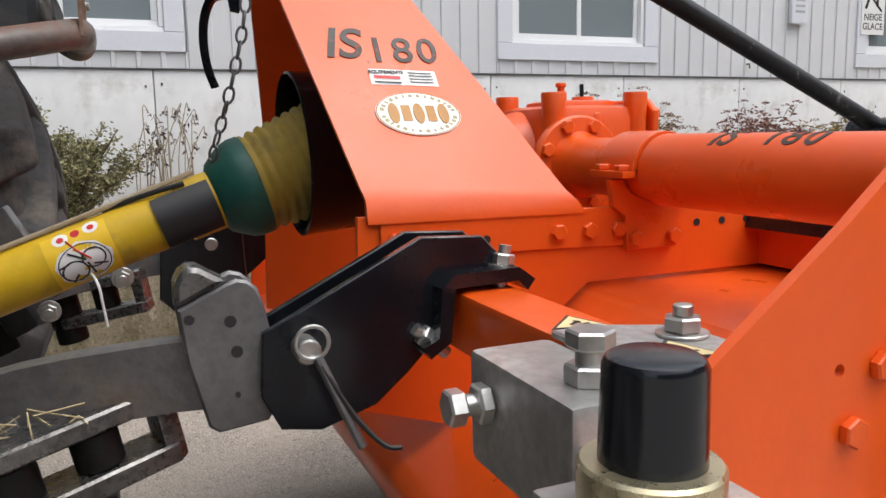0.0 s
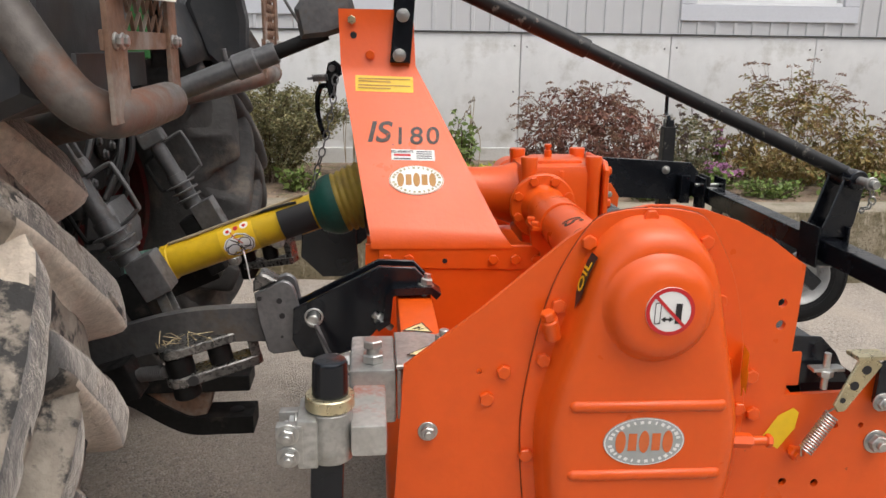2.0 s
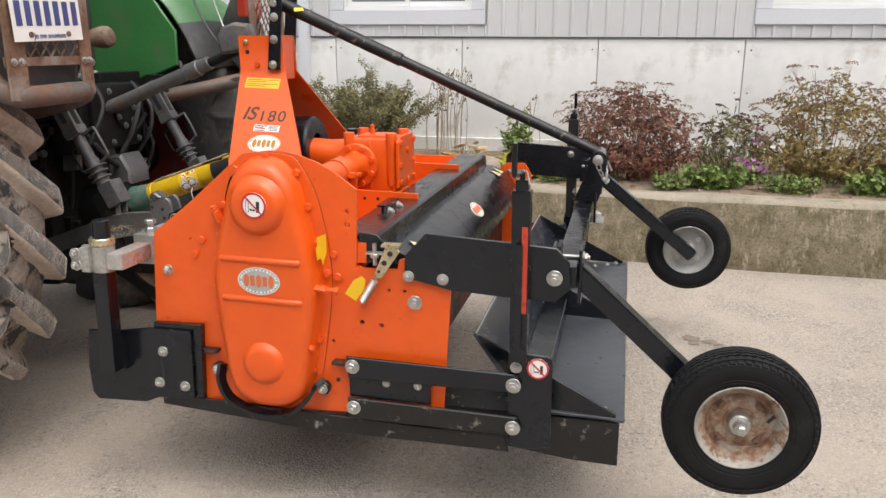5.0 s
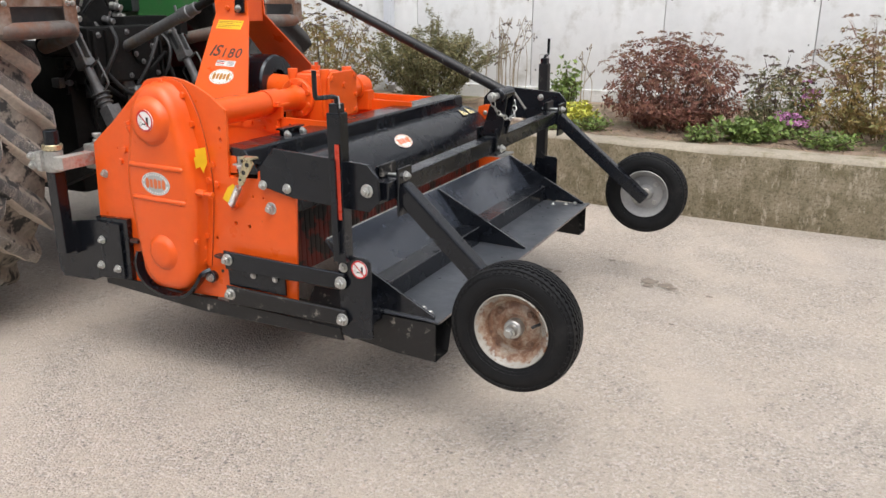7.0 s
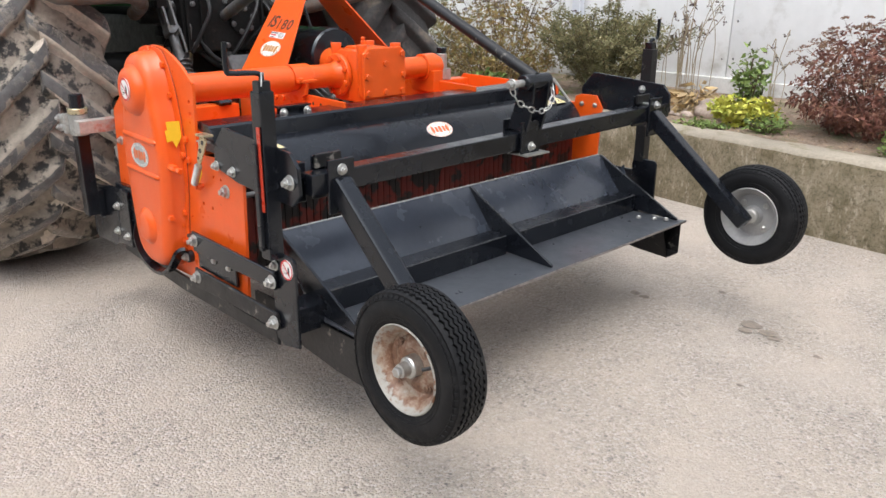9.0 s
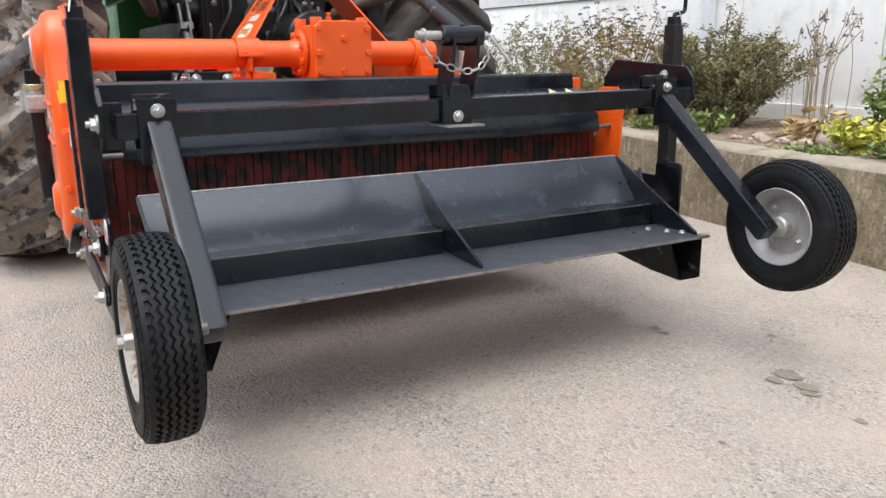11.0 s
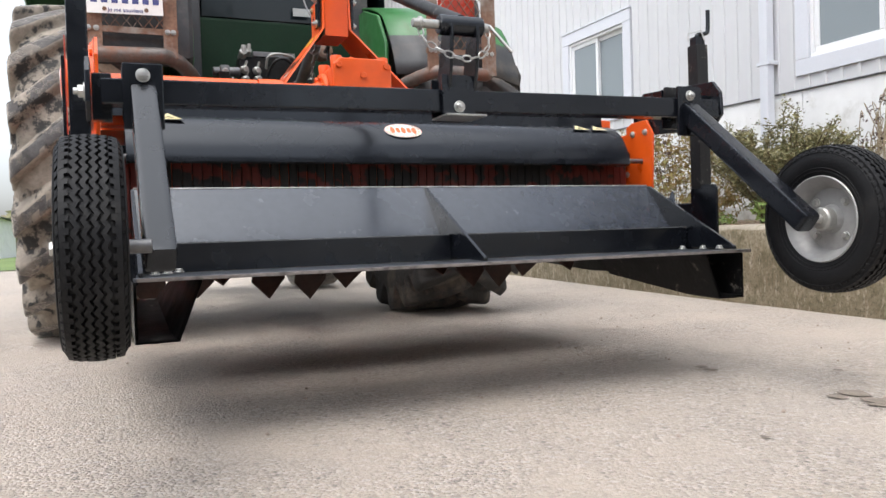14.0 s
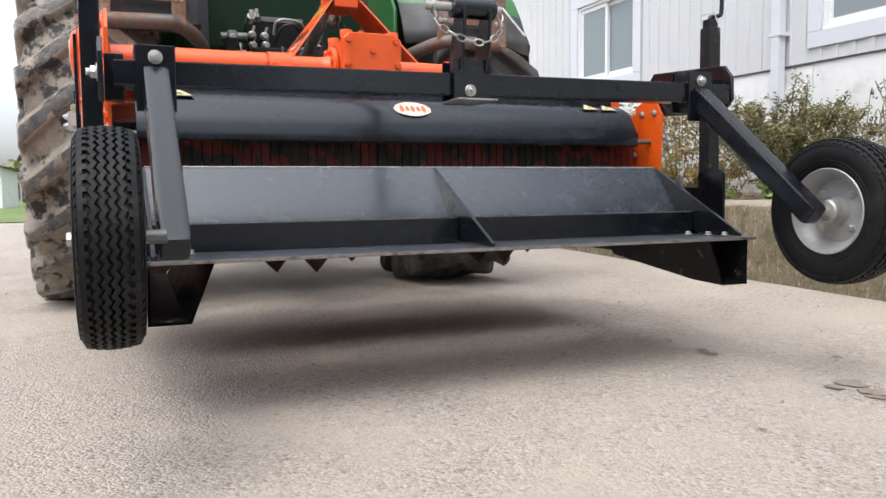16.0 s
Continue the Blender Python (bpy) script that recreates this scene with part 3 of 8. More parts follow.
def disc(bm, rx, ry, z0, z1, m, seg=40, inner=None):
    """A thin flat oval (or ring) in the plane of m."""
    outer = [(rx * math.cos(2 * math.pi * i / seg), ry * math.sin(2 * math.pi * i / seg)) for i in range(seg)]
    if inner is None:
        lo = [bm.verts.new(m @ Vector((x, y, z0))) for x, y in outer]
        hi = [bm.verts.new(m @ Vector((x, y, z1))) for x, y in outer]
        bm.faces.new(hi)
        for i in range(seg):
            bm.faces.new((lo[i], lo[(i + 1) % seg], hi[(i + 1) % seg], hi[i]))
    else:
        inn = [(inner[0] * math.cos(2 * math.pi * i / seg), inner[1] * math.sin(2 * math.pi * i / seg)) for i in range(seg)]
        a = [bm.verts.new(m @ Vector((x, y, z1))) for x, y in outer]
        b = [bm.verts.new(m @ Vector((x, y, z1))) for x, y in inn]
        for i in range(seg):
            bm.faces.new((a[i], a[(i + 1) % seg], b[(i + 1) % seg], b[i]))
    return bm


def flat_poly(bm, pts, z, m):
    bm.faces.new([bm.verts.new(m @ Vector((x, y, z))) for x, y in pts])
    return bm


def bar_shape(bm, p, q, w, z, m):
    p, q = Vector((*p, 0)), Vector((*q, 0))
    n = (q - p).normalized().cross(Vector((0, 0, 1))) * (w / 2)
    return flat_poly(bm, [(v.x, v.y) for v in (p - n, q - n, q + n, p + n)], z, m)


def lettering(name, body, size, material, m, parent, shear=0.0, label="", spacing=1.0, weight=0.012):
    cu = bpy.data.curves.new(name, "FONT")
    cu.body, cu.size, cu.align_x, cu.align_y = body, size, "CENTER", "CENTER"
    cu.shear, cu.space_character, cu.extrude, cu.offset = shear, spacing, 0.0004, size * weight
    tmp = bpy.data.objects.new(name, cu)
    me = bpy.data.meshes.new_from_object(tmp)
    bpy.data.objects.remove(tmp)
    me.materials.clear()
    me.materials.append(material)
    return piece(name, me, m, parent, label)


def wrap_letters(ob, r):
    """Bends flat lettering round a tube of radius r that runs along its lines."""
    bm = bm_new()
    bm.from_mesh(ob.data)
    bmesh.ops.triangulate(bm, faces=bm.faces)
    bmesh.ops.subdivide_edges(bm, edges=bm.edges, cuts=3, use_grid_fill=True)
    for v in bm.verts:
        a = v.co.y / r
        v.co = (v.co.x, (r + v.co.z) * math.sin(a), (r + v.co.z) * math.cos(a) - r)
    bm.to_mesh(ob.data)
    bm.free()


def oval_logo(parent, m, rx, ry, ground, mark, ring=None):
    """An oval maker's badge with a rim and plain block shapes."""
    badge = part("badge", disc(bm_new(), rx, ry, -0.001, 0.0012, m), ground, parent, "oval badge with block shapes")
    part("badge_rim", disc(bm_new(), rx * 0.985, ry * 0.985, 0, 0.0018, m, inner=(rx * 0.955, ry * 0.955)), ring or mark, badge)
    bm = bm_new()
    for k in range(30):
        a = 2 * math.pi * k / 30
        if abs(math.sin(a)) > 0.16:
            bar_shape(bm, (rx * 0.80 * math.cos(a), ry * 0.75 * math.sin(a)), (rx * 0.90 * math.cos(a), ry * 0.88 * math.sin(a)), rx * (0.05 + 0.02 * (k % 3)), 0.0018, m)
    part("rim_print", bm, ring or LOGO_GREEN, badge)
    bm = bm_new()
    for k in range(5):
        x0 = (-0.58 + 0.29 * k) * rx
        if k % 2:
            bar_shape(bm, (x0, -ry * 0.36), (x0, ry * 0.36), rx * 0.21, 0.0022, m)
        else:
            disc(bm, rx * 0.125, ry * 0.46, 0, 0.0022, m @ Matrix.Translation((x0, 0, 0)))
    part("block_mark", bm, mark, badge)
    return badge


def warning_disc(parent, m, r):
    """A round prohibition sticker: red rim and slash over plain black shapes."""
    d = part("warning_sticker", disc(bm_new(), r, r, -0.001, 0.0012, m), WHITE, parent, "round white and red warning sticker")
    bm = disc(bm_new(), r, r, 0, 0.0018, m, inner=(r * 0.84, r * 0.84))
    bar_shape(bm, (-r * 0.6, r * 0.6), (r * 0.6, -r * 0.6), r * 0.13, 0.0026, m)
    part("red_rim", bm, RED, d)
    bm = bm_new()
    bar_shape(bm, (r * 0.34, r * 0.34), (r * 0.34, -r * 0.5), r * 0.26, 0.002, m)
    flat_poly(bm, [(-r * 0.36, -r * 0.32), (-r * 0.18, -r * 0.2), (-r * 0.18, -r * 0.44)], 0.002, m)
    flat_poly(bm, [(r * 0.16, -r * 0.32), (-r * 0.02, -r * 0.44), (-r * 0.02, -r * 0.2)], 0.002, m)
    bar_shape(bm, (-r * 0.2, -r * 0.32), (0, -r * 0.32), r * 0.08, 0.002, m)
    for a, b in (((-0.62, 0.36), (-0.40, 0.36)), ((-0.62, -0.5), (-0.40, -0.5)), ((-0.62, 0.36), (-0.62, -0.5)), ((-0.40, 0.36), (-0.40, -0.5))):
        bar_shape(bm, (a[0] * r, a[1] * r), (b[0] * r, b[1] * r), r * 0.035, 0.002, m)
    part("black_symbol", bm, INK, d)
    return d


def triangle_sign(parent, m, s):
    bm = flat_poly(bm_new(), [(-s / 2, -s * 0.43), (s / 2, -s * 0.43), (0, s * 0.43)], 0.001, m)
    t = part("warning_triangle", bm, INK, parent, "yellow triangular warning sticker")
    k = 0.80
    part("yellow_field", flat_poly(bm_new(), [(-s / 2 * k, -s * 0.37), (s / 2 * k, -s * 0.37), (0, s * 0.31)], 0.0018, m), PALE_YELLOW, t)
    bm = bm_new()
    bar_shape(bm, (-s * 0.14, -s * 0.26), (s * 0.05, -s * 0.06), s * 0.07, 0.0025, m)
    bar_shape(bm, (0.0, -s * 0.28), (s * 0.17, -s * 0.20), s * 0.06, 0.0025, m)
    bar_shape(bm, (-s * 0.03, -s * 0.02), (s * 0.04, -s * 0.18), s * 0.05, 0.0025, m)
    part("black_symbol", bm, INK, t)
    return t


# ---- the yard, the raised bed and the building ----
bm = bm_new()
bmesh.ops.create_grid(bm, x_segments=8, y_segments=8, size=400)
solid("ground", bm, CONCRETE, "worn pale concrete yard with fine aggregate", "ground", kind="structure")

KERB_LINE = [(-14, 4.05), (-6, 3.55), (-2.74, 3.0), (-0.37, 2.62), (0.8, 2.47), (1.5, 2.38), (2.4, 2.31), (3.3, 2.27), (6, 2.25), (14, 2.3)]
KERB_TOP = 0.47


def kerb_y(x):
    for (x0, y0), (x1, y1) in zip(KERB_LINE, KERB_LINE[1:]):
        if x <= x1:
            return y0 + (y1 - y0) * (x - x0) / (x1 - x0)
    return KERB_LINE[-1][1]


def build_kerb():
    xs = list(np.arange(-14, 14.01, 0.06))
    section = [(0.0, -0.02), (0.0, 0.12), (0.004, 0.25), (0.006, KERB_TOP - 0.05), (0.012, KERB_TOP - 0.026)]
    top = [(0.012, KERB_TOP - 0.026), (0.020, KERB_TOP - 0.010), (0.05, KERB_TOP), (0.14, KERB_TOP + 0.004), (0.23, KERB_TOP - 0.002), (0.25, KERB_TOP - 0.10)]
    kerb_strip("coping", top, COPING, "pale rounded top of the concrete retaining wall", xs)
    return kerb_strip("retaining_wall", section, KERB, "low weathered concrete retaining wall with moss", xs)


def kerb_strip(name, section, material, label, xs):
    bm = bm_new()
    rows = []
    for x in xs:
        row = []
        for k, (o, z) in enumerate(section):
            n1 = noise.noise((x * 1.7, z * 3, 3.1)) * 0.012 + noise.noise((x * 9, z * 12, o * 9)) * 0.006
            row.append(bm.verts.new((x, kerb_y(x) + o + n1, z + noise.noise((x * 5, o * 7, 8.8)) * 0.009 * min(1, max(0, (z - 0.2) / 0.2)))))
        rows.append(row)
    for a, b in zip(rows, rows[1:]):
        for i in range(len(section) - 1):
            bm.faces.new((a[i], b[i], b[i + 1], a[i + 1]))
    bmesh.ops.recalc_face_normals(bm, faces=bm.faces)
    return solid(name, bm, material, label, "wall", kind="structure", sharp=50)


build_kerb()
WALL_Y = 4.2


def soil_z(x, y):
    return KERB_TOP - 0.015 + 0.05 * min(1, max(0, (y - kerb_y(x) - 0.2) / 1.2)) + 0.02 * noise.noise((x * 2.2, y * 2.2, 0.4))


def build_soil():
    bm = bm_new()
    xs, n = list(np.arange(-14, 14.01, 0.1)), 16
    rows = []
    for x in xs:
        y0 = kerb_y(x) + 0.21
        rows.append([bm.verts.new((x, y0 + (WALL_Y + 0.1 - y0) * i / n, soil_z(x, y0 + (WALL_Y + 0.1 - y0) * i / n))) for i in range(n + 1)])
    for a, b in zip(rows, rows[1:]):
        for i in range(n):
            bm.faces.new((a[i], b[i], b[i + 1], a[i + 1]))
    bmesh.ops.recalc_face_normals(bm, faces=bm.faces)
    return solid("flower_bed_soil", bm, SOIL, "dry mulched soil of the raised flower bed", "soil", kind="structure", sharp=80)


build_soil()


def chips():
    """Wood chips and dry leaf litter on the bed."""
    bm = bm_new()
    rnd = random.Random(5)
    for _ in range(5200):
        x = rnd.uniform(-2.5, 4.5)
        y = kerb_y(x) + 0.24 + rnd.random() ** 1.4 * 1.2
        m = pose(x, y, soil_z(x, y) + 0.006, rnd.uniform(-25, 25), rnd.uniform(-25, 25), rnd.uniform(0, 360))
        w, l = rnd.uniform(0.002, 0.006), rnd.uniform(0.006, 0.024)
        flat_poly(bm, [(-l, -w), (l, -w * 0.6), (l * 0.9, w), (-l * 0.8, w * 0.8)], 0, m)
    return solid("bark_litter", bm, MULCH, "dry bark chips and leaf litter on the soil", "litter", kind="stuff")


chips()

WIN_Z0, WIN_Z1, CASING = 1.615, 2.745, 0.126
WINDOWS = [(-7.60, 1.32), (-3.84, 1.32), (-0.31, 1.47), (3.445, 1.48), (7.2, 1.48)]
building = thing("building", (0, WALL_Y, 0), "long low building with white panels and pale ribbed siding", "building", kind="structure")
bm = bm_new()
edges = [-14.0]
for c, wide in WINDOWS:
    edges += [c - wide / 2 + 0.14, c + wide / 2 - 0.14]
edges.append(14.0)
for i in range(0, len(edges), 2):
    add_box(bm, (edges[i], WALL_Y + 0.03, 1.50), (edges[i + 1], WALL_Y + 0.25, 5.2), 0)
for c, wide in WINDOWS:
    add_box(bm, (c - wide / 2 + 0.14, WALL_Y + 0.031, 1.501), (c + wide / 2 - 0.14, WALL_Y + 0.249, WIN_Z0 + 0.12), 0)
    add_box(bm, (c - wide / 2 + 0.14, WALL_Y + 0.031, WIN_Z1 - 0.14), (c + wide / 2 - 0.14, WALL_Y + 0.249, 5.19), 0)
add_box(bm, (-14, WALL_Y + 0.03, 0.3), (14, WALL_Y + 0.25, 1.498), 0)
wall = part("wall", bm, WALL_WHITE, building)
part("foundation", add_box(bm_new(), (-14, WALL_Y - 0.035, 0.3), (14, WALL_Y + 0.028, 0.60), 0.012), FOUNDATION, building, "rough whitewashed foundation strip")
# dark strip that draws the thin shadow under the siding
part("siding_shadow_line", add_box(bm_new(), (-14, WALL_Y - 0.016, 1.502), (14, WALL_Y + 0.02, 1.510), 0.001), DARK_GREY, building, "dark strip for the shadow line under the siding")
bm = bm_new()
add_prism(bm, [(WALL_Y - 0.35, 5.1), (WALL_Y - 0.35, 5.22), (WALL_Y + 6, 7.2), (WALL_Y + 6, 7.05)], "x", -14.3, 14.3, 0.01)
part("roof", bm, SIDING, building, "grey metal roof")
part("back_wall", add_box(bm_new(), (-14, WALL_Y + 5.6, 0), (14, WALL_Y + 5.8, 7.0), 0), SIDING, building)
for x in (-14, 14):
    part("gable_wall", add_box(bm_new(), (x - 0.1, WALL_Y + 0.26, 0), (x + 0.1, WALL_Y + 5.59, 5.3), 0), SIDING, building)

# lower cladding panels, 1.22 m wide, with open joints
bm = add_box(bm_new(), (-0.606, 0, 0), (0.606, 0.022, 0.905), 0.003)
panel_mesh = mesh_of("panel", bm, WALL_WHITE)
for k in range(-11, 11):
    piece("panel", panel_mesh, pose(0.2 + 1.22 * k + 0.61, WALL_Y, 0.595, 0, 0, 0), wall)
bm = bm_new()
rnd = random.Random(2)
for k in range(-11, 11):
    for z in (0.75, 1.05, 1.4):
        for o in (0.05, 1.17):
            add_cyl(bm, (0.2 + 1.22 * k + o, WALL_Y - 0.003, z + rnd.uniform(-0.02, 0.02)), (0.2 + 1.22 * k + o, WALL_Y + 0.001, z), 0.007, seg=8)
part("panel_screws", bm, STEEL, wall, kind="stuff")


def siding_sheet(x0, x1, z0, z1):
    """Ribbed metal sheet: narrow trapezoid ribs on a flat pan."""
    pitch, prof = 0.152, [(0, 0), (0.100, 0), (0.106, -0.0125), (0.130, -0.0125), (0.134, 0)]
    xs = []
    k = math.floor(x0 / pitch)
    while k * pitch < x1:
        xs += [(k * pitch + a, o) for a, o in prof if x0 <= k * pitch + a <= x1]
        k += 1
    xs = [(x0, 0)] + xs + [(x1, 0)]
    bm = bm_new()
    lo = [bm.verts.new((x, WALL_Y - 0.004 + o, z0)) for x, o in xs]
    hi = [bm.verts.new((x, WALL_Y - 0.004 + o, z1)) for x, o in xs]
    back = [bm.verts.new((x, WALL_Y + 0.029, z0)) for x, o in xs]
    for i in range(len(xs) - 1):
        bm.faces.new((lo[i], lo[i + 1], hi[i + 1], hi[i]))
        bm.faces.new((back[i], back[i + 1], lo[i + 1], lo[i]))
    bmesh.ops.recalc_face_normals(bm, faces=bm.faces)
    return bm


edges = [-14.0]
for c, wide in WINDOWS:
    edges += [c - wide / 2, c + wide / 2]
edges.append(14.0)
for i in range(0, len(edges), 2):
    part("siding_sheet", siding_sheet(edges[i], edges[i + 1], 1.512, 5.12), SIDING, wall, "pale grey ribbed metal siding", sharp=15)
for c, wide in WINDOWS:
    part("siding_sheet", siding_sheet(c - wide / 2, c + wide / 2, 1.512, WIN_Z0), SIDING, wall, "pale grey ribbed metal siding", sharp=15)
    part("siding_sheet", siding_sheet(c - wide / 2, c + wide / 2, WIN_Z1, 5.12), SIDING, wall, "pale grey ribbed metal siding", sharp=15)


# the building stands a touch out of level with the yard
LEAN_B = 0.008


def settle(e):
    e.location.z += 0.02 - LEAN_B * e.location.x
    e.rotation_euler.y = LEAN_B


settle(building)


def build_window(c, wide):
    w = thing("window", (c, WALL_Y, WIN_Z0), "white two-sash window in a wide pale grey casing", "window", "windows of the building", "structure")
    x0, x1, y, k = c - wide / 2, c + wide / 2, WALL_Y, CASING
    bm = bm_new()
    add_box(bm, (x0, y - 0.026, WIN_Z0 + k + 0.002), (x0 + k, y + 0.028, WIN_Z1 - k - 0.002), 0.005)
    add_box(bm, (x1 - k, y - 0.026, WIN_Z0 + k + 0.002), (x1, y + 0.028, WIN_Z1 - k - 0.002), 0.005)
    add_box(bm, (x0, y - 0.026, WIN_Z0), (x1, y + 0.028, WIN_Z0 + k), 0.005)
    add_box(bm, (x0, y - 0.027, WIN_Z1 - k), (x1, y + 0.028, WIN_Z1), 0.005)
    part("casing", bm, TRIM, w, "pale grey casing")
    part("drip_cap", add_box(bm_new(), (x0 - 0.012, y - 0.036, WIN_Z1 + 0.002), (x1 + 0.012, y + 0.02, WIN_Z1 + 0.014), 0.003), TRIM, w)
    a, b, z0, z1 = x0 + k + 0.002, x1 - k - 0.002, WIN_Z0 + k + 0.002, WIN_Z1 - k - 0.002
    fr = bm_new()
    for lo, hi in (((a, z0), (b, z0 + 0.03)), ((a, z1 - 0.03), (b, z1)), ((a, z0 + 0.032), (a + 0.03, z1 - 0.032)), ((b - 0.03, z0 + 0.032), (b, z1 - 0.032))):
        add_box(fr, (lo[0], y - 0.005, lo[1]), (hi[0], y + 0.07, hi[1]), 0.003)
    frame_ob = part("window_frame", fr, PVC, w)
    mid = (a + b) / 2
    for s0, s1, dy in ((a + 0.032, mid + 0.02, 0.012), (mid - 0.02, b - 0.032, 0.04)):
        sb = bm_new()
        q0, q1 = z0 + 0.032, z1 - 0.032
        for lo, hi in (((s0, q0), (s1, q0 + 0.045)), ((s0, q1 - 0.045), (s1, q1)), ((s0, q0 + 0.046), (s0 + 0.04, q1 - 0.046)), ((s1 - 0.04, q0 + 0.046), (s1, q1 - 0.046))):
            add_box(sb, (lo[0], y + dy, lo[1]), (hi[0], y + dy + 0.024, hi[1]), 0.004)
        sash = part("sash", sb, PVC, w)
        part("pane", add_box(bm_new(), (s0 + 0.041, y + dy + 0.009, q0 + 0.047), (s1 - 0.041, y + dy + 0.015, q1 - 0.047), 0), GLASS, sash)
    # flat sheet behind the panes; the room's dimness is put into its colour
    part("room_backing", add_box(bm_new(), (a, y + 0.10, z0), (b, y + 0.106, z1), 0), DIM_ROOM, w)
    return w


for c, wide in WINDOWS:
    settle(build_window(c, wide))

dp = thing("downspout", (-1.3, WALL_Y - 0.07, 0.5), "pale grey square downspout on the wall", "downspout")
part("pipe", add_box(bm_new(), (-1.345, WALL_Y - 0.115, 0.55), (-1.255, WALL_Y - 0.04, 5.1), 0.012), TRIM, dp)
for z in (1.75, 3.2):
    part("pipe_bracket", add_box(bm_new(), (-1.37, WALL_Y - 0.12, z), (-1.23, WALL_Y - 0.02, z + 0.03), 0.003), TRIM, dp)

settle(dp)
sg = thing("warning_sign", (6.64, WALL_Y - 0.03, 1.89), "small white sign warning of snow and ice", "sign")
part("sign_plate", add_box(bm_new(), (6.495, WALL_Y - 0.036, 1.885), (6.79, WALL_Y - 0.026, 2.36), 0.002), WHITE, sg)
ms = facing((6.64, WALL_Y - 0.037, 2.0), (0, -1, 0))
lettering("sign_text", "NEIGE\nGLACE", 0.085, INK, ms, sg)
bm = bm_new()
bar_shape(bm, (-0.11, 0.30), (0.11, 0.10), 0.02, 0.001, ms)
bar_shape(bm, (-0.10, 0.12), (-0.02, 0.32), 0.03, 0.001, ms)
bar_shape(bm, (0.05, 0.14), (0.05, 0.30), 0.03, 0.001, ms)
part("sign_symbol", bm, INK, sg)
sg = thing("meter_box", (5.69, WALL_Y - 0.05, 1.95), "small white rounded box fixed to the siding", "box")
part("housing", add_box(bm_new(), (5.60, WALL_Y - 0.07, 1.95), (5.79, WALL_Y - 0.022, 2.26), 0.03), TRIM, sg)
bm = bm_new()
for k in range(3):
    add_box(bm, (5.64, WALL_Y - 0.073, 2.05 + k * 0.05), (5.75, WALL_Y - 0.069, 2.07 + k * 0.05), 0.001)
part("louvre", bm, LOGO_GREY, sg)
lamp = thing("wall_hook", (5.15, WALL_Y - 0.02, 1.57), "small rusty hook on the wall", "hook")
part("hook", add_sweep(bm_new(), [(5.15, WALL_Y, 1.60), (5.15, WALL_Y - 0.05, 1.60), (5.15, WALL_Y - 0.055, 1.56)], 0.008), RUST, lamp)

# ---- the implement: an orange and black stone burier carried on the tractor's links ----
machine = thing("stone_burier", (0.8, 0, 0), "orange and black stone burier raised on a tractor hitch", "implement")
LY, RY = -0.945, 0.945
PLATE = [(0.275, 0.40), (0.312, 0.904), (0.437, 0.998), (0.575, 1.114), (0.612, 1.138), (0.655, 1.157), (0.706, 1.167), (0.755, 1.166), (0.80, 1.158), (0.858, 1.138), (0.913, 1.109), (0.978, 1.062),
         (0.968, 0.83), (1.095, 0.833), (1.10, 0.861), (1.134, 0.874), (1.22, 0.875), (1.255, 0.82), (1.230, 0.377), (0.60, 0.352), (0.36, 0.365)]
THROUGH = [(0.946, 0.959, 0.0085), (0.945, 0.998, 0.008), (0.983, 0.663, 0.0072), (1.043, 0.658, 0.0072), (1.068, 0.769, 0.0050), (1.115, 0.768, 0.0050), (0.889, 0.596, 0.0058), (0.436, 0.891, 0.0050)]
side_l = part("side_plate", add_holed_plate(bm_new(), PLATE, THROUGH, LY, LY + 0.010), ORANGE, machine, "orange side plate with bolts")
PLATE_R = [(0.275, 0.40), (0.300, 0.850), (0.345, 0.905), (0.968, 0.900), (0.968, 0.83)] + PLATE[13:]
side_r = part("side_plate", add_prism(bm_new(), PLATE_R, "y", RY - 0.010, RY, 0.0015), ORANGE, machine, "orange side plate")
for x, z in ((0.477, 0.890), (0.449, 0.843), (0.902, 0.869), (0.912, 0.80)):
    bolt(BOLT_O, (x, LY, z), (0, -1, 0), side_l, x * 400)
for x, z in ((0.351, 0.787),):
    bolt(BOLT_S, (x, LY, z), (0, -1, 0), side_l, 12)
bolt(BOLT_B, (1.146, LY, 0.736), (0, -1, 0), side_l, 20)
HOLE = mesh_of("drilled_hole", add_cyl(bm_new(), (0, 0, -0.003), (0, 0, 0.0012), 0.008, seg=16), INK)


def hole(at, normal, parent, r=0.008):
    return piece("drilled_hole", HOLE, facing(at, normal) @ Matrix.Diagonal((r / 0.008, r / 0.008, 1, 1)), parent)


for x, z, r in ((0.90, 0.47, 0.007), (0.40, 0.61, 0.006)):
    hole((x, LY, z), (0, -1, 0), side_l, r)
for x, z in ((0.90, 0.87), (1.14, 0.83), (1.215, 0.83), (1.10, 0.68)):
    bolt(BOLT_T, (x, RY - 0.010, z), (0, -1, 0), side_r, 5)

# chain case
EGG = [(1.150, 0.0), (1.146, 0.032), (1.133, 0.058), (1.100, 0.089), (1.058, 0.107), (1.000, 0.121), (0.944, 0.136), (0.885, 0.151), (0.833, 0.162), (0.80, 0.1655), (0.77, 0.166), (0.72, 0.163),
       (0.597, 0.149), (0.511, 0.137), (0.450, 0.125), (0.415, 0.107), (0.392, 0.075), (0.381, 0.036), (0.379, 0.0)]


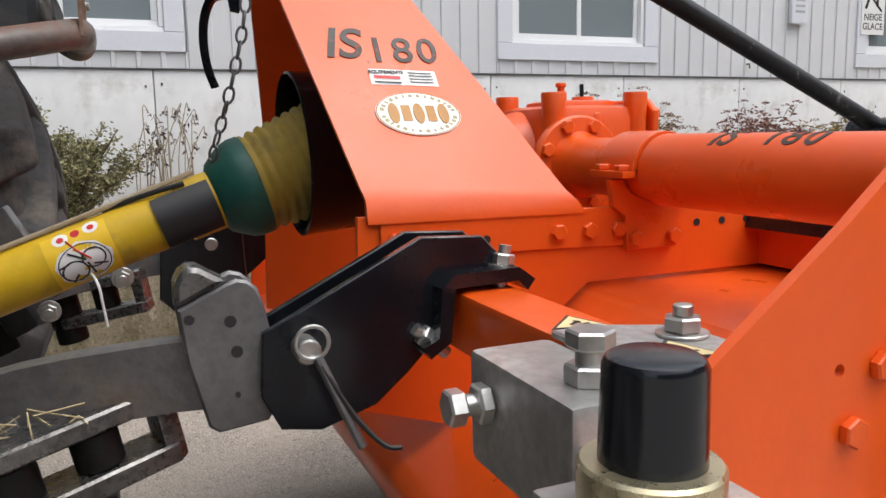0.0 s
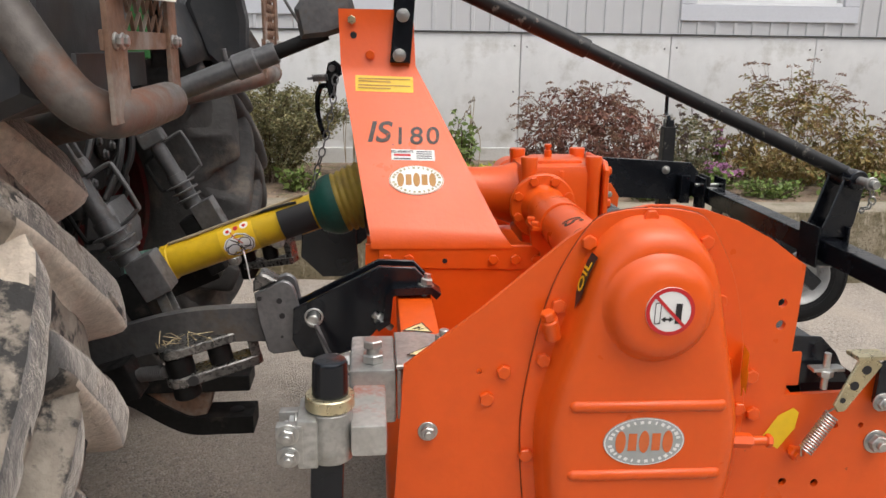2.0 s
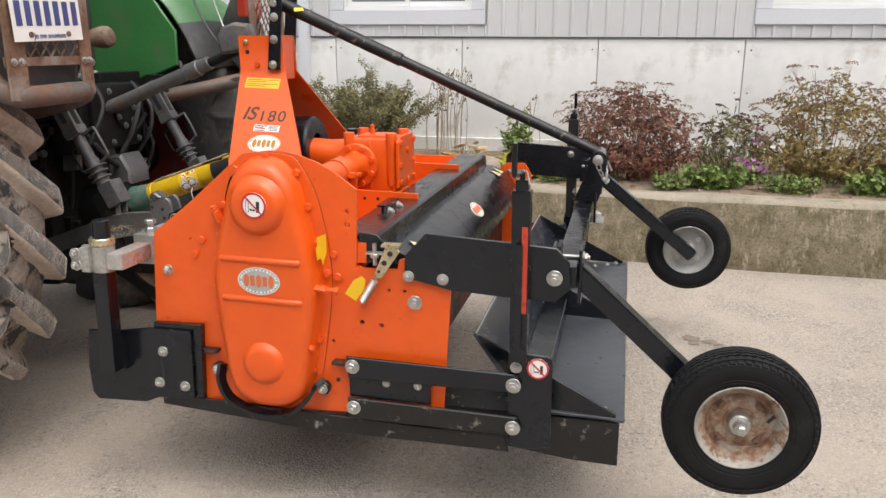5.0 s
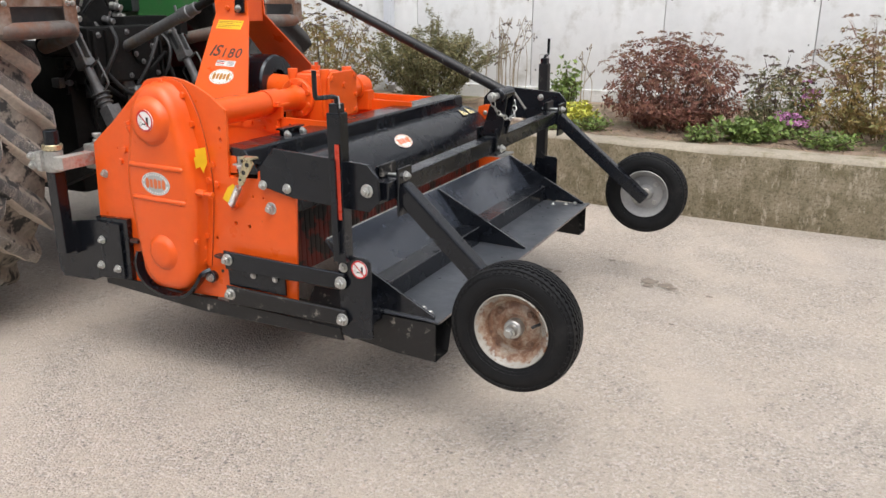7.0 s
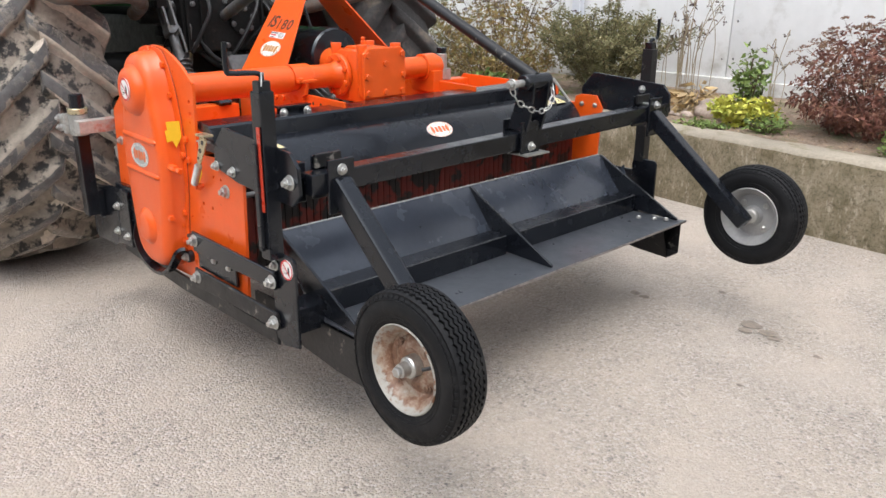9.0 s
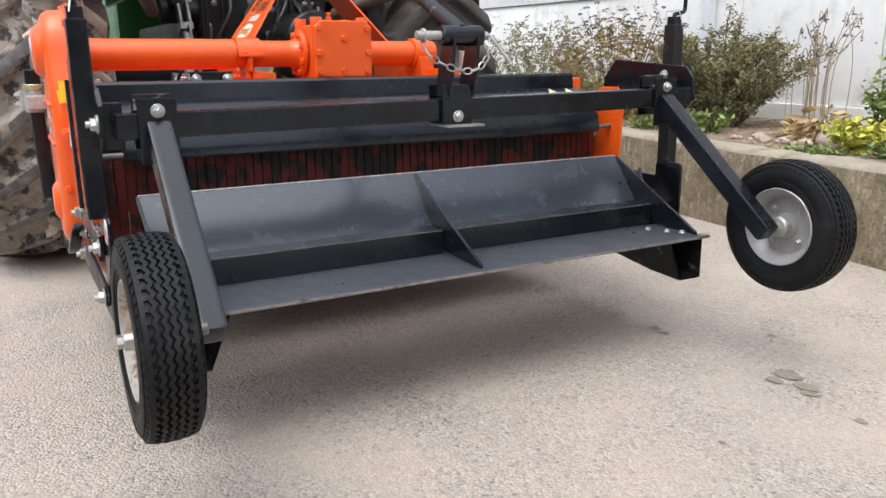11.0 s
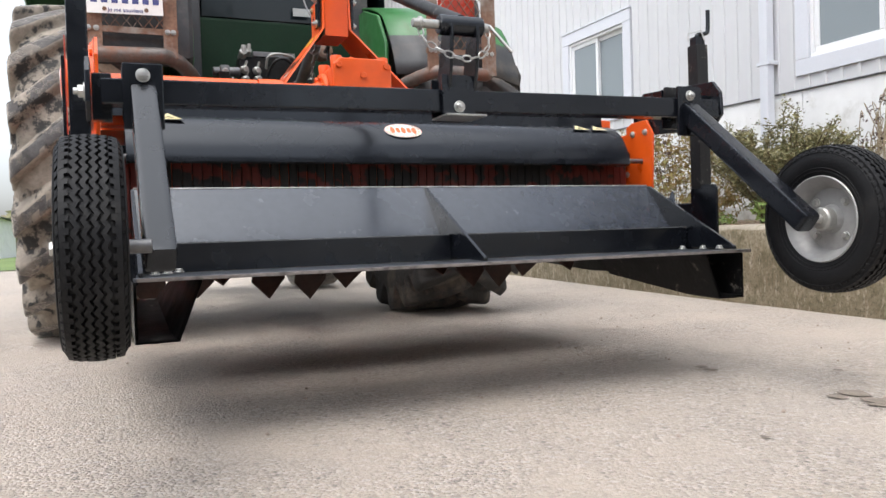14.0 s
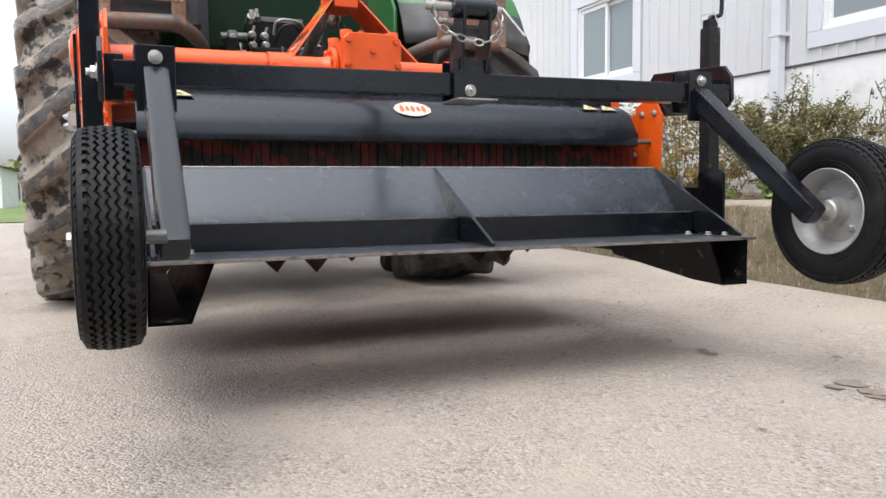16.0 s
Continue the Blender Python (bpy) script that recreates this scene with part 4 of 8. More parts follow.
def egg(scale_w, grow, n=6):
    right = smooth_curve([(w * (1 + grow / 0.168), 0, 0.78 + (z - 0.78) * (1 + grow / 0.372)) for z, w in EGG], n)
    pts = right + [Vector((-p.x, 0, p.z)) for p in right[-2:0:-1]]
    # the case leans back a little, like the side plate
    return [(0.699 + p.x + (p.z - 0.78) * 0.02, p.z - p.x * 0.02) for p in pts]


def add_loft(bm, rings):
    made = [[bm.verts.new((x, y, z)) for x, z in pts] for y, pts in rings]
    n = len(made[0])
    for a, b in zip(made, made[1:]):
        for i in range(n):
            bm.faces.new((a[i], a[(i + 1) % n], b[(i + 1) % n], b[i]))
    bm.faces.new(made[-1])
    bmesh.ops.recalc_face_normals(bm, faces=bm.faces)
    return bm


case = part("chain_case", add_loft(bm_new(), [(LY - 0.002, egg(1, 0.004)), (LY - 0.008, egg(1, 0.004)), (LY - 0.012, egg(1, -0.001)), (LY - 0.045, egg(1, -0.004)), (LY - 0.058, egg(1, -0.009)),
                                             (LY - 0.069, egg(1, -0.018)), (LY - 0.075, egg(1, -0.031)), (LY - 0.077, egg(1, -0.045))]), ORANGE, machine, "pressed orange chain case", sharp=60)
FLANGE = [(1.164, 0.0), (1.160, 0.05), (1.142, 0.094), (1.069, 0.139), (1.0, 0.163), (0.913, 0.181), (0.81, 0.193), (0.704, 0.188), (0.595, 0.174), (0.482, 0.157)]
fl = smooth_curve([(w, 0, z) for z, w in FLANGE], 5)
fl = fl + [Vector((-p.x, 0, p.z)) for p in fl[::-1][:-1]]
part("case_flange", add_prism(bm_new(), [(0.700 + p.x + (p.z - 0.78) * 0.02, p.z) for p in fl], "y", LY - 0.006, LY, 0.001), ORANGE, case, "flat orange flange")
bm = bm_new()
add_sweep(bm, [(0.700 + p.x + (p.z - 0.78) * 0.02, LY - 0.0015, p.z) for p in fl], 0.0013, 6)
part("sealing_line", bm, JOINT, case, "thin dark joint line")
for x, z in ((0.607, 1.110), (0.705, 1.150), (0.800, 1.107), (0.831, 1.008), (0.851, 0.897), (0.882, 0.812), (0.562, 1.005), (0.540, 0.912), (0.851, 0.602), (0.832, 0.554), (0.825, 0.500), (0.520, 0.640), (0.516, 0.74)):
    bolt(BOLT_O, (x, LY - 0.006, z), (0, -1, 0), case, x * 300)
FACE = LY - 0.077
part("upper_boss", add_lathe(bm_new(), (0.703, FACE + 0.002, 1.020), (0, -1, 0), [(0, 0.090), (0.005, 0.084), (0.013, 0.079), (0.022, 0.073), (0.028, 0.064), (0.031, 0.05), (0.032, 0.0)], 48), ORANGE, case, sharp=70)
part("lower_boss", add_lathe(bm_new(), (0.693, FACE + 0.002, 0.535), (0, -1, 0), [(0, 0.070), (0.005, 0.064), (0.012, 0.057), (0.018, 0.049), (0.020, 0.04), (0.021, 0.0)], 40), ORANGE, case, sharp=70)
for z in (0.856, 0.735):
    bm = add_lathe(bm_new(), (0.571, FACE + 0.0035, z + 0.003), (1, 0, -0.02), [(0, 0.001), (0.003, 0.007), (0.009, 0.0105), (0.249, 0.0105), (0.255, 0.007), (0.258, 0.001)], 16)
    part("pressed_rib", bm, ORANGE, case, sharp=70)
oval_logo(case, facing((0.695, FACE - 0.0005, 0.795), (0, -1, 0), (0.02, 0, 1)), 0.067, 0.042, LOGO_GREY, LOGO_ORANGE, WHITE)
warning_disc(case, facing((0.709, FACE - 0.0305, 1.026), (0, -1, 0), (0.03, 0, 1)), 0.038)
FLANK = [Vector((x, 0, z)) for x, z in egg(1, -0.0005)]
FLANK = sorted([p for p in FLANK if p.x < 0.70 and p.z > 0.8], key=lambda p: p.z)


def on_flank(u, depth, lift):
    """A place on the case's forward flank: u up along it from the label's middle, depth out from the side plate."""
    i = min(range(len(FLANK) - 1), key=lambda k: abs(FLANK[k].z - 1.058))
    p = FLANK[i]
    while 0 < i < len(FLANK) - 1 and u:
        step = 1 if u > 0 else -1
        d = FLANK[i + step] - p
        if d.length >= abs(u):
            p = p + d.normalized() * abs(u)
            break
        u -= step * d.length
        i += step
        p = FLANK[i]
    t = (FLANK[min(i + 1, len(FLANK) - 1)] - FLANK[max(i - 1, 0)]).normalized()
    return p + Vector((-t.z, 0, t.x)) * lift + Vector((0, LY - depth, 0))


bm = bm_new()
rows_ = []
for k in range(13):
    u = -0.054 + 0.092 * k / 12
    hw = 0.0170 * min(1.0, max(0.02, (u + 0.054) / 0.024))
    rows_.append((bm.verts.new(on_flank(u, 0.031 - hw, 0.0015)), bm.verts.new(on_flank(u, 0.031 + hw, 0.0015))))
for a, b in zip(rows_, rows_[1:]):
    bm.faces.new((a[0], b[0], b[1], a[1]))
oil = part("oil_label", bm, INK, case, "black pointed label with yellow letters")
word = lettering("oil_text", "OIL", 0.033, LABEL_YELLOW, Matrix.Identity(4), oil)
for v in word.data.vertices:
    v.co = on_flank(v.co.x + 0.000, 0.031 - v.co.y, 0.0030 + v.co.z)
bm = bm_new()
flat_poly(bm, [(-0.022, 0.045), (0.022, 0.045), (0.024, -0.01), (0.004, -0.045), (-0.006, -0.02), (-0.024, -0.025), (-0.028, 0.015), (-0.020, 0.018)], 0.0, facing((0.8755, LY - 0.030, 0.885), (0.97, -0.24, 0), (0, 0, 1)))
part("yellow_sticker", bm, LABEL_YELLOW, case, "torn yellow sticker")
bm = add_cyl(bm_new(), (0.855, -0.99, 0.774), (0.893, -0.99, 0.771), 0.013, seg=6, bev=0.002)
add_cyl(bm, (0.893, -0.99, 0.771), (0.918, -0.99, 0.770), 0.008, seg=12)
add_cyl(bm, (0.918, -0.99, 0.770), (0.928, -0.99, 0.769), 0.012, seg=6, bev=0.002)
part("oil_level_plug", bm, ORANGE, case)
bm = add_cyl(bm_new(), (0.553, LY - 0.020, 0.955), (0.543, LY - 0.030, 0.990), 0.014, seg=14, bev=0.002)
add_cyl(bm, (0.543, LY - 0.030, 0.990), (0.538, LY - 0.033, 1.004), 0.012, seg=6, bev=0.002)
part("oil_filler", bm, ORANGE, case)
bm = add_cyl(bm_new(), (0.835, LY - 0.055, 0.590), (0.850, LY - 0.056, 0.590), 0.011, seg=6, bev=0.002)
part("drain_plug", bm, ORANGE, case)

# strap that shields the case below
bm = add_sweep(bm_new(), smooth_curve([(0.535, -0.985, 0.505), (0.535, -1.0, 0.46), (0.556, -1.0, 0.405), (0.61, -1.0, 0.372), (0.690, -1.0, 0.357), (0.770, -1.0, 0.376), (0.822, -0.995, 0.425), (0.842, -0.985, 0.462), (0.858, -0.965, 0.472)], 4), 0, 4, flat=(0.012, 0.035))
strap = part("case_guard_strap", bm, BLACK, machine, "bent black steel strap round the chain case")
for x, z in ((0.505, 0.475), (0.855, 0.444)):
    part("lug", add_cyl(bm_new(), (x, LY + 0.002, z), (x, LY - 0.02, z), 0.022, seg=20, bev=0.003), BLACK, strap)
    bolt(BOLT_S, (x, LY - 0.02, z), (0, -1, 0), strap, 10)

# front side deflector with its slotted bracket
gd = part("front_deflector", add_prism(bm_new(), [(0.066, 0.578), (0.15, 0.580), (0.296, 0.602), (0.43, 0.600), (0.425, 0.375), (0.30, 0.366), (0.25, 0.345), (0.075, 0.338), (0.055, 0.36), (0.050, 0.45)], "y", -0.983, -0.972, 0.0015), BLACK, machine, "black steel side deflector plate")
part("backing_plate", add_prism(bm_new(), [(0.296, 0.615), (0.462, 0.620), (0.450, 0.372), (0.30, 0.372)], "y", -0.971, LY - 0.001, 0.002), BLACK, gd)
part("slot", add_box(bm_new(), (0.318, -0.9845, 0.40), (0.328, -0.981, 0.545), 0.001), INK, gd)
for x, z in ((0.330, 0.527), (0.308, 0.420), (0.397, 0.415)):
    bolt(BOLT_S, (x, -0.983, z), (0, -1, 0), gd, x * 100)
bm = bm_new()
add_beam(bm, (0.176, -1.030, 0.470), (0.192, -1.038, 0.815), 0.050, 0.050, 0.006, side=(1, 0, -0.05))
add_box(bm, (0.150, -1.010, 0.46), (0.205, -0.984, 0.57), 0.003)
part("deflector_post", bm, BLACK, gd, "square black post")
part("rotor_skirt", add_prism(bm_new(), [(0.30, 0.372), (0.45, 0.368), (1.42, 0.345), (1.43, 0.300), (0.80, 0.300), (0.30, 0.335)], "y", -0.964, -0.953, 0.002), BLACK_WORN, machine, "worn black skid bar")
part("rotor_skirt", add_prism(bm_new(), [(0.30, 0.372), (0.45, 0.368), (1.42, 0.345), (1.43, 0.300), (0.80, 0.300), (0.30, 0.335)], "y", 0.953, 0.964, 0.002), BLACK_WORN, machine, "worn black skid bar")

# galvanised clamp with capped round post
cl = part("post_clamp", add_lathe(bm_new(), (0.195, -1.040, 0.800), (0.02, 0, 1), [(0, 0.0), (0, 0.031), (0.003, 0.035), (0.080, 0.035), (0.082, 0.033), (0.0825, 0.028)], 32), GALV, machine, "galvanised clamp with a capped round post")
part("collar", add_lathe(bm_new(), (0.197, -1.040, 0.884), (0.02, 0, 1), [(0, 0.026), (0, 0.0355), (0.002, 0.0372), (0.019, 0.0372), (0.021, 0.0355), (0.021, 0.026)], 36), BRASS, cl, "yellow zinc collar")
part("post_cap", add_lathe(bm_new(), (0.198, -1.040, 0.900), (0.02, 0, 1), [(0, 0.0275), (0.054, 0.0265), (0.058, 0.0245), (0.060, 0.021), (0.060, 0.0)], 32), BLACK, cl, "black plastic cap")
bm = add_box(bm_new(), (0.120, -1.088, 0.814), (0.160, -1.068, 0.876), 0.004)
add_box(bm, (0.120, -1.040, 0.814), (0.160, -1.020, 0.876), 0.004)
add_box(bm, (0.150, -1.086, 0.805), (0.18, -1.0, 0.882), 0.004)
part("clamp_jaw", bm, GALV, cl)
for z in (0.828, 0.864):
    bolt(BOLT_S, (0.138, -1.088, z), (0, -1, 0), cl, 15)
    bolt(BOLT_S, (0.150, -1.055, z), (-1, 0, 0), cl, 15)
arm = part("clamp_arm", add_box(bm_new(), (0.228, -1.072, 0.814), (0.282, -0.79, 0.864), 0.006), GALV_RED, cl, "galvanised square tube with orange wear")
part("clamp_sleeve", add_box(bm_new(), (0.222, -0.925, 0.792), (0.300, -0.760, 0.890), 0.008), GALV, cl, "galvanised sleeve with drip marks")
bm = add_prism(bm_new(), [(0.300, -0.925), (0.300, -0.765), (0.345, -0.765), (0.412, -0.800), (0.412, -0.925)], "z", 0.889, 0.897, 0.002)
tb_plate = part("clamp_bridge", bm, GALV, cl)
part("clamp_fin", add_box(bm_new(), (0.302, -0.925, 0.800), (0.308, -0.900, 0.888), 0.001), GALV, cl)
bolt(BOLT_B, (0.388, -0.830, 0.897), (0, 0, 1), cl, 20)
bm = add_cyl(bm_new(), (0.262, -0.885, 0.889), (0.262, -0.885, 0.905), 0.019, seg=6, bev=0.002)
add_cyl(bm, (0.262, -0.885, 0.905), (0.262, -0.885, 0.918), 0.011, seg=14)
add_cyl(bm, (0.262, -0.885, 0.916), (0.262, -0.885, 0.930), 0.018, seg=6, bev=0.002)
part("clamp_bolt", bm, ZINC, cl)
bm = add_cyl(bm_new(), (0.224, -0.800, 0.855), (0.190, -0.800, 0.855), 0.009, seg=14)
add_cyl(bm, (0.221, -0.800, 0.855), (0.209, -0.800, 0.855), 0.017, seg=6, bev=0.002)
add_cyl(bm, (0.199, -0.800, 0.855), (0.184, -0.800, 0.855), 0.0155, seg=6, bev=0.002)
part("set_screw", bm, ZINC, cl)

# toolbar stubs and front hood
for s in (-1, 1):
    tb = part("toolbar", add_box(bm_new(), (0.312, min(s * 0.445, s * 0.934), 0.815), (0.388, max(s * 0.445, s * 0.934), 0.887), 0.009), ORANGE, machine, "orange square toolbar")
    if s < 0:
        triangle_sign(tb, facing((0.35, -0.722, 0.8885), (0, 0, 1), (0.25, 1, 0)), 0.062)
        triangle_sign(tb, facing((0.353, -0.868, 0.8985), (0, 0, 1), (0.25, 1, 0)), 0.062)
HOOD = [(0.305, 0.52), (0.285, 0.545), (0.283, 0.575), (0.30, 0.60), (0.345, 0.635), (0.56, 0.80), (0.60, 0.828), (0.65, 0.835), (0.98, 0.835)]
bm = bm_new()
prof = smooth_curve([(x, 0, z) for x, z in HOOD], 4)
outer = [(p.x, p.z) for p in prof]
inner = [(x + 0.006, z - 0.008) for x, z in outer][::-1]
add_prism(bm, outer + inner, "y", LY + 0.0105, RY - 0.0105, 0)
part("rotor_hood", bm, ORANGE, machine, "folded orange rotor hood", sharp=40)
for s in (-1, 1):
    y = s * 0.352
    bm = add_prism(bm_new(), [(0.235, 0.70), (0.245, 0.962), (1.0, 0.945), (1.0, 0.842), (0.60, 0.842), (0.36, 0.66)], "y", y - 0.005, y + 0.005, 0.001)
    lg = part("frame_plate", bm, ORANGE, machine, "orange longitudinal frame plate")
    if s < 0:
        part("doubler_plate", add_prism(bm_new(), [(0.275, 0.955), (0.282, 0.963), (0.70, 0.951), (0.70, 0.893), (0.275, 0.905)], "y", y - 0.0095, y - 0.005, 0.001), ORANGE, lg)
        for x in (0.295, 0.345, 0.545, 0.598, 0.648):
            bolt(BOLT_O, (x, y - 0.0095, 0.927 - 0.02 * (x - 0.3)), (0, -1, 0), lg, x * 500)
        for x in (0.43, 0.80, 0.85, 0.90, 0.94):
            hole((x, y - (0.0095 if x < 0.7 else 0.005), 0.92), (0, -1, 0), lg, 0.006)
part("cross_beam", add_box(bm_new(), (0.93, LY + 0.011, 0.842), (0.998, RY - 0.011, 0.905), 0.004), ORANGE, machine, "orange rear cross beam")
bm = add_box(bm_new(), (0.915, -0.62, 0.905), (0.965, -0.48, 0.913), 0.002)
add_box(bm, (0.93, -0.62, 0.945), (0.965, -0.48, 0.952), 0.002)
add_box(bm, (0.945, -0.615, 0.913), (0.952, -0.485, 0.945), 0)
hl = part("catch_bracket", bm, BLACK, machine, "small black bracket with bolts")
for y in (-0.60, -0.50):
    bolt(BOLT_S, (0.966, y, 0.928), (1, 0, 0), hl)
bm = add_box(bm_new(), (0.33, 0.72, 0.888), (0.39, 0.80, 0.945), 0.004)
add_cyl(bm, (0.36, 0.76, 0.94), (0.36, 0.76, 1.02), 0.028, seg=18, bev=0.003)
part("right_clamp", bm, GALV, machine, "galvanised clamp on the far toolbar")
part("right_post", add_cyl(bm_new(), (0.36, 0.76, 1.02), (0.36, 0.76, 1.05), 0.026, seg=18, bev=0.003), BLACK, machine)

# mast: two folded cheeks, an upright box on top and the drive-shaft opening
CH = [((0.187, -0.062, 1.364), (0.378, -0.062, 1.360)), ((0.252, -0.346, 1.004), (0.566, -0.346, 0.984)), ((0.256, -0.362, 0.985), (0.580, -0.362, 0.965)), ((0.258, -0.364, 0.952), (0.592, -0.364, 0.948))]


def cheek(s):
    bm = bm_new()
    steps = [tuple(tuple(Vector(p).lerp(Vector(q), k / 10)) for p, q in zip(CH[0], CH[1])) for k in range(1, 10)]
    rows = [((0.184, -0.060, 1.500), (0.372, -0.060, 1.498)), CH[0]] + steps + CH[1:]
    grid = []
    for off in (0.0, 0.009):
        grid.append([[bm.verts.new((p[0], s * (-p[1]) * 1.0 - s * off if s > 0 else p[1] + off, p[2])) for p in r] for r in rows])
    n = len(rows)
    for g in grid:
        for i in range(n - 1):
            bm.faces.new((g[i][0], g[i][1], g[i + 1][1], g[i + 1][0]))
    for i in range(n - 1):
        for k in (0, 1):
            bm.faces.new((grid[0][i][k], grid[0][i + 1][k], grid[1][i + 1][k], grid[1][i][k]))
    bm.faces.new((grid[0][0][0], grid[0][0][1], grid[1][0][1], grid[1][0][0]))
    bm.faces.new((grid[0][-1][0], grid[0][-1][1], grid[1][-1][1], grid[1][-1][0]))
    bmesh.ops.recalc_face_normals(bm, faces=bm.faces)
    return bm


mast_l = part("mast_cheek", cheek(-1), ORANGE, machine, "orange folded mast cheek with lettering", sharp=50)
mast_r = part("mast_cheek", cheek(1), ORANGE, machine, "orange folded mast cheek", sharp=50)
bm = add_box(bm_new(), (0.366, -0.050, 1.33), (0.372, 0.050, 1.50), 0.001)
add_box(bm, (0.20, -0.050, 1.33), (0.366, 0.050, 1.338), 0.001)
part("mast_box", bm, ORANGE, mast_l)


def on_cheek(x, s):
    """A frame on the slanted face of the near cheek, s metres below its upper fold."""
    v = -s / 0.4585
    (a, b), (d, c) = CH[0], CH[1]
    left, right = Vector(a).lerp(Vector(d), v), Vector(b).lerp(Vector(c), v)
    u = (x - left.x) / (right.x - left.x)
    up = (Vector(a).lerp(Vector(b), u) - Vector(d).lerp(Vector(c), u)).normalized()
    n = (right - left).cross(up).normalized()
    n = n if n.y < 0 else -n
    return facing(left.lerp(right, u) + n * 0.0008, n, Vector((0, 0.619, 0.785)))


for sx, sw, sh in ((0.297, 0.146, 0.048),):
    m = on_cheek(sx, -0.056)
    bm = flat_poly(bm_new(), [(-sw / 2, -sh / 2), (sw / 2, -sh / 2 - 0.004), (sw / 2, sh / 2 - 0.004), (-sw / 2, sh / 2)], 0, m)
    lab = part("yellow_label", bm, LABEL_YELLOW, mast_l, "yellow instruction label")
    bm = bm_new()
    for k, z in enumerate((0.014, 0.006, -0.006, -0.014)):
        bar_shape(bm, (-0.066, z), (0.066 - 0.05 * (k % 2), z - 0.003), 0.0035, 0.0012, m)
    part("print_line", bm, LOGO_GOLD, lab)
lettering("model_letters", "IS", 0.083, INK_WORN, on_cheek(0.278, -0.203) @ pose(0, 0, 0.0005, 0, 0, 0), mast_l, 0.22, "black stencilled letters", 1.0, 0.016)
lettering("model_number", "180", 0.070, INK_WORN, on_cheek(0.372, -0.2095) @ pose(0, 0, 0.0005, 0, 0, 1), mast_l, 0.06, "black stencilled number", 1.16, 0.008)
m = on_cheek(0.363, -0.262)
bm = flat_poly(bm_new(), [(-0.053, -0.014), (0.053, -0.016), (0.053, 0.014), (-0.053, 0.016)], 0, m)
lab = part("white_label", bm, WHITE, mast_l, "small white label")
bm = bm_new()
bar_shape(bm, (-0.047, -0.010), (-0.006, -0.011), 0.003, 0.001, m)
for k in range(4):
    bar_shape(bm, (0.008, 0.009 - k * 0.006), (0.046, 0.0085 - k * 0.006), 0.0022, 0.001, m)
part("small_print", bm, INK, lab)
lettering("label_word", "EQUIPEMENTS", 0.0085, INK, m @ pose(-0.0265, 0.009, 0.0012), lab)
part("red_print", bar_shape(bm_new(), (-0.047, 0.0), (-0.006, -0.001), 0.006, 0.001, m), RED, lab)
oval_logo(mast_l, on_cheek(0.369, -0.331), 0.0665, 0.040, WHITE, LOGO_GOLD)
bolt(BOLT_O, (0.262, -0.061, 1.388), (0, -1, 0), mast_l)
bolt(BOLT_Y, (0.217, -0.061, 1.473), (0, -1, 0), mast_l, 0, "yellow zinc hitch bolt")
bm = add_cyl(bm_new(), (0.221, -0.0625, 1.436), (0.221, -0.055, 1.436), 0.0085, seg=16)
part("drilled_hole", bm, INK, mast_l)
for s in (-1, 1):
    st = part("mast_strap", add_prism(bm_new(), [(0.312, 1.368), (0.364, 1.366), (0.392, 1.70), (0.345, 1.70)], "y", s * 0.072 - 0.006, s * 0.072 + 0.006, 0.002), BLACK, machine, "black flat steel strap on the mast")
    for x, z in ((0.336, 1.386), (0.346, 1.484), (0.352, 1.568)):
        bolt(BOLT_S, (x, s * 0.078, z), (0, s, 0), st, z * 90)
    bolt(BOLT_S, (0.362, s * 0.078, 1.655), (0, s, 0), st, 12)

# long strut from the mast to the rear bar
strut = part("stay_tube", add_cyl(bm_new(), (0.352, 0, 1.620), (1.620, 0, 1.062), 0.0205, seg=24), BLACK_WORN, machine, "long dark stay tube from mast to rear bar")
part("stay_sleeve", add_cyl(bm_new(), (0.36, 0, 1.6165), (0.845, 0, 1.403), 0.0255, seg=24, bev=0.002), BLACK_WORN, strut)
part("stay_pin", add_cyl(bm_new(), (0.352, -0.085, 1.620), (0.352, 0.085, 1.620), 0.014, seg=16, bev=0.002), ZINC, strut)
bm = bm_new()
d = Vector((1.263, 0, -0.578)).normalized()
p0 = Vector((0.352, 0, 1.62)) + d * 0.055
n_up = Vector((0.2, -0.75, 0.6)).normalized()
m = facing(p0 + n_up * 0.0265, n_up, (-0.4, 0, 1))
part("yellow_sticker", flat_poly(bm, [(-0.006, -0.03), (0.030, -0.042), (0.034, -0.026), (0.0, -0.012)], 0, m), LABEL_YELLOW, strut, "scrap of yellow tape")

# gearbox and cross tubes
GY = -0.052
bm = add_box(bm_new(), (0.648, GY - 0.098, 0.900), (0.862, GY + 0.098, 1.112), 0.024)
for x, y in ((0.668, -0.088), (0.838, -0.088), (0.668, 0.088), (0.838, 0.088)):
    # corner posts that run up the casting and end in flat bosses
    add_lathe(bm, (x, GY + y, 0.93), (0, 0, 1), [(0, 0.016), (0.02, 0.019), (0.165, 0.020), (0.200, 0.0225), (0.204, 0.021), (0.2045, 0.0)], 18)
add_box(bm, (0.690, GY - 0.062, 1.095), (0.818, GY + 0.062, 1.122), 0.012)
for y in (-0.100, 0.088):
    add_box(bm, (0.745, GY + y, 0.92), (0.760, GY + y + 0.012, 1.098), 0.005)
gb_ob = part("gearbox", bm, ORANGE, machine, "cast orange gearbox with corner bosses", sharp=50)
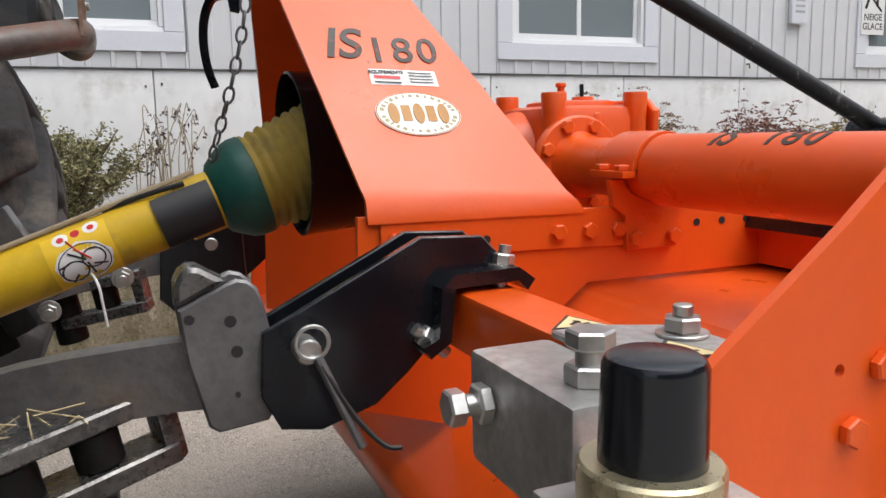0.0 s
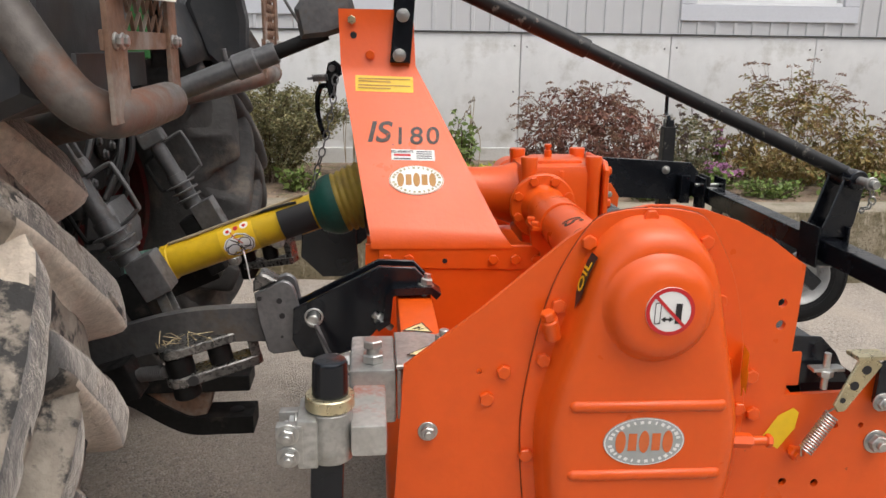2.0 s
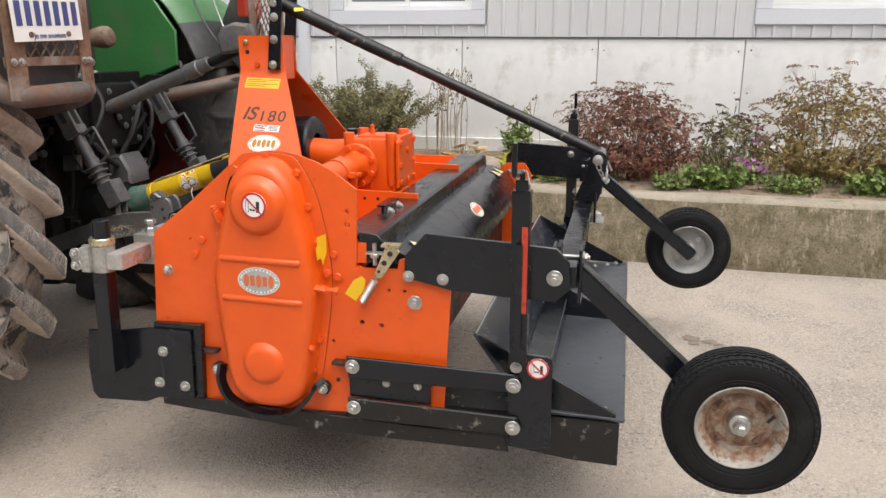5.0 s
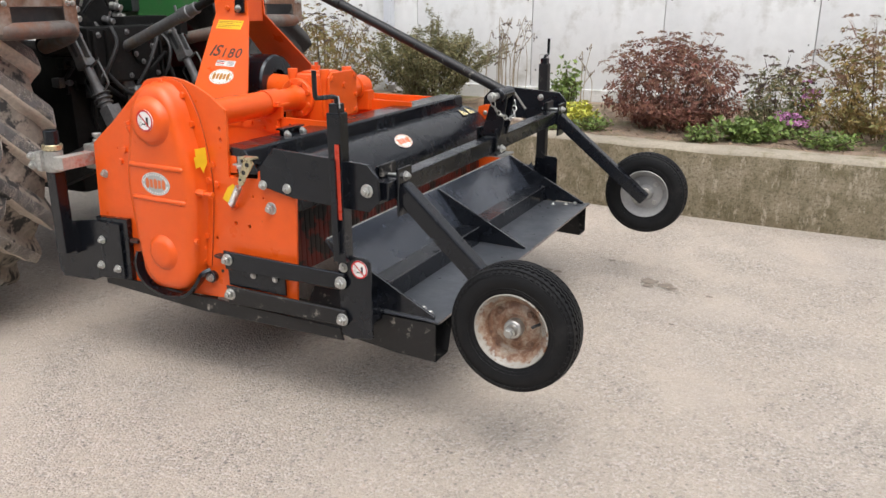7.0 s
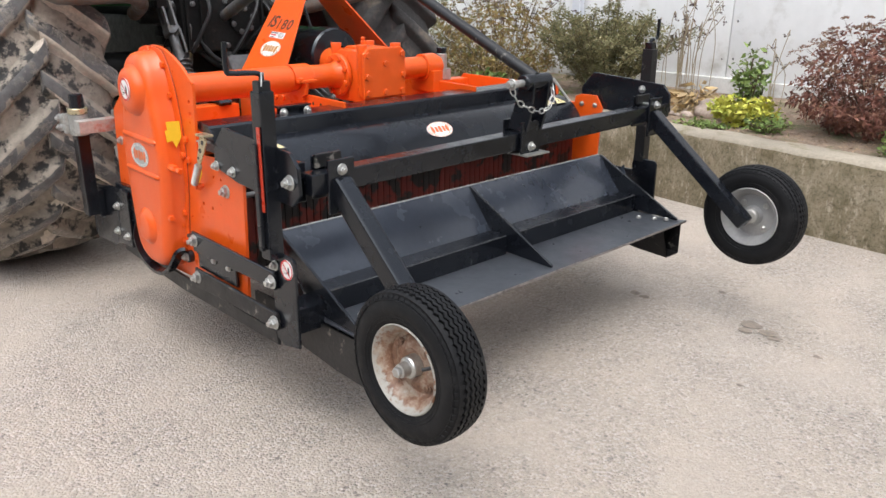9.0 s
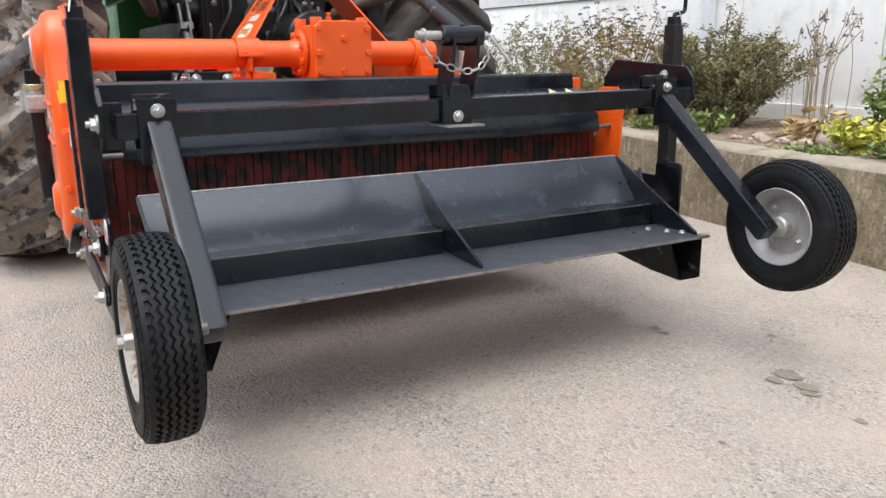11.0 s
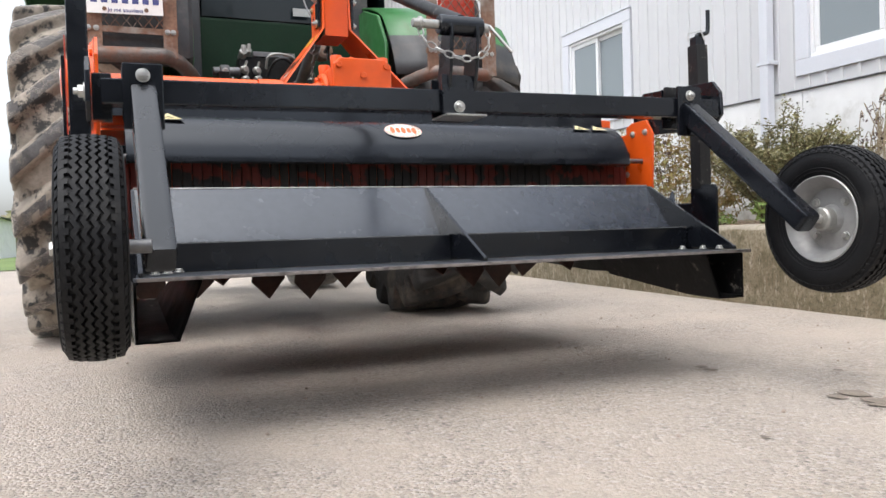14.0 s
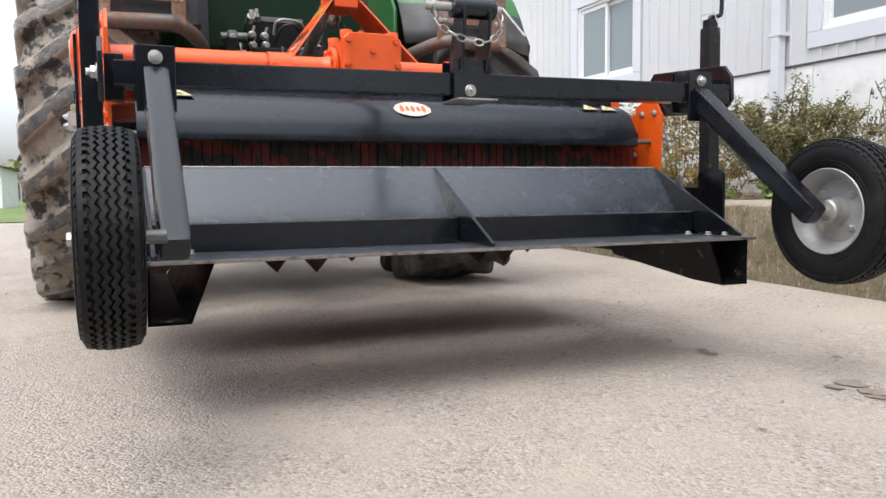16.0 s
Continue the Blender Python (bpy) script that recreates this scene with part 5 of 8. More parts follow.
bm = add_prism(bm_new(), [(GY - 0.110, 0.925), (GY - 0.110, 1.10), (GY - 0.085, 1.122), (GY + 0.085, 1.122), (GY + 0.110, 1.10), (GY + 0.110, 0.925)], "x", 0.862, 0.876, 0.003)
cov = part("rear_cover", bm, ORANGE, gb_ob)
for y, z in ((-0.09, 1.095), (0.09, 1.095), (-0.095, 1.01), (0.095, 1.01), (-0.09, 0.945), (0.09, 0.945), (0.0, 1.06), (0.0, 0.945)):
    bolt(BOLT_O, (0.876, GY + y, z), (1, 0, 0), cov, y * 700)
bm = add_cyl(bm_new(), (0.735, GY, 1.118), (0.735, GY, 1.140), 0.011, seg=6, bev=0.002)
add_cyl(bm, (0.735, GY, 1.140), (0.735, GY, 1.147), 0.007, seg=12, bev=0.001)
add_cyl(bm, (0.735, GY, 1.147), (0.735, GY, 1.156), 0.010, seg=12, bev=0.002)
part("breather", bm, ORANGE, gb_ob)
bm = add_lathe(bm_new(), (0.645, GY + 0.02, 1.02), (-1, 0, 0.08), [(0, 0.085), (0.04, 0.072), (0.10, 0.064), (0.20, 0.062), (0.215, 0.056), (0.22, 0.0)], 32)
part("input_neck", bm, ORANGE, gb_ob)
bm = add_lathe(bm_new(), (0.470, 0.0, 1.050), (-1, 0, -0.05), [(-0.012, 0.062), (-0.010, 0.122), (0, 0.130), (0.05, 0.133), (0.205, 0.138), (0.232, 0.140), (0.234, 0.136), (0.205, 0.132), (0.01, 0.124), (0.006, 0.05)], 44)
part("drive_guard_cone", bm, BLACK, gb_ob, "black plastic drive-shaft guard cone")
for s, y0, y1 in ((-1, GY - 0.105, LY + 0.012), (1, GY + 0.105, 0.40)):
    tb = part("cross_tube", add_cyl(bm_new(), (0.702, y0, 1.008), (0.702, y1, 1.008), 0.047, seg=36), ORANGE, machine, "round orange cross tube")
    part("tube_flange", add_lathe(bm_new(), (0.702, y0, 1.008), (0, s, 0), [(-0.002, 0.086), (0.010, 0.086), (0.014, 0.082), (0.016, 0.058), (0.03, 0.050), (0.05, 0.047)], 36), ORANGE, tb)
    for k in range(8):
        a = math.radians(k * 45 + 22)
        bolt(BOLT_O, (0.702 + 0.071 * math.cos(a), y0 + s * 0.014, 1.008 + 0.071 * math.sin(a)), (0, s, 0), tb, k * 17)
    if s < 0:
        part("tube_sleeve", add_cyl(bm_new(), (0.702, -0.405, 1.008), (0.702, LY + 0.012, 1.008), 0.0525, seg=36, bev=0.003), ORANGE, tb, "thicker orange sleeve")
        bm = bm_new()
        ring = [(0.702 + 0.057 * math.cos(a), 1.008 + 0.057 * math.sin(a)) for a in [math.pi * (k / 12) for k in range(13)]]
        rin = [(0.702 + 0.0485 * math.cos(a), 1.008 + 0.0485 * math.sin(a)) for a in [math.pi * (k / 12) for k in range(13)]]
        add_prism(bm, ring + rin[::-1], "y", -0.402, -0.315, 0.001)
        add_box(bm, (0.628, -0.402, 0.998), (0.652, -0.315, 1.008), 0.002)
        add_box(bm, (0.752, -0.402, 0.998), (0.778, -0.315, 1.008), 0.002)
        sd = part("saddle_cap", bm, ORANGE, tb)
        bm = add_prism(bm_new(), [(0.628, 0.995), (0.650, 0.995), (0.664, 0.974), (0.702, 0.958), (0.740, 0.974), (0.754, 0.995), (0.778, 0.995), (0.770, 0.95), (0.745, 0.94), (0.752, 0.888), (0.660, 0.888), (0.655, 0.94), (0.635, 0.955)], "y", -0.372, -0.358, 0.001)
        part("saddle", bm, ORANGE, tb)
        for x, y in ((0.64, -0.385), (0.64, -0.335), (0.766, -0.385)):
            bolt(BOLT_O, (x, y, 1.008), (0, 0, 1), sd)
        for x in (0.672, 0.742):
            bolt(BOLT_O, (x, -0.372, 0.905), (0, -1, 0), sd)
        TUBE_R = 0.0529
        for word, y, size, shear, gap in (("IS", -0.550, 0.058, 0.2, 1.0), ("180", -0.662, 0.052, 0.0, 1.2)):
            ob = lettering("model_letters" if word == "IS" else "model_number", word, size, INK_WORN, facing((0.702 - 0.423 * TUBE_R, y, 1.008 + 0.906 * TUBE_R), (-0.423, 0, 0.906), (0.906, 0, 0.423)), tb, shear, "", gap)
            wrap_letters(ob, TUBE_R)
    else:
        bm = add_lathe(bm_new(), (0.702, 0.30, 1.008), (0, 1, 0), [(0, 0.05), (0.003, 0.058), (0.075, 0.058), (0.08, 0.05)], 30)
        add_box(bm, (0.628, 0.31, 0.90), (0.778, 0.37, 0.995), 0.006)
        part("end_saddle", bm, ORANGE, tb)
mt = facing((0.702, GY - 0.122, 1.0560), (-0.25, -0.2, 1), (0, 1, 0.1))
part("yellow_mark", flat_poly(bm_new(), [(-0.014, -0.008), (0.014, -0.008), (0.014, 0.008), (-0.014, 0.008)], 0.002, mt), LABEL_YELLOW, gb_ob, "small worn yellow sticker")

# black rear hood: folded channel and curved cover
bm = add_prism(bm_new(), [(0.898, 0.905), (0.902, 0.925), (1.020, 0.926), (1.028, 0.918), (1.034, 0.866), (1.026, 0.866), (1.016, 0.914), (0.91, 0.913)], "y", -0.925, 0.870, 0.0015)
chn = part("rear_channel", bm, BLACK, machine, "black folded steel channel")
part("channel_end", add_prism(bm_new(), [(0.975, 0.845), (0.975, 0.935), (1.03, 0.93), (1.06, 0.90), (1.09, 0.845)], "y", -0.931, -0.926, 0.001), BLACK, chn)
COVER = [(1.030, 0.870), (1.060, 0.867), (1.095, 0.857), (1.130, 0.838), (1.160, 0.810), (1.183, 0.775), (1.196, 0.738), (1.200, 0.712)]
prof = smooth_curve([(x, 0, z) for x, z in COVER], 4)
outer = [(p.x, p.z) for p in prof]
inner = [(x - 0.006, z - 0.006) for x, z in outer][::-1]
cvr = part("rear_cover", add_prism(bm_new(), outer + inner, "y", -0.870, 0.872, 0), BLACK, machine, "curved black rear cover", sharp=40)
for y in (-0.866, 0.868):
    part("cover_end", add_prism(bm_new(), [(1.03, 0.86)] + [(p[0] - 0.007, p[1] - 0.007) for p in outer[2:]] + [(1.06, 0.712)], "y", y - 0.004, y + 0.003, 0), BLACK, cvr)
part("cover_hinge_rod", add_cyl(bm_new(), (1.188, -0.925, 0.724), (1.188, 0.935, 0.724), 0.009, seg=12), STEEL, cvr)


def on_cover(y, k):
    p, q = prof[k], prof[k + 1]
    t = (q - p).normalized()
    n = Vector((-t.z, 0, t.x))
    n = n if n.z > 0 else -n
    return facing(Vector(((p.x + q.x) / 2, y, (p.z + q.z) / 2)) + n * 0.002, n, -t)


oval_logo(cvr, on_cover(-0.006, 14), 0.066, 0.036, WHITE, LOGO_ORANGE)
for y, size in ((-0.745, 0.092), (0.715, 0.080), (0.795, 0.080)):
    triangle_sign(cvr, on_cover(y, 8), size)

# comb of tines and rotor behind it
bm = add_box(bm_new(), (-0.005, -0.0136, -0.30), (0.005, 0.0136, 0.0), 0.003)
tine_mesh = mesh_of("tine", bm, TINE)
comb = part("comb_bar", add_box(bm_new(), (1.088, -0.93, 0.735), (1.125, 0.93, 0.765), 0.004), BLACK, machine, "steel comb of close upright tines")
n_t = 62
for k in range(n_t):
    y = -0.905 + 1.81 * k / (n_t - 1)
    piece("tine", tine_mesh, pose(1.107, y, 0.735, 0, 0, 0), comb)
RX, RZ = 0.70, 0.535
rotor = part("rotor_shaft", add_cyl(bm_new(), (RX, -0.93, RZ), (RX, 0.93, RZ), 0.06, seg=24), ROTOR, machine, "soil-stained rotor with hooked blades")
bm = bm_new()
add_prism(bm, [(-0.030, 0.05), (0.030, 0.05), (0.035, 0.18), (0.020, 0.215), (-0.025, 0.20)], "y", -0.006, 0.006, 0.001)
add_prism(bm, [(-0.010, 0.19), (0.105, 0.19), (0.110, 0.225), (0.052, 0.290), (-0.010, 0.215)], "x", -0.004, 0.006, 0.001)
blade_mesh = mesh_of("blade", bm, ROTOR)
for k in range(11):
    y = -0.86 + k * 0.172
    part("flange_disc", add_cyl(bm_new(), (RX, y - 0.005, RZ), (RX, y + 0.005, RZ), 0.13, seg=28), ROTOR, rotor)
    for j in range(4):
        a = j * 90 + k * 23
        flip = -1 if j % 2 else 1
        piece("blade", blade_mesh, pose(RX, y + 0.008 * flip, RZ, 0, a, 0) @ Matrix.Diagonal((1, flip, 1, 1)), rotor)

# levelling blade
BL = [(1.303, 0.618), (1.310, 0.624), (1.317, 0.618), (1.478, 0.412), (1.495, 0.404), (1.50, 0.398), (1.47, 0.394), (1.455, 0.404)]
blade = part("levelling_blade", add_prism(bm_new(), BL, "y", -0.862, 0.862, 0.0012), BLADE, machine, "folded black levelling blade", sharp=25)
part("floor_plate", add_prism(bm_new(), [(1.496, -0.866), (1.496, 0.866), (1.690, 0.866), (1.757, 0.903), (1.757, -0.880), (1.700, -0.870)], "z", 0.386, 0.3955, 0.0012), DUSTY_SHEEN_BLACK, blade, "flat dusty black floor plate with a pale sheen")
part("polished_lip", add_cyl(bm_new(), (1.3105, -0.858, 0.6235), (1.3105, 0.858, 0.6235), 0.0030, seg=8), GALV, blade, "polished bare edge")
part("pale_edge", add_box(bm_new(), (1.7573, -0.872, 0.3866), (1.7600, 0.896, 0.3950), 0.001), SCUFFED, blade, "scuffed bare edge")
for y0, y1 in ((-0.858, -0.006), (0.006, 0.858)):
    part("box_stiffener", add_prism(bm_new(), [(1.437, 0.472), (1.522, 0.472), (1.522, 0.3970), (1.500, 0.3970)], "y", y0, y1, 0.004), BLACK, blade, "square stiffening tube")
    # thin grey rod added as the sky highlight along the partly worn edge
    part("pale_edge", add_cyl(bm_new(), (1.5200, y0 + 0.006, 0.4700), (1.5200, y1 - 0.006, 0.4700), 0.0024, seg=8), STEEL, blade, "grey highlight on the worn edge")
for y in (-0.862, 0.0, 0.862):
    part("gusset", add_prism(bm_new(), [(1.313, 0.621), (1.326, 0.620), (1.734, 0.406), (1.734, 0.396), (1.49, 0.405), (1.476, 0.416)], "y", y - 0.005, y + 0.005, 0.001), BLACK, blade)
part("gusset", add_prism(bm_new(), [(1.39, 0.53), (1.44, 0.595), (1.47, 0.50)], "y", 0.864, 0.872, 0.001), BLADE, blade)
for s in (-1, 1):
    bm = bm_new()
    rings = []
    for x, top, bot, win in ((1.16, 0.385, 0.305, 0.76), (1.60, 0.385, 0.252, 0.755), (1.745, 0.385, 0.247, 0.75)):
        rings.append([(x, s * 0.880, top), (x, s * 0.880, bot), (x, s * (win + 0.035), bot), (x, s * (win - 0.02), top)])
    for off in (0, 1):
        vs = [[bm.verts.new(Vector(p) - Vector((0, s * 0.007 * off if i < 2 else -s * 0.007 * off, 0.0 if i in (0, 3) else -0.007 * off))) for i, p in enumerate(r)] for r in rings]
        for a, b in zip(vs, vs[1:]):
            for i in range(3):
                bm.faces.new((a[i], b[i], b[i + 1], a[i + 1]))
    bmesh.ops.recalc_face_normals(bm, faces=bm.faces)
    sk = part("skid_box", bm, BLACK_WORN, blade, "open black box skid under the blade end")
    for x, y in ((1.70, 0.83), (1.66, 0.80), (1.60, 0.77)):
        bolt(BOLT_T, (x, s * y, 0.399), (0, 0, 1), sk)

# side linkage, lift plates and screw posts
LIFT = [(1.121, 0.817), (1.123, 0.882), (1.185, 0.950), (1.41, 0.936), (1.553, 0.926), (1.588, 0.886), (1.592, 0.812), (1.551, 0.772), (1.40, 0.778), (1.256, 0.787)]
for s in (-1, 1):
    dz = 0.0 if s < 0 else 0.028
    y = s * 0.958
    lp = part("lift_plate", add_prism(bm_new(), [(x, z + dz) for x, z in LIFT], "y", y - 0.006, y + 0.006, 0.0015), BLACK, machine, "black steel lift plate bolted to the side")
    out = y + s * 0.006
    for x, z in ((1.133, 0.821), (1.234, 0.818)):
        bolt(BOLT_S, (x, out, z + dz), (0, s, 0), lp, x * 77)
    bolt(BOLT_B, (1.549, out, 0.842 + dz), (0, s, 0), lp, 25)
    if s > 0:
        bolt(BOLT_S, (1.450, y - 0.006, 0.925), (0, -1, 0), lp, 25)
    for z0, z1 in ((0.561, 0.494), (0.428, 0.362)):
        lk = part("lower_link", add_prism(bm_new(), [(0.940, z0 + 0.002), (1.455, z0 - 0.008), (1.462, z1 + 0.025), (1.455, z1 + 0.002), (0.945, z1)], "y", s * 0.975 - 0.006, s * 0.975 + 0.006, 0.003), BLACK_WORN if z0 < 0.5 else BLACK, machine, "black flat steel link")
        zc = (z0 + z1) / 2
        bolt(BOLT_B, (0.960, s * 0.981, zc + 0.006), (0, s, 0), lk, 10)
        bolt(BOLT_B, (1.444, s * 0.981, zc - 0.007), (0, s, 0), lk, 40)
    mp = part("link_plate", add_prism(bm_new(), [(0.942, 0.50), (1.195, 0.494), (1.195, 0.425), (0.942, 0.428)], "y", s * 0.958 - 0.006, s * 0.958 + 0.006, 0.002), BLACK, machine)
    for x in (1.06, 1.157):
        bolt(BOLT_T, (x, s * 0.965, 0.483), (0, s, 0), mp)
    ep = part("blade_end_plate", add_prism(bm_new(), [(1.425, 0.585), (1.43, 0.618), (1.54, 0.612), (1.552, 0.60), (1.552, 0.33), (1.47, 0.315), (1.43, 0.33)], "y", s * 0.963 - 0.005, s * 0.963 + 0.005, 0.002), BLACK, machine, "black end plate with a round sticker")
    bolt(BOLT_S, (1.449, s * 0.969, 0.572), (0, s, 0), ep)
    part("spacer", add_box(bm_new(), (1.44, min(s * 0.862, s * 0.957), 0.37), (1.54, max(s * 0.862, s * 0.957), 0.45), 0.004), BLACK, ep)
    if s < 0:
        warning_disc(ep, facing((1.511, -0.9685, 0.573), (0, -1, 0)), 0.031)
    top = 1.088 if s < 0 else 1.098
    post = part("screw_post", add_box(bm_new(), (1.432, min(s * 0.955, s * 1.003), 0.60), (1.482, max(s * 0.955, s * 1.003), top), 0.005, None), BLACK_WORN if s > 0 else BLACK, machine, "square black post with a crank on top")
    part("inner_tube", add_box(bm_new(), (1.440, min(s * 0.960, s * 0.998), top - 0.02), (1.474, max(s * 0.960, s * 0.998), top + 0.028), 0.003), BLACK, post)
    if s < 0:
        part("reflector_strip", add_box(bm_new(), (1.462, -1.009, 0.748), (1.478, -1.0065, 0.992), 0.0005), RED_REFLECT, post, "red reflective strip")
        bm = add_box(bm_new(), (1.447, -1.018, 0.63), (1.466, -1.007, 0.945), 0.002)
        part("guide_strip", bm, BLACK, post)
        pts = [(1.457, -0.979, top + 0.02), (1.457, -0.979, top + 0.042), (1.455, -1.0, top + 0.05), (1.449, -1.062, top + 0.053), (1.448, -1.077, top + 0.063), (1.448, -1.077, top + 0.135)]
    else:
        pts = [(1.457, 0.979, top + 0.02), (1.457, 0.979, top + 0.036), (1.458, 1.0, top + 0.04), (1.460, 1.018, top + 0.046), (1.460, 1.024, top + 0.06), (1.460, 1.026, top + 0.125)]
    part("crank", add_sweep(bm_new(), smooth_curve(pts, 4), 0.0075, 10), BLACK, post, "bent crank handle")
    bm = add_sweep(bm_new(), [(1.436, s * 0.958, top + 0.018), (1.436, s * 0.958, top + 0.045), (1.47, s * 0.985, top + 0.05), (1.478, s * 0.992, top + 0.015)], 0.0025, 6)
    part("wire_clip", bm, ZINC, post)

# spring latch on the side plate
lt = part("latch_lever", add_prism(bm_new(), [(1.074, 0.915), (1.098, 0.912), (1.113, 0.897), (1.057, 0.814), (1.044, 0.813), (1.036, 0.826)], "y", -0.982, -0.976, 0.0015), BRASS, machine, "bare steel latch lever with a spring")
part("latch_top", add_box(bm_new(), (1.060, -0.992, 0.909), (1.116, -0.956, 0.917), 0.003), BRASS, lt)
for x, z in ((1.085, 0.889), (1.067, 0.861), (1.050, 0.835)):
    hole((x, -0.982, z), (0, -1, 0), lt, 0.0080 if z > 0.85 else 0.005)
a, b = Vector((1.046, -0.978, 0.822)), Vector((0.992, -0.978, 0.731))
ax = (b - a)
s_, u_, d_ = frame_of(ax)
pts = []
for k in range(15 * 12 + 1):
    t = k / 180
    pts.append(a + ax * (0.16 + 0.74 * t) + (s_ * math.cos(k * 2 * math.pi / 12) + u_ * math.sin(k * 2 * math.pi / 12)) * 0.0112)
part("spring", add_sweep(bm_new(), [a] + pts + [b], 0.0019, 6), ZINC, lt, "coil spring")
bm = add_cyl(bm_new(), (0.992, LY, 0.727), (0.992, LY - 0.030, 0.727), 0.0085, seg=6, bev=0.001)
add_cyl(bm, (0.992, LY - 0.010, 0.727), (0.992, LY - 0.022, 0.727), 0.013, seg=6, bev=0.002)
part("spring_anchor", bm, ORANGE, lt)
bm = add_cyl(bm_new(), (1.030, -0.955, 0.845), (1.030, -0.955, 0.910), 0.006, seg=12)
add_cyl(bm, (1.030, -0.955, 0.868), (1.030, -0.955, 0.880), 0.013, seg=6, bev=0.001)
add_box(bm, (1.005, -0.962, 0.878), (1.060, -0.940, 0.884), 0.001)
part("adjusting_screw", bm, ZINC, lt)
m = facing((0.966, LY - 0.0015, 0.767), (0, -1, 0))
part("yellow_sticker", flat_poly(bm_new(), [(-0.034, -0.018), (-0.006, 0.026), (0.020, 0.040), (0.031, 0.030), (0.027, 0.0), (0.000, -0.038)], 0, m), LABEL_YELLOW, side_l, "worn yellow arrow sticker")

# rear bar, centre bracket, wheel arms
def bar_z(y):
    return 0.845 + 0.010 * y


bm = bm_new()
add_beam(bm, (1.575, -0.930, bar_z(-0.93)), (1.575, 0.930, bar_z(0.93)), 0.062, 0.062, 0.006, side=(1, 0, 0))
rear_bar = part("rear_bar", bm, BLACK, machine, "square black rear toolbar")
for s in (-1, 1):
    for dx in (1.548,):
        part("end_ear", add_box(bm_new(), (1.50, min(s * 0.905, s * 0.95), bar_z(s * 0.93) - 0.06), (1.54, max(s * 0.905, s * 0.95), bar_z(s * 0.93) + 0.055), 0.004), BLACK, rear_bar)
    yb = -0.836 if s < 0 else 0.800
    bm = add_box(bm_new(), (1.608, yb - 0.046, bar_z(yb) - 0.092), (1.618, yb + 0.046, bar_z(yb) + 0.066), 0.004)
    add_box(bm, (1.532, yb - 0.047, bar_z(yb) - 0.06), (1.541, yb + 0.047, bar_z(yb) + 0.068), 0.003)
    part("clamp_washer_plate", add_box(bm_new(), (1.545, yb - 0.046, bar_z(yb) + 0.034), (1.557, yb + 0.046, bar_z(yb) + 0.074), 0.004), BLACK_WORN, rear_bar, "scuffed clamp plate")
    br = part("arm_clamp", bm, BLACK, rear_bar, "black clamp plates round the rear bar")
    bolt(BOLT_S, (1.618, yb, bar_z(yb) + 0.036), (1, 0, 0), br, 30)
    part("clamp_rod", add_cyl(bm_new(), (1.515, yb, bar_z(yb) + 0.036), (1.625, yb, bar_z(yb) + 0.036), 0.006, seg=12), ZINC, br)
    bm = bm_new()
    add_beam(bm, (1.600, yb, bar_z(yb) - 0.005), (2.034, -0.836, 0.436) if s < 0 else (2.062, 0.810, 0.466), 0.061 if s < 0 else 0.058, 0.064 if s < 0 else 0.060, 0.013, side=(0, 1, 0))
    ar = part("wheel_arm", bm, BLACK, machine, "square black wheel arm")
bc = part("stay_bracket", add_box(bm_new(), (1.612, -0.062, 0.797), (1.621, 0.036, 0.915), 0.004), BLACK, rear_bar, "black bracket that carries the stay tube")
bm = add_box(bm_new(), (1.527, -0.058, 0.795), (1.535, 0.046, 0.915), 0.003)
part("back_plate", bm, BLACK, bc)
for y in (-0.045, 0.033):
    bm = add_prism(bm_new(), [(1.536, 0.882), (1.625, 0.880), (1.640, 0.93), (1.655, 1.035), (1.645, 1.066), (1.615, 1.072), (1.592, 1.05), (1.560, 0.945)], "y", y, y + 0.010, 0.002)
    part("cheek", bm, BLACK, bc)
part("stay_boss", add_cyl(bm_new(), (1.622, -0.068, 1.050), (1.622, 0.062, 1.050), 0.028, seg=24, bev=0.003), BLACK, bc)
bm = add_cyl(bm_new(), (1.622, -0.145, 1.050), (1.622, -0.068, 1.050), 0.0125, seg=18, bev=0.002)
add_cyl(bm, (1.622, -0.128, 1.050), (1.622, -0.118, 1.050), 0.019, seg=18, bev=0.002)
part("hitch_pin", bm, GALV, bc, "galvanised hitch pin")
part("pin_end", add_cyl(bm_new(), (1.622, 0.062, 1.050), (1.622, 0.085, 1.050), 0.0125, seg=18, bev=0.002), GALV, bc)
part("pin_tail", add_cyl(bm_new(), (1.632, 0.083, 1.055), (1.668, 0.135, 0.975), 0.005, seg=10), ZINC, bc)
bm = add_box(bm_new(), (1.540, -0.062, 0.797), (1.65, 0.06, 0.803), 0.001)
part("foot_plate", bm, GALV, bc)
bolt(BOLT_S, (1.621, -0.012, 0.826), (1, 0, 0), bc, 18)


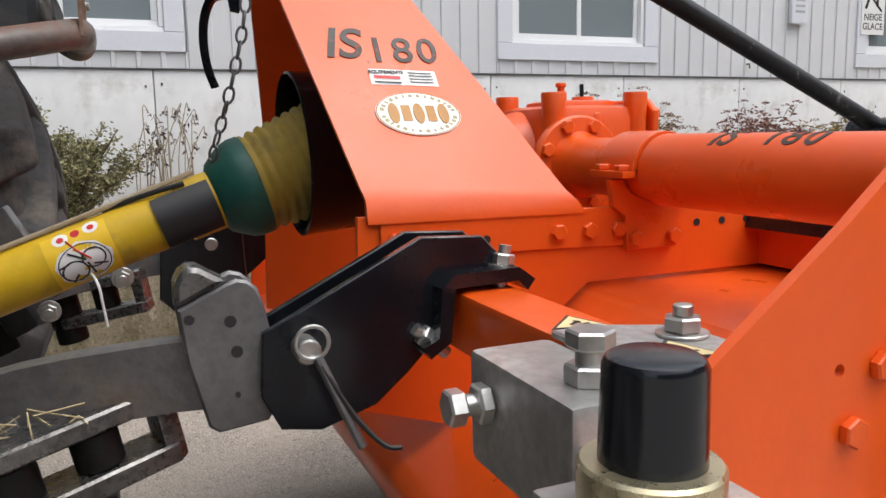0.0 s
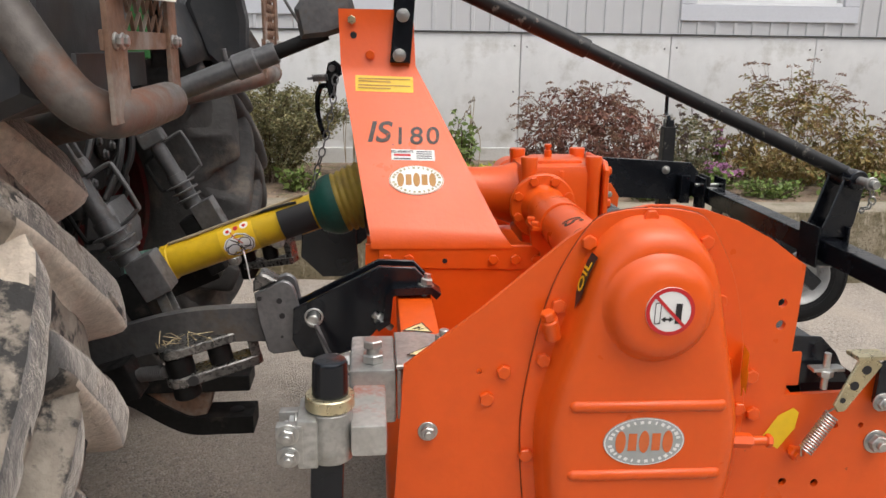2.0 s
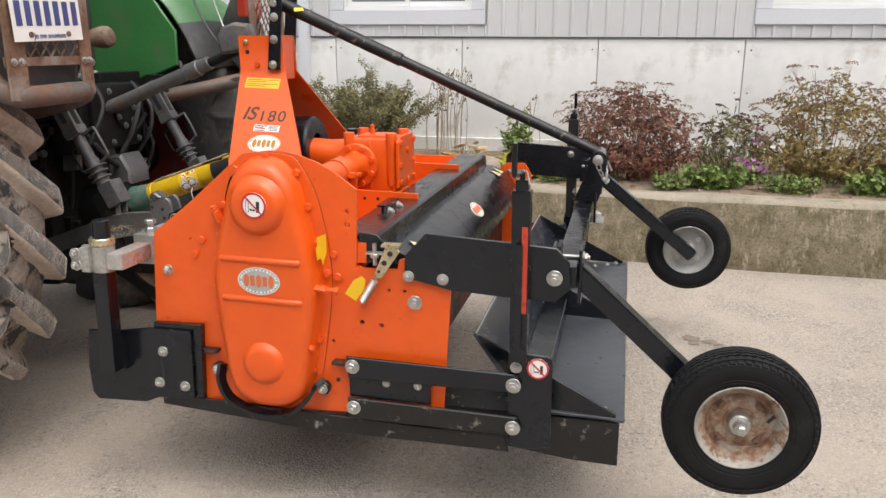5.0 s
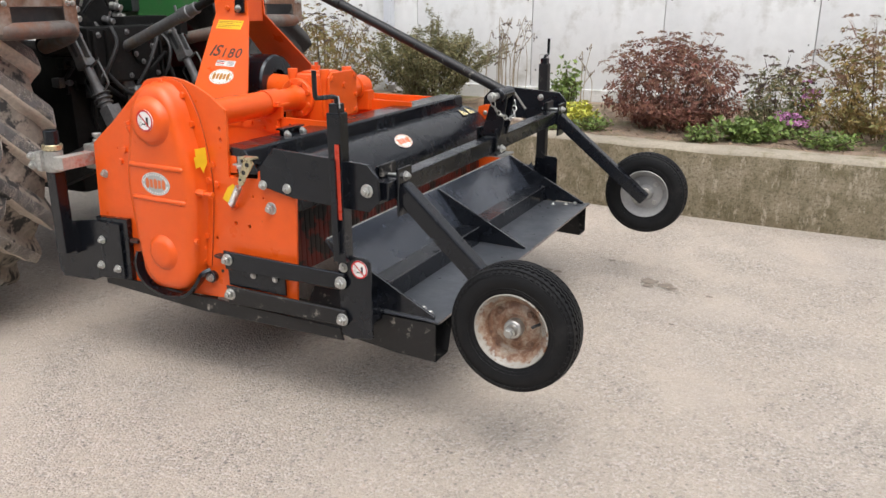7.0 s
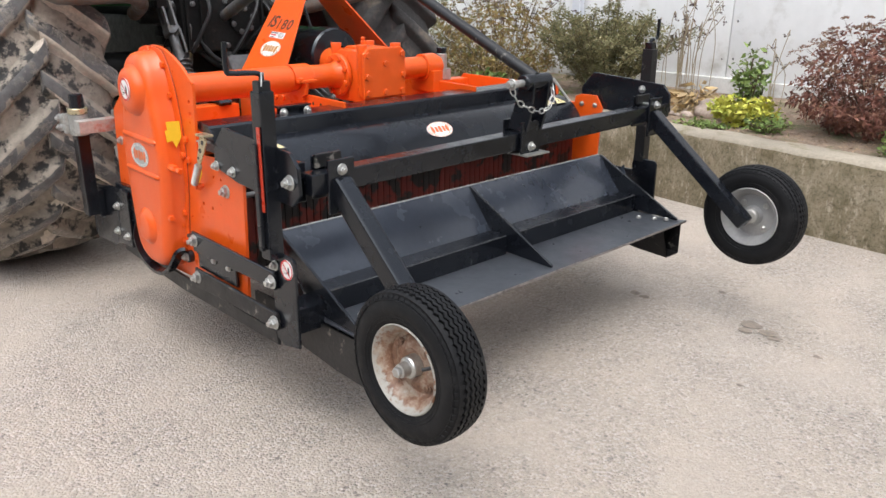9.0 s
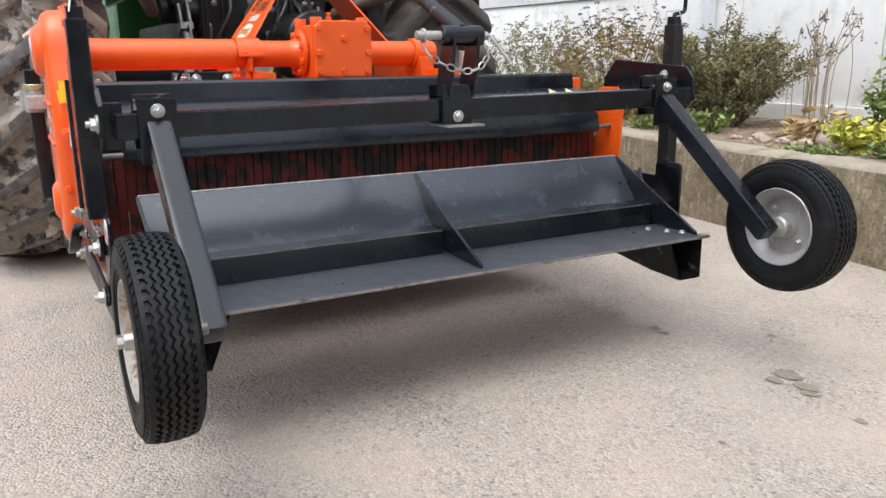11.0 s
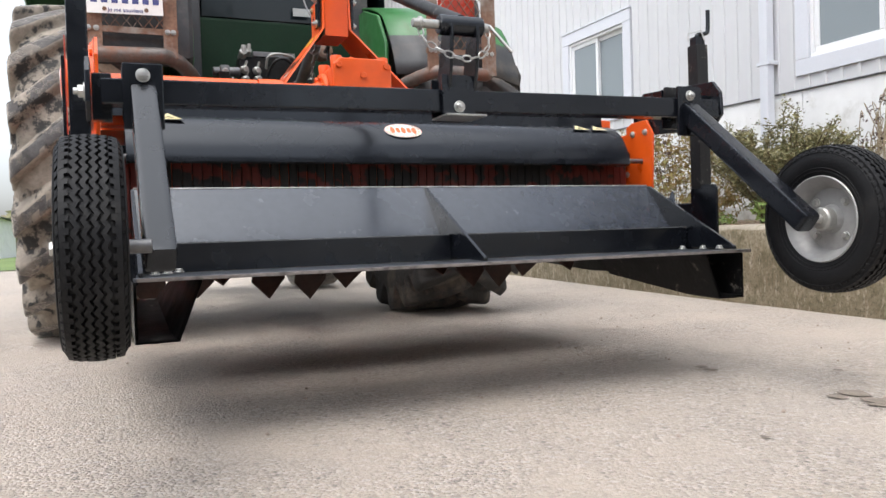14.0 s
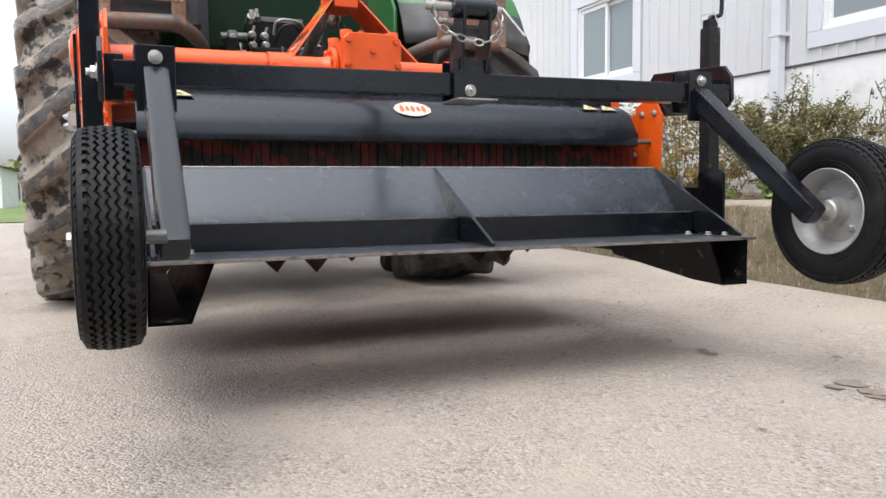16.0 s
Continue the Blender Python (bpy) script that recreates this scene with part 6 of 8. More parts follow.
def chain(path, r, wire, material, parent, name="chain"):
    pts = [Vector(p) for p in path]
    length = [0]
    for p, q in zip(pts, pts[1:]):
        length.append(length[-1] + (q - p).length)
    n = max(3, int(length[-1] / (r * 2.9)))
    bm = bm_new()
    for k in range(n):
        t = length[-1] * (k + 0.5) / n
        i = max(j for j in range(len(length) - 1) if length[j] <= t)
        p = pts[i].lerp(pts[i + 1], (t - length[i]) / max(1e-6, length[i + 1] - length[i]))
        d = (pts[i + 1] - pts[i]).normalized()
        s, u, _ = frame_of(d)
        w = s if k % 2 else u
        loop = [p + d * (math.cos(a) * r * 1.75) + w * (math.sin(a) * r) for a in [2 * math.pi * j / 10 for j in range(10)]]
        add_sweep(bm, loop, wire, 6, close=True)
    return part(name, bm, material, parent, "slack steel chain")


chain(smooth_curve([(1.622, -0.125, 1.038), (1.638, -0.11, 0.995), (1.652, -0.05, 0.962), (1.655, 0.0, 0.953), (1.652, 0.045, 0.965), (1.640, 0.075, 1.0), (1.625, 0.078, 1.045)], 6), 0.0085, 0.0024, ZINC, bc)


# small pneumatic wheels
def build_small_wheel(s, rim_mat, label):
    """Wheel with its axle along y; s is the side that looks outward."""
    w = part("support_wheel", add_cyl(bm_new(), (0, -s * 0.100, 0), (0, s * 0.05, 0), 0.0135, seg=18, bev=0.002), STEEL if s < 0 else ZINC, machine, label)
    R, half = 0.2045, 0.056
    prof = [(-0.040, 0.112), (-0.047, 0.122), (-half, 0.148), (-half - 0.001, 0.162), (-half + 0.003, 0.180), (-0.045, 0.192), (-0.040, 0.1945), (-0.02, 0.1955), (0.02, 0.1955), (0.040, 0.1945), (0.045, 0.192), (half - 0.003, 0.180), (half + 0.001, 0.162), (half, 0.148), (0.047, 0.122), (0.040, 0.112)]
    tyre = part("tyre", add_lathe(bm_new(), (0, 0, 0), (0, 1, 0), prof, 64), RUBBER, w, "black ribbed pneumatic tyre", sharp=50)
    bm = bm_new()
    n = 58
    step = 2 * math.pi / n

    def block(y0, y1, a0, a1, slant, rt0, rt1, low=0.199):
        """One rubber block: its two ends lie at y0 and y1 and it leans by slant round the wheel."""
        q = []
        for y, sh, rt in ((y0, 0.0, rt0), (y1, slant, rt1)):
            for a in (a0, a1):
                q.append([bm.verts.new((r * math.cos(a + sh), y, r * math.sin(a + sh))) for r in (low, rt)])
        (p0, p1), (p2, p3), (p4, p5), (p6, p7) = q
        for f in ((p1, p3, p7, p5), (p0, p1, p5, p4), (p2, p6, p7, p3), (p0, p2, p3, p1), (p4, p5, p7, p6)):
            bm.faces.new(f)

    def kinked(yc, half_w, a0, da0, da1, rt, amp):
        """Half a pitch of a zigzag rib, from one kink to the next."""
        q = []
        for a, dy in ((a0, da0), (a0 + step * 0.5, da1)):
            q.append([bm.verts.new((r * math.cos(a), yc + y + dy * amp, r * math.sin(a))) for y, r in ((-half_w, 0.191), (-half_w * 0.9, rt), (half_w * 0.9, rt), (half_w, 0.191))])
        p, w = q
        for k in range(3):
            bm.faces.new((p[k], p[k + 1], w[k + 1], w[k]))
        bm.faces.new(p)
        bm.faces.new(w[::-1])

    for i in range(n):
        a = i * step
        for c, hw, amp, ph in ((-0.0222, 0.0051, 0.0032, 1), (-0.0074, 0.0051, 0.0032, 1), (0.0074, 0.0051, 0.0032, 1), (0.0222, 0.0051, 0.0032, 1)):
            kinked(c, hw, a, -ph, ph, R - 0.0016 * (abs(c) > 0.02), amp)
            kinked(c, hw, a + step * 0.5, ph, -ph, R - 0.0016 * (abs(c) > 0.02), amp)
        for sd in (-1, 1):
            # shoulder rib with a saw-tooth inner edge
            block(sd * 0.0312, sd * 0.0460, a, a + step * 0.5, 0, R - 0.003, R - 0.0062, 0.189)
            block(sd * 0.0368, sd * 0.0460, a + step * 0.5, a + step * 0.999, 0, R - 0.0036, R - 0.0062, 0.189)
            block(sd * 0.0472, sd * 0.0515, a + step * 0.1, a + step * 0.72, sd * step * 0.15, R - 0.010, R - 0.017, 0.180)
    bmesh.ops.recalc_face_normals(bm, faces=bm.faces)
    part("tread", bm, RUBBER, tyre, sharp=20)
    for r, y in ((0.183, 0.0535), (0.140, 0.0538), (0.131, 0.0505)):
        for sd in (-1, 1):
            part("sidewall_ring", add_sweep(bm_new(), [(r * math.cos(a), sd * y, r * math.sin(a)) for a in [2 * math.pi * k / 56 for k in range(56)]], 0.0014, 5, close=True), RUBBER, tyre)
    o = s
    prof = [(o * 0.048, 0.120), (o * 0.051, 0.117), (o * 0.048, 0.112), (o * 0.036, 0.106), (o * 0.025, 0.092), (o * 0.006, 0.088), (o * 0.000, 0.078), (o * 0.010, 0.060), (o * 0.012, 0.045), (o * 0.004, 0.036), (o * 0.004, 0.0)]
    rim = part("rim", add_lathe(bm_new(), (0, 0, 0), (0, 1, 0), prof, 48), rim_mat, w, "pressed steel rim", sharp=45)
    prof = [(-o * 0.048, 0.120), (-o * 0.051, 0.117), (-o * 0.048, 0.112), (-o * 0.040, 0.105), (-o * 0.028, 0.096), (-o * 0.016, 0.090), (-o * 0.004, 0.086), (-o * 0.004, 0.040), (-o * 0.020, 0.034), (-o * 0.022, 0.0)]
    part("rim_back", add_lathe(bm_new(), (0, 0, 0), (0, 1, 0), prof, 48), rim_mat, rim, sharp=45)
    for k in range(4):
        a = math.radians(45 + 90 * k)
        bolt(BOLT_T if rim_mat is RIM_GREY else BOLT_R, (0.068 * math.cos(a), o * 0.006, 0.068 * math.sin(a)), (0, o, 0), rim)
        bolt(BOLT_T if rim_mat is RIM_GREY else BOLT_R, (0.066 * math.cos(a), -o * 0.005, 0.066 * math.sin(a)), (0, -o, 0), rim)
    bm = add_lathe(bm_new(), (0, 0, 0), (0, o, 0), [(0.0, 0.030), (0.030, 0.029), (0.034, 0.026), (0.036, 0.020), (0.058, 0.018), (0.060, 0.012), (0.060, 0.0)], 28)
    add_lathe(bm, (0, 0, 0), (0, -o, 0), [(0.0, 0.034), (0.045, 0.032), (0.050, 0.028), (0.052, 0.014)], 28)
    part("hub", bm, GALV if rim_mat is RIM_GREY else ZINC, w)
    part("axle_nut", add_cyl(bm_new(), (0, o * 0.058, 0), (0, o * 0.072, 0), 0.014, seg=6, bev=0.002), ZINC, w)
    bm = add_cyl(bm_new(), (0.086, o * 0.020, 0.03), (0.066, o * 0.045, 0.024), 0.0048, seg=10, bev=0.001)
    part("valve", bm, INK, rim)
    return w


for s, rim_mat, label, at in ((-1, RIM_WHITE, "small pneumatic support wheel with a rusty white rim", (2.060, -0.952, 0.467)), (1, RIM_GREY, "small pneumatic support wheel with a clean grey rim", (2.044, 0.918, 0.479))):
    w = build_small_wheel(s, rim_mat, label)
    w.matrix_basis = Matrix.Translation(at)

# hitch brackets on the toolbar
HB = [(0.085, 0.790), (0.090, 0.860), (0.115, 0.872), (0.275, 0.952), (0.352, 0.948), (0.392, 0.905), (0.385, 0.885), (0.300, 0.887), (0.296, 0.835), (0.255, 0.795), (0.215, 0.762), (0.150, 0.742), (0.105, 0.750)]
for s in (-1, 1):
    hb = None
    for y in (s * 0.452, s * 0.508):
        b = part("hitch_plate", add_prism(bm_new(), HB, "y", y - 0.006, y + 0.006, 0.0015), BLACK, machine, "black hitch plate clamped on the toolbar")
        hb = hb or b
    yo = s * 0.516
    bm = add_sweep(bm_new(), [(0.268, yo, 0.822), (0.290, yo, 0.835), (0.296, yo, 0.893), (0.305, yo, 0.902), (0.385, yo, 0.904), (0.402, yo, 0.890)], 0, 4, flat=(0.055, 0.016))
    part("clamp_strap", bm, BLACK, hb, "bent black clamp strap")
    for x, z, d in ((0.278, 0.833, (-0.75, 0, 0.65)), (0.376, 0.914, (0.15, 0, 1))):
        bm = bm_new()
        dv = Vector(d).normalized()
        p = Vector((x, s * 0.520, z))
        add_cyl(bm, p - dv * 0.03, p + dv * 0.022, 0.0075, seg=12)
        add_cyl(bm, p - dv * 0.002, p + dv * 0.012, 0.0135, seg=6, bev=0.002)
        add_cyl(bm, p - dv * 0.005, p - dv * 0.002, 0.018, seg=18)
        part("stud", bm, ZINC, hb, "zinc stud with a nut")
    bm = add_cyl(bm_new(), (0.133, s * 0.40, 0.842), (0.133, s * 0.545, 0.842), 0.014, seg=18, bev=0.002)
    pin = part("hitch_pin", bm, ZINC, hb, "hitch pin with a linch pin")
    ring = [(0.136 + 0.018 * math.cos(a), s * 0.548, 0.853 + 0.018 * math.sin(a)) for a in [2 * math.pi * k / 18 for k in range(18)]]
    part("linch_ring", add_sweep(bm_new(), ring, 0.0024, 6, close=True), ZINC, pin)
    part("linch_shank", add_cyl(bm_new(), (0.140, s * 0.552, 0.838), (0.180, s * 0.572, 0.738), 0.0056, seg=10, bev=0.001), STEEL, pin)
    part("pin_cord", add_sweep(bm_new(), smooth_curve([(0.142, s * 0.556, 0.830), (0.172, s * 0.57, 0.775), (0.20, s * 0.585, 0.742), (0.218, s * 0.59, 0.738)], 4), 0.0032, 6), HOSE, pin)

# latch hook and chain hanging from the mast
lk = part("mast_hook", add_sweep(bm_new(), smooth_curve([(0.148, 0.04, 1.305), (0.128, 0.06, 1.302), (0.116, 0.08, 1.275), (0.113, 0.10, 1.235), (0.119, 0.11, 1.19), (0.130, 0.115, 1.158)], 4), 0, 4, flat=(0.008, 0.014)), BLACK, machine, "curved black hook on the mast")
part("hook_plate", add_prism(bm_new(), [(0.150, 1.275), (0.142, 1.330), (0.150, 1.365), (0.168, 1.372), (0.184, 1.360), (0.186, 1.335), (0.172, 1.325), (0.170, 1.290), (0.164, 1.272)], "y", 0.012, 0.022, 0.002), BLACK, lk)
part("hook_pivot", add_cyl(bm_new(), (0.160, -0.008, 1.352), (0.160, 0.036, 1.352), 0.009, seg=14, bev=0.001), STEEL, lk)
a, b = Vector((0.108, 0.017, 1.325)), Vector((0.150, 0.017, 1.328))
pts = [a + (b - a) * (k / 56) + Vector((0, math.cos(k * 0.9), math.sin(k * 0.9))) * 0.0085 for k in range(57)]
part("hook_spring", add_sweep(bm_new(), pts, 0.0022, 5), STEEL, lk)
part("spring_rod", add_cyl(bm_new(), (0.094, 0.017, 1.324), (0.150, 0.017, 1.328), 0.0035, seg=10), STEEL, lk)
chain(smooth_curve([(0.172, -0.045, 1.335), (0.160, -0.055, 1.25), (0.135, -0.05, 1.15), (0.110, -0.04, 1.07), (0.100, -0.03, 1.035)], 5), 0.0078, 0.0022, STEEL, lk)

# ---- drive shaft between tractor and implement ----
shaft = thing("drive_shaft", (-0.1, 0, 0.88), "yellow plastic-guarded drive shaft with bellows", "drive shaft")
SA, SD = Vector((-0.365, 0, 0.806)), Vector((0.94, 0, 0.325)).normalized()


def sp(d, r=0.0, a=0.0):
    s, u, _ = frame_of(SD)
    return SA + SD * d + (s * math.cos(a) + u * math.sin(a)) * r


tube = part("guard_tube", add_cyl(bm_new(), sp(0.066), sp(0.505), 0.046, seg=36, bev=0.003), YELLOW, shaft, "yellow plastic guard tube")
part("tube_end", add_cyl(bm_new(), sp(0.44), sp(0.515), 0.050, seg=36, bev=0.003), YELLOW, tube)
part("tube_collar", add_cyl(bm_new(), sp(0.062), sp(0.084), 0.0495, seg=36, bev=0.003), YELLOW, tube)
part("guard_socket", add_lathe(bm_new(), sp(0.0), SD, [(-0.075, 0.064), (-0.020, 0.060), (0.030, 0.053), (0.066, 0.047)], 36), TEAL_DUSTY, shaft, "dusty green plastic socket")
cup = add_lathe(bm_new(), sp(0.497), SD, [(0.0, 0.048), (0.006, 0.060), (0.035, 0.080), (0.052, 0.085), (0.070, 0.085), (0.074, 0.080)], 40)
part("guard_cup", cup, TEAL, shaft, "dark green plastic cup")
prof = []
for k in range(8):
    d, r = 0.066 + k * 0.0175, 0.083 + 0.0022 * k
    prof += [(d, r - 0.006), (d + 0.005, r), (d + 0.0095, r + 0.001), (d + 0.0145, r - 0.004)]
part("bellows", add_lathe(bm_new(), sp(0.497), SD, prof, 44), BELLOWS, shaft, "dusty yellow ribbed bellows", sharp=60)


def on_tube(d, arc, r):
    """A point on the guard tube: arc is the length round it, up from the outer side."""
    v = Vector((0, -1, 0)) * math.cos(arc / 0.047) + Vector((-SD.z, 0, SD.x)) * math.sin(arc / 0.047)
    return SA + SD * d + v * r


def wrapped_band(d0, d1, a0, a1, r, n=14):
    bm = bm_new()
    rows = [[bm.verts.new(on_tube(d, a0 + (a1 - a0) * k / n, r)) for d in (d0, d1)] for k in range(n + 1)]
    for p, q in zip(rows, rows[1:]):
        bm.faces.new((p[0], p[1], q[1], q[0]))
    bmesh.ops.recalc_face_normals(bm, faces=bm.faces)
    return bm


def wrapped_disc(d, arc, rd, ra, r, inner=0.0, ragged=0.0, bm=None, n=28):
    """A round sticker that follows the tube; inner above 0 leaves a ring."""
    bm = bm or bm_new()
    steps = [inner, (inner + 1) / 2, 1.0]
    rows = []
    for f in steps:
        row = []
        for k in range(n):
            a = 2 * math.pi * k / n
            wob = 1 + ragged * (0.6 * math.sin(a * 9) + 0.4 * math.sin(a * 5 + 1)) * (f == 1.0)
            row.append(bm.verts.new(on_tube(d + rd * max(f, 0.02) * wob * math.cos(a), arc + ra * max(f, 0.02) * wob * math.sin(a), r)))
        rows.append(row)
    for p, q in zip(rows, rows[1:]):
        for k in range(n):
            bm.faces.new((p[k], q[k], q[(k + 1) % n], p[(k + 1) % n]))
    bmesh.ops.recalc_face_normals(bm, faces=bm.faces)
    return bm


part("black_band", wrapped_band(0.400, 0.494, -0.046, 0.042, 0.0508), INK, tube, "black plastic band", sharp=60)
part("yellow_label", wrapped_band(0.231, 0.328, -0.052, 0.048, 0.0472), LABEL_YELLOW, tube, "yellow label wrapped round the tube", sharp=60)
part("white_label", wrapped_disc(0.279, -0.012, 0.042, 0.034, 0.0477, 0.0, 0.07), WHITE, tube, "ragged round white sticker", sharp=60)
bm = wrapped_disc(0.262, -0.020, 0.020, 0.018, 0.0482, 0.86)
wrapped_disc(0.294, -0.008, 0.018, 0.016, 0.0482, 0.86, bm=bm)
wrapped_disc(0.279, -0.012, 0.039, 0.031, 0.0481, 0.95, bm=bm)
for d, a, l, turn in ((0.272, 0.002, 0.014, 50), (0.285, -0.022, 0.012, 10), (0.300, -0.020, 0.010, 70), (0.258, -0.032, 0.009, 140), (0.250, -0.006, 0.008, 100)):
    v = (on_tube(d, a, 0.048) - on_tube(d, a, 0.0)).normalized()
    add_box(bm, (-l, -0.0014, 0), (l, 0.0014, 0.0006), 0, facing(on_tube(d, a, 0.0479), v, SD) @ pose(0, 0, 0, 0, 0, turn))
part("label_mark", bm, INK, tube, "black line drawing")
for d, a in ((0.259, 0.036), (0.306, 0.040)):
    st_ = part("round_sticker", wrapped_disc(d, a, 0.012, 0.011, 0.0477), WHITE, tube, "small white sticker with a red mark", sharp=60)
    part("red_mark", wrapped_disc(d, a - 0.001, 0.0055, 0.005, 0.0481, n=12), RED, st_)
part("round_sticker", wrapped_disc(0.282, 0.038, 0.007, 0.007, 0.0477, n=16), RED, tube, "small red sticker", sharp=60)
bm = add_sweep(bm_new(), [on_tube(0.266, 0.030, 0.0484), on_tube(0.276, 0.010, 0.0486), on_tube(0.290, -0.008, 0.0486)], 0.0013, 5)
part("red_line", bm, RED, tube)
part("loose_cord", add_sweep(bm_new(), smooth_curve([sp(0.09, 0.050, 1.5), sp(0.15, 0.052, 1.35), sp(0.25, 0.051, 1.5), sp(0.36, 0.054, 1.4), sp(0.48, 0.056, 1.5)], 5), 0.0045, 7), ROPE, shaft, "dirty cord tied along the tube")
part("dark_cord", add_sweep(bm_new(), smooth_curve([sp(0.33, 0.050, 1.5), sp(0.40, 0.053, 1.2), sp(0.46, 0.054, 1.0)], 5), 0.0042, 7), HOSE, shaft)
part("tie", add_sweep(bm_new(), smooth_curve([sp(0.262, 0.049, 3.14) + Vector((0, -0.0, 0)), Vector((-0.085, -0.052, 0.86)), Vector((-0.078, -0.055, 0.82)), Vector((-0.074, -0.052, 0.785))], 4), 0.0022, 6), WHITE, shaft)

# ---- the tractor ----
tractor = thing("tractor", (-1.3, 0, 0), "muddy green tractor with dark rear linkage", "tractor")
WX, WR = -1.05, 0.868
LUG_TURN = 0.284


def build_rear_wheel(s):
    yc = s * 1.0
    half = 0.30
    w = part("rear_wheel", add_cyl(bm_new(), (WX, yc - 0.1, WR), (WX, yc + 0.1, WR), 0.14, seg=28, bev=0.01), STEEL_DARK, tractor, "large muddy rear wheel")
    rt = WR - 0.047
    prof = [(-0.22, 0.49), (-0.27, 0.53), (-half, 0.62), (-half - 0.005, 0.70), (-half + 0.016, 0.752), (-0.262, rt - 0.028), (-0.15, rt - 0.006), (0, rt), (0.15, rt - 0.006), (0.262, rt - 0.028), (half - 0.016, 0.752), (half + 0.005, 0.70), (half, 0.62), (0.27, 0.53), (0.22, 0.49)]
    prof = [(p.x, p.z) for p in smooth_curve([(a, 0, b) for a, b in prof], 3)]
    bm = add_lathe(bm_new(), (WX, yc, WR), (0, 1, 0), prof, 200)
    for v in bm.verts:
        d = Vector((v.co.x - WX, 0, v.co.z - WR))
        if d.length > 0.60:
            lump = noise.noise(v.co * 5.0) * 0.006 + noise.noise(v.co * 17.0) * 0.007 + noise.noise(v.co * 45.0) * 0.003
            v.co += d.normalized() * lump
    tyre = part("tyre", bm, MUD if s < 0 else DARK_TYRE, w, "mud-caked tractor tyre carcass", sharp=70)
    lug = bm_new()
    count = 21
    across = ((-1.75, -0.10), (-1.30, 0.10), (-1.08, 0.34), (-0.93, 0.66), (-0.78, 0.88), (-0.60, 0.985), (-0.30, 1.0), (0.0, 1.01), (0.30, 1.0), (0.60, 0.985), (0.78, 0.88), (0.93, 0.66), (1.08, 0.34), (1.30, 0.10), (1.75, -0.10))
    flat = (5, 6, 7, 8)
    for side in (-1, 1):
        for k in range(count):
            base = (k + (0.5 if side > 0 else 0)) * 2 * math.pi / count + LUG_TURN
            rows = []
            steps = 20
            # the last rows round the lug over on to the sidewall
            line = [(i / steps, 0.0, 0.0) for i in range(steps + 1)] + [(1.0, 0.008, 0.012), (1.0, 0.013, 0.034), (1.0, 0.013, 0.070), (1.0, 0.006, 0.115)]
            for f, out, drop in line:
                y = side * (-0.025 + f * (half + 0.020) + out)
                a = base - 0.30 * f ** 0.85 - 0.05 * f * f
                top = WR - 0.012 * f * f - drop
                low = rt - 0.006 - 0.075 * f ** 4 - drop * 0.7
                wid = 0.050 + 0.016 * f
                ring = []
                for da, hgt in across:
                    r = low + (top - low) * hgt if f > 0.02 else low + (top - low) * min(hgt, 0.8)
                    ang = a + da * wid / WR
                    ring.append(lug.verts.new((WX + r * math.cos(ang), yc + y, WR + r * math.sin(ang))))
                rows.append(ring)
            for p, q in zip(rows, rows[1:]):
                for j in range(len(across) - 1):
                    f_ = lug.faces.new((p[j], q[j], q[j + 1], p[j + 1]))
                    f_.material_index = 0 if j in flat else 2
            lug.faces.new(rows[0])
            lug.faces.new(rows[-1][::-1]).material_index = 2
    for v in lug.verts:
        c = v.co
        v.co = c + Vector((noise.noise(c * 9.0), noise.noise(c * 9.0 + Vector((7, 0, 0))), noise.noise(c * 9.0 + Vector((0, 7, 0))))) * 0.0055 + Vector((noise.noise(c * 33.0), noise.noise(c * 33.0 + Vector((5, 0, 0))), noise.noise(c * 33.0 + Vector((0, 5, 0))))) * 0.0018
    bmesh.ops.recalc_face_normals(lug, faces=lug.faces)
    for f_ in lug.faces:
        # flanks facing -y on the half towards the tractor take the palest mud colour
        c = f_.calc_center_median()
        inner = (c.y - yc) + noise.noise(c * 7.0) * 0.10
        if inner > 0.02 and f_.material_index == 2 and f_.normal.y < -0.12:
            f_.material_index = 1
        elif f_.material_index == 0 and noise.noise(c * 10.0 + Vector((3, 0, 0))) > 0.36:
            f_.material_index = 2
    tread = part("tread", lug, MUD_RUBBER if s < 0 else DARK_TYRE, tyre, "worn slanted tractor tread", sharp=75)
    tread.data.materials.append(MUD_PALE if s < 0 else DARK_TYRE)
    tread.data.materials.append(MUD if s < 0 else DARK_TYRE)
    prof = [(-0.225, 0.495), (-0.215, 0.475), (-0.10, 0.455), (-0.06, 0.44), (-0.03, 0.30), (0.0, 0.2), (0.0, 0.1)]
    bm = add_lathe(bm_new(), (WX, yc, WR), (0, s, 0), prof, 56)
    prof = [(0.225, 0.495), (0.215, 0.475), (0.14, 0.455), (0.05, 0.44), (0.03, 0.30), (0.03, 0.1)]
    add_lathe(bm, (WX, yc, WR), (0, s, 0), prof, 56)
    part("rim", bm, RIM_RED, w, "dark red wheel rim", sharp=45)
    return w


for s in (-1, 1):
    build_rear_wheel(s)

bm = add_box(bm_new(), (-2.3, -0.27, 0.45), (-0.62, 0.27, 1.20), 0.05)
hs = part("transmission_housing", bm, STEEL_DARK, tractor, "dark oily transmission housing")
part("axle_housing", add_cyl(bm_new(), (WX, -0.92, WR), (WX, 0.92, WR), 0.13, seg=28, bev=0.01), STEEL_DARK, hs)
bm = add_cyl(bm_new(), (-0.62, 0, 0.76), (-0.40, 0, 0.80), 0.10, r2=0.085, seg=28)
part("shaft_shield", bm, STEEL_DARK, hs)
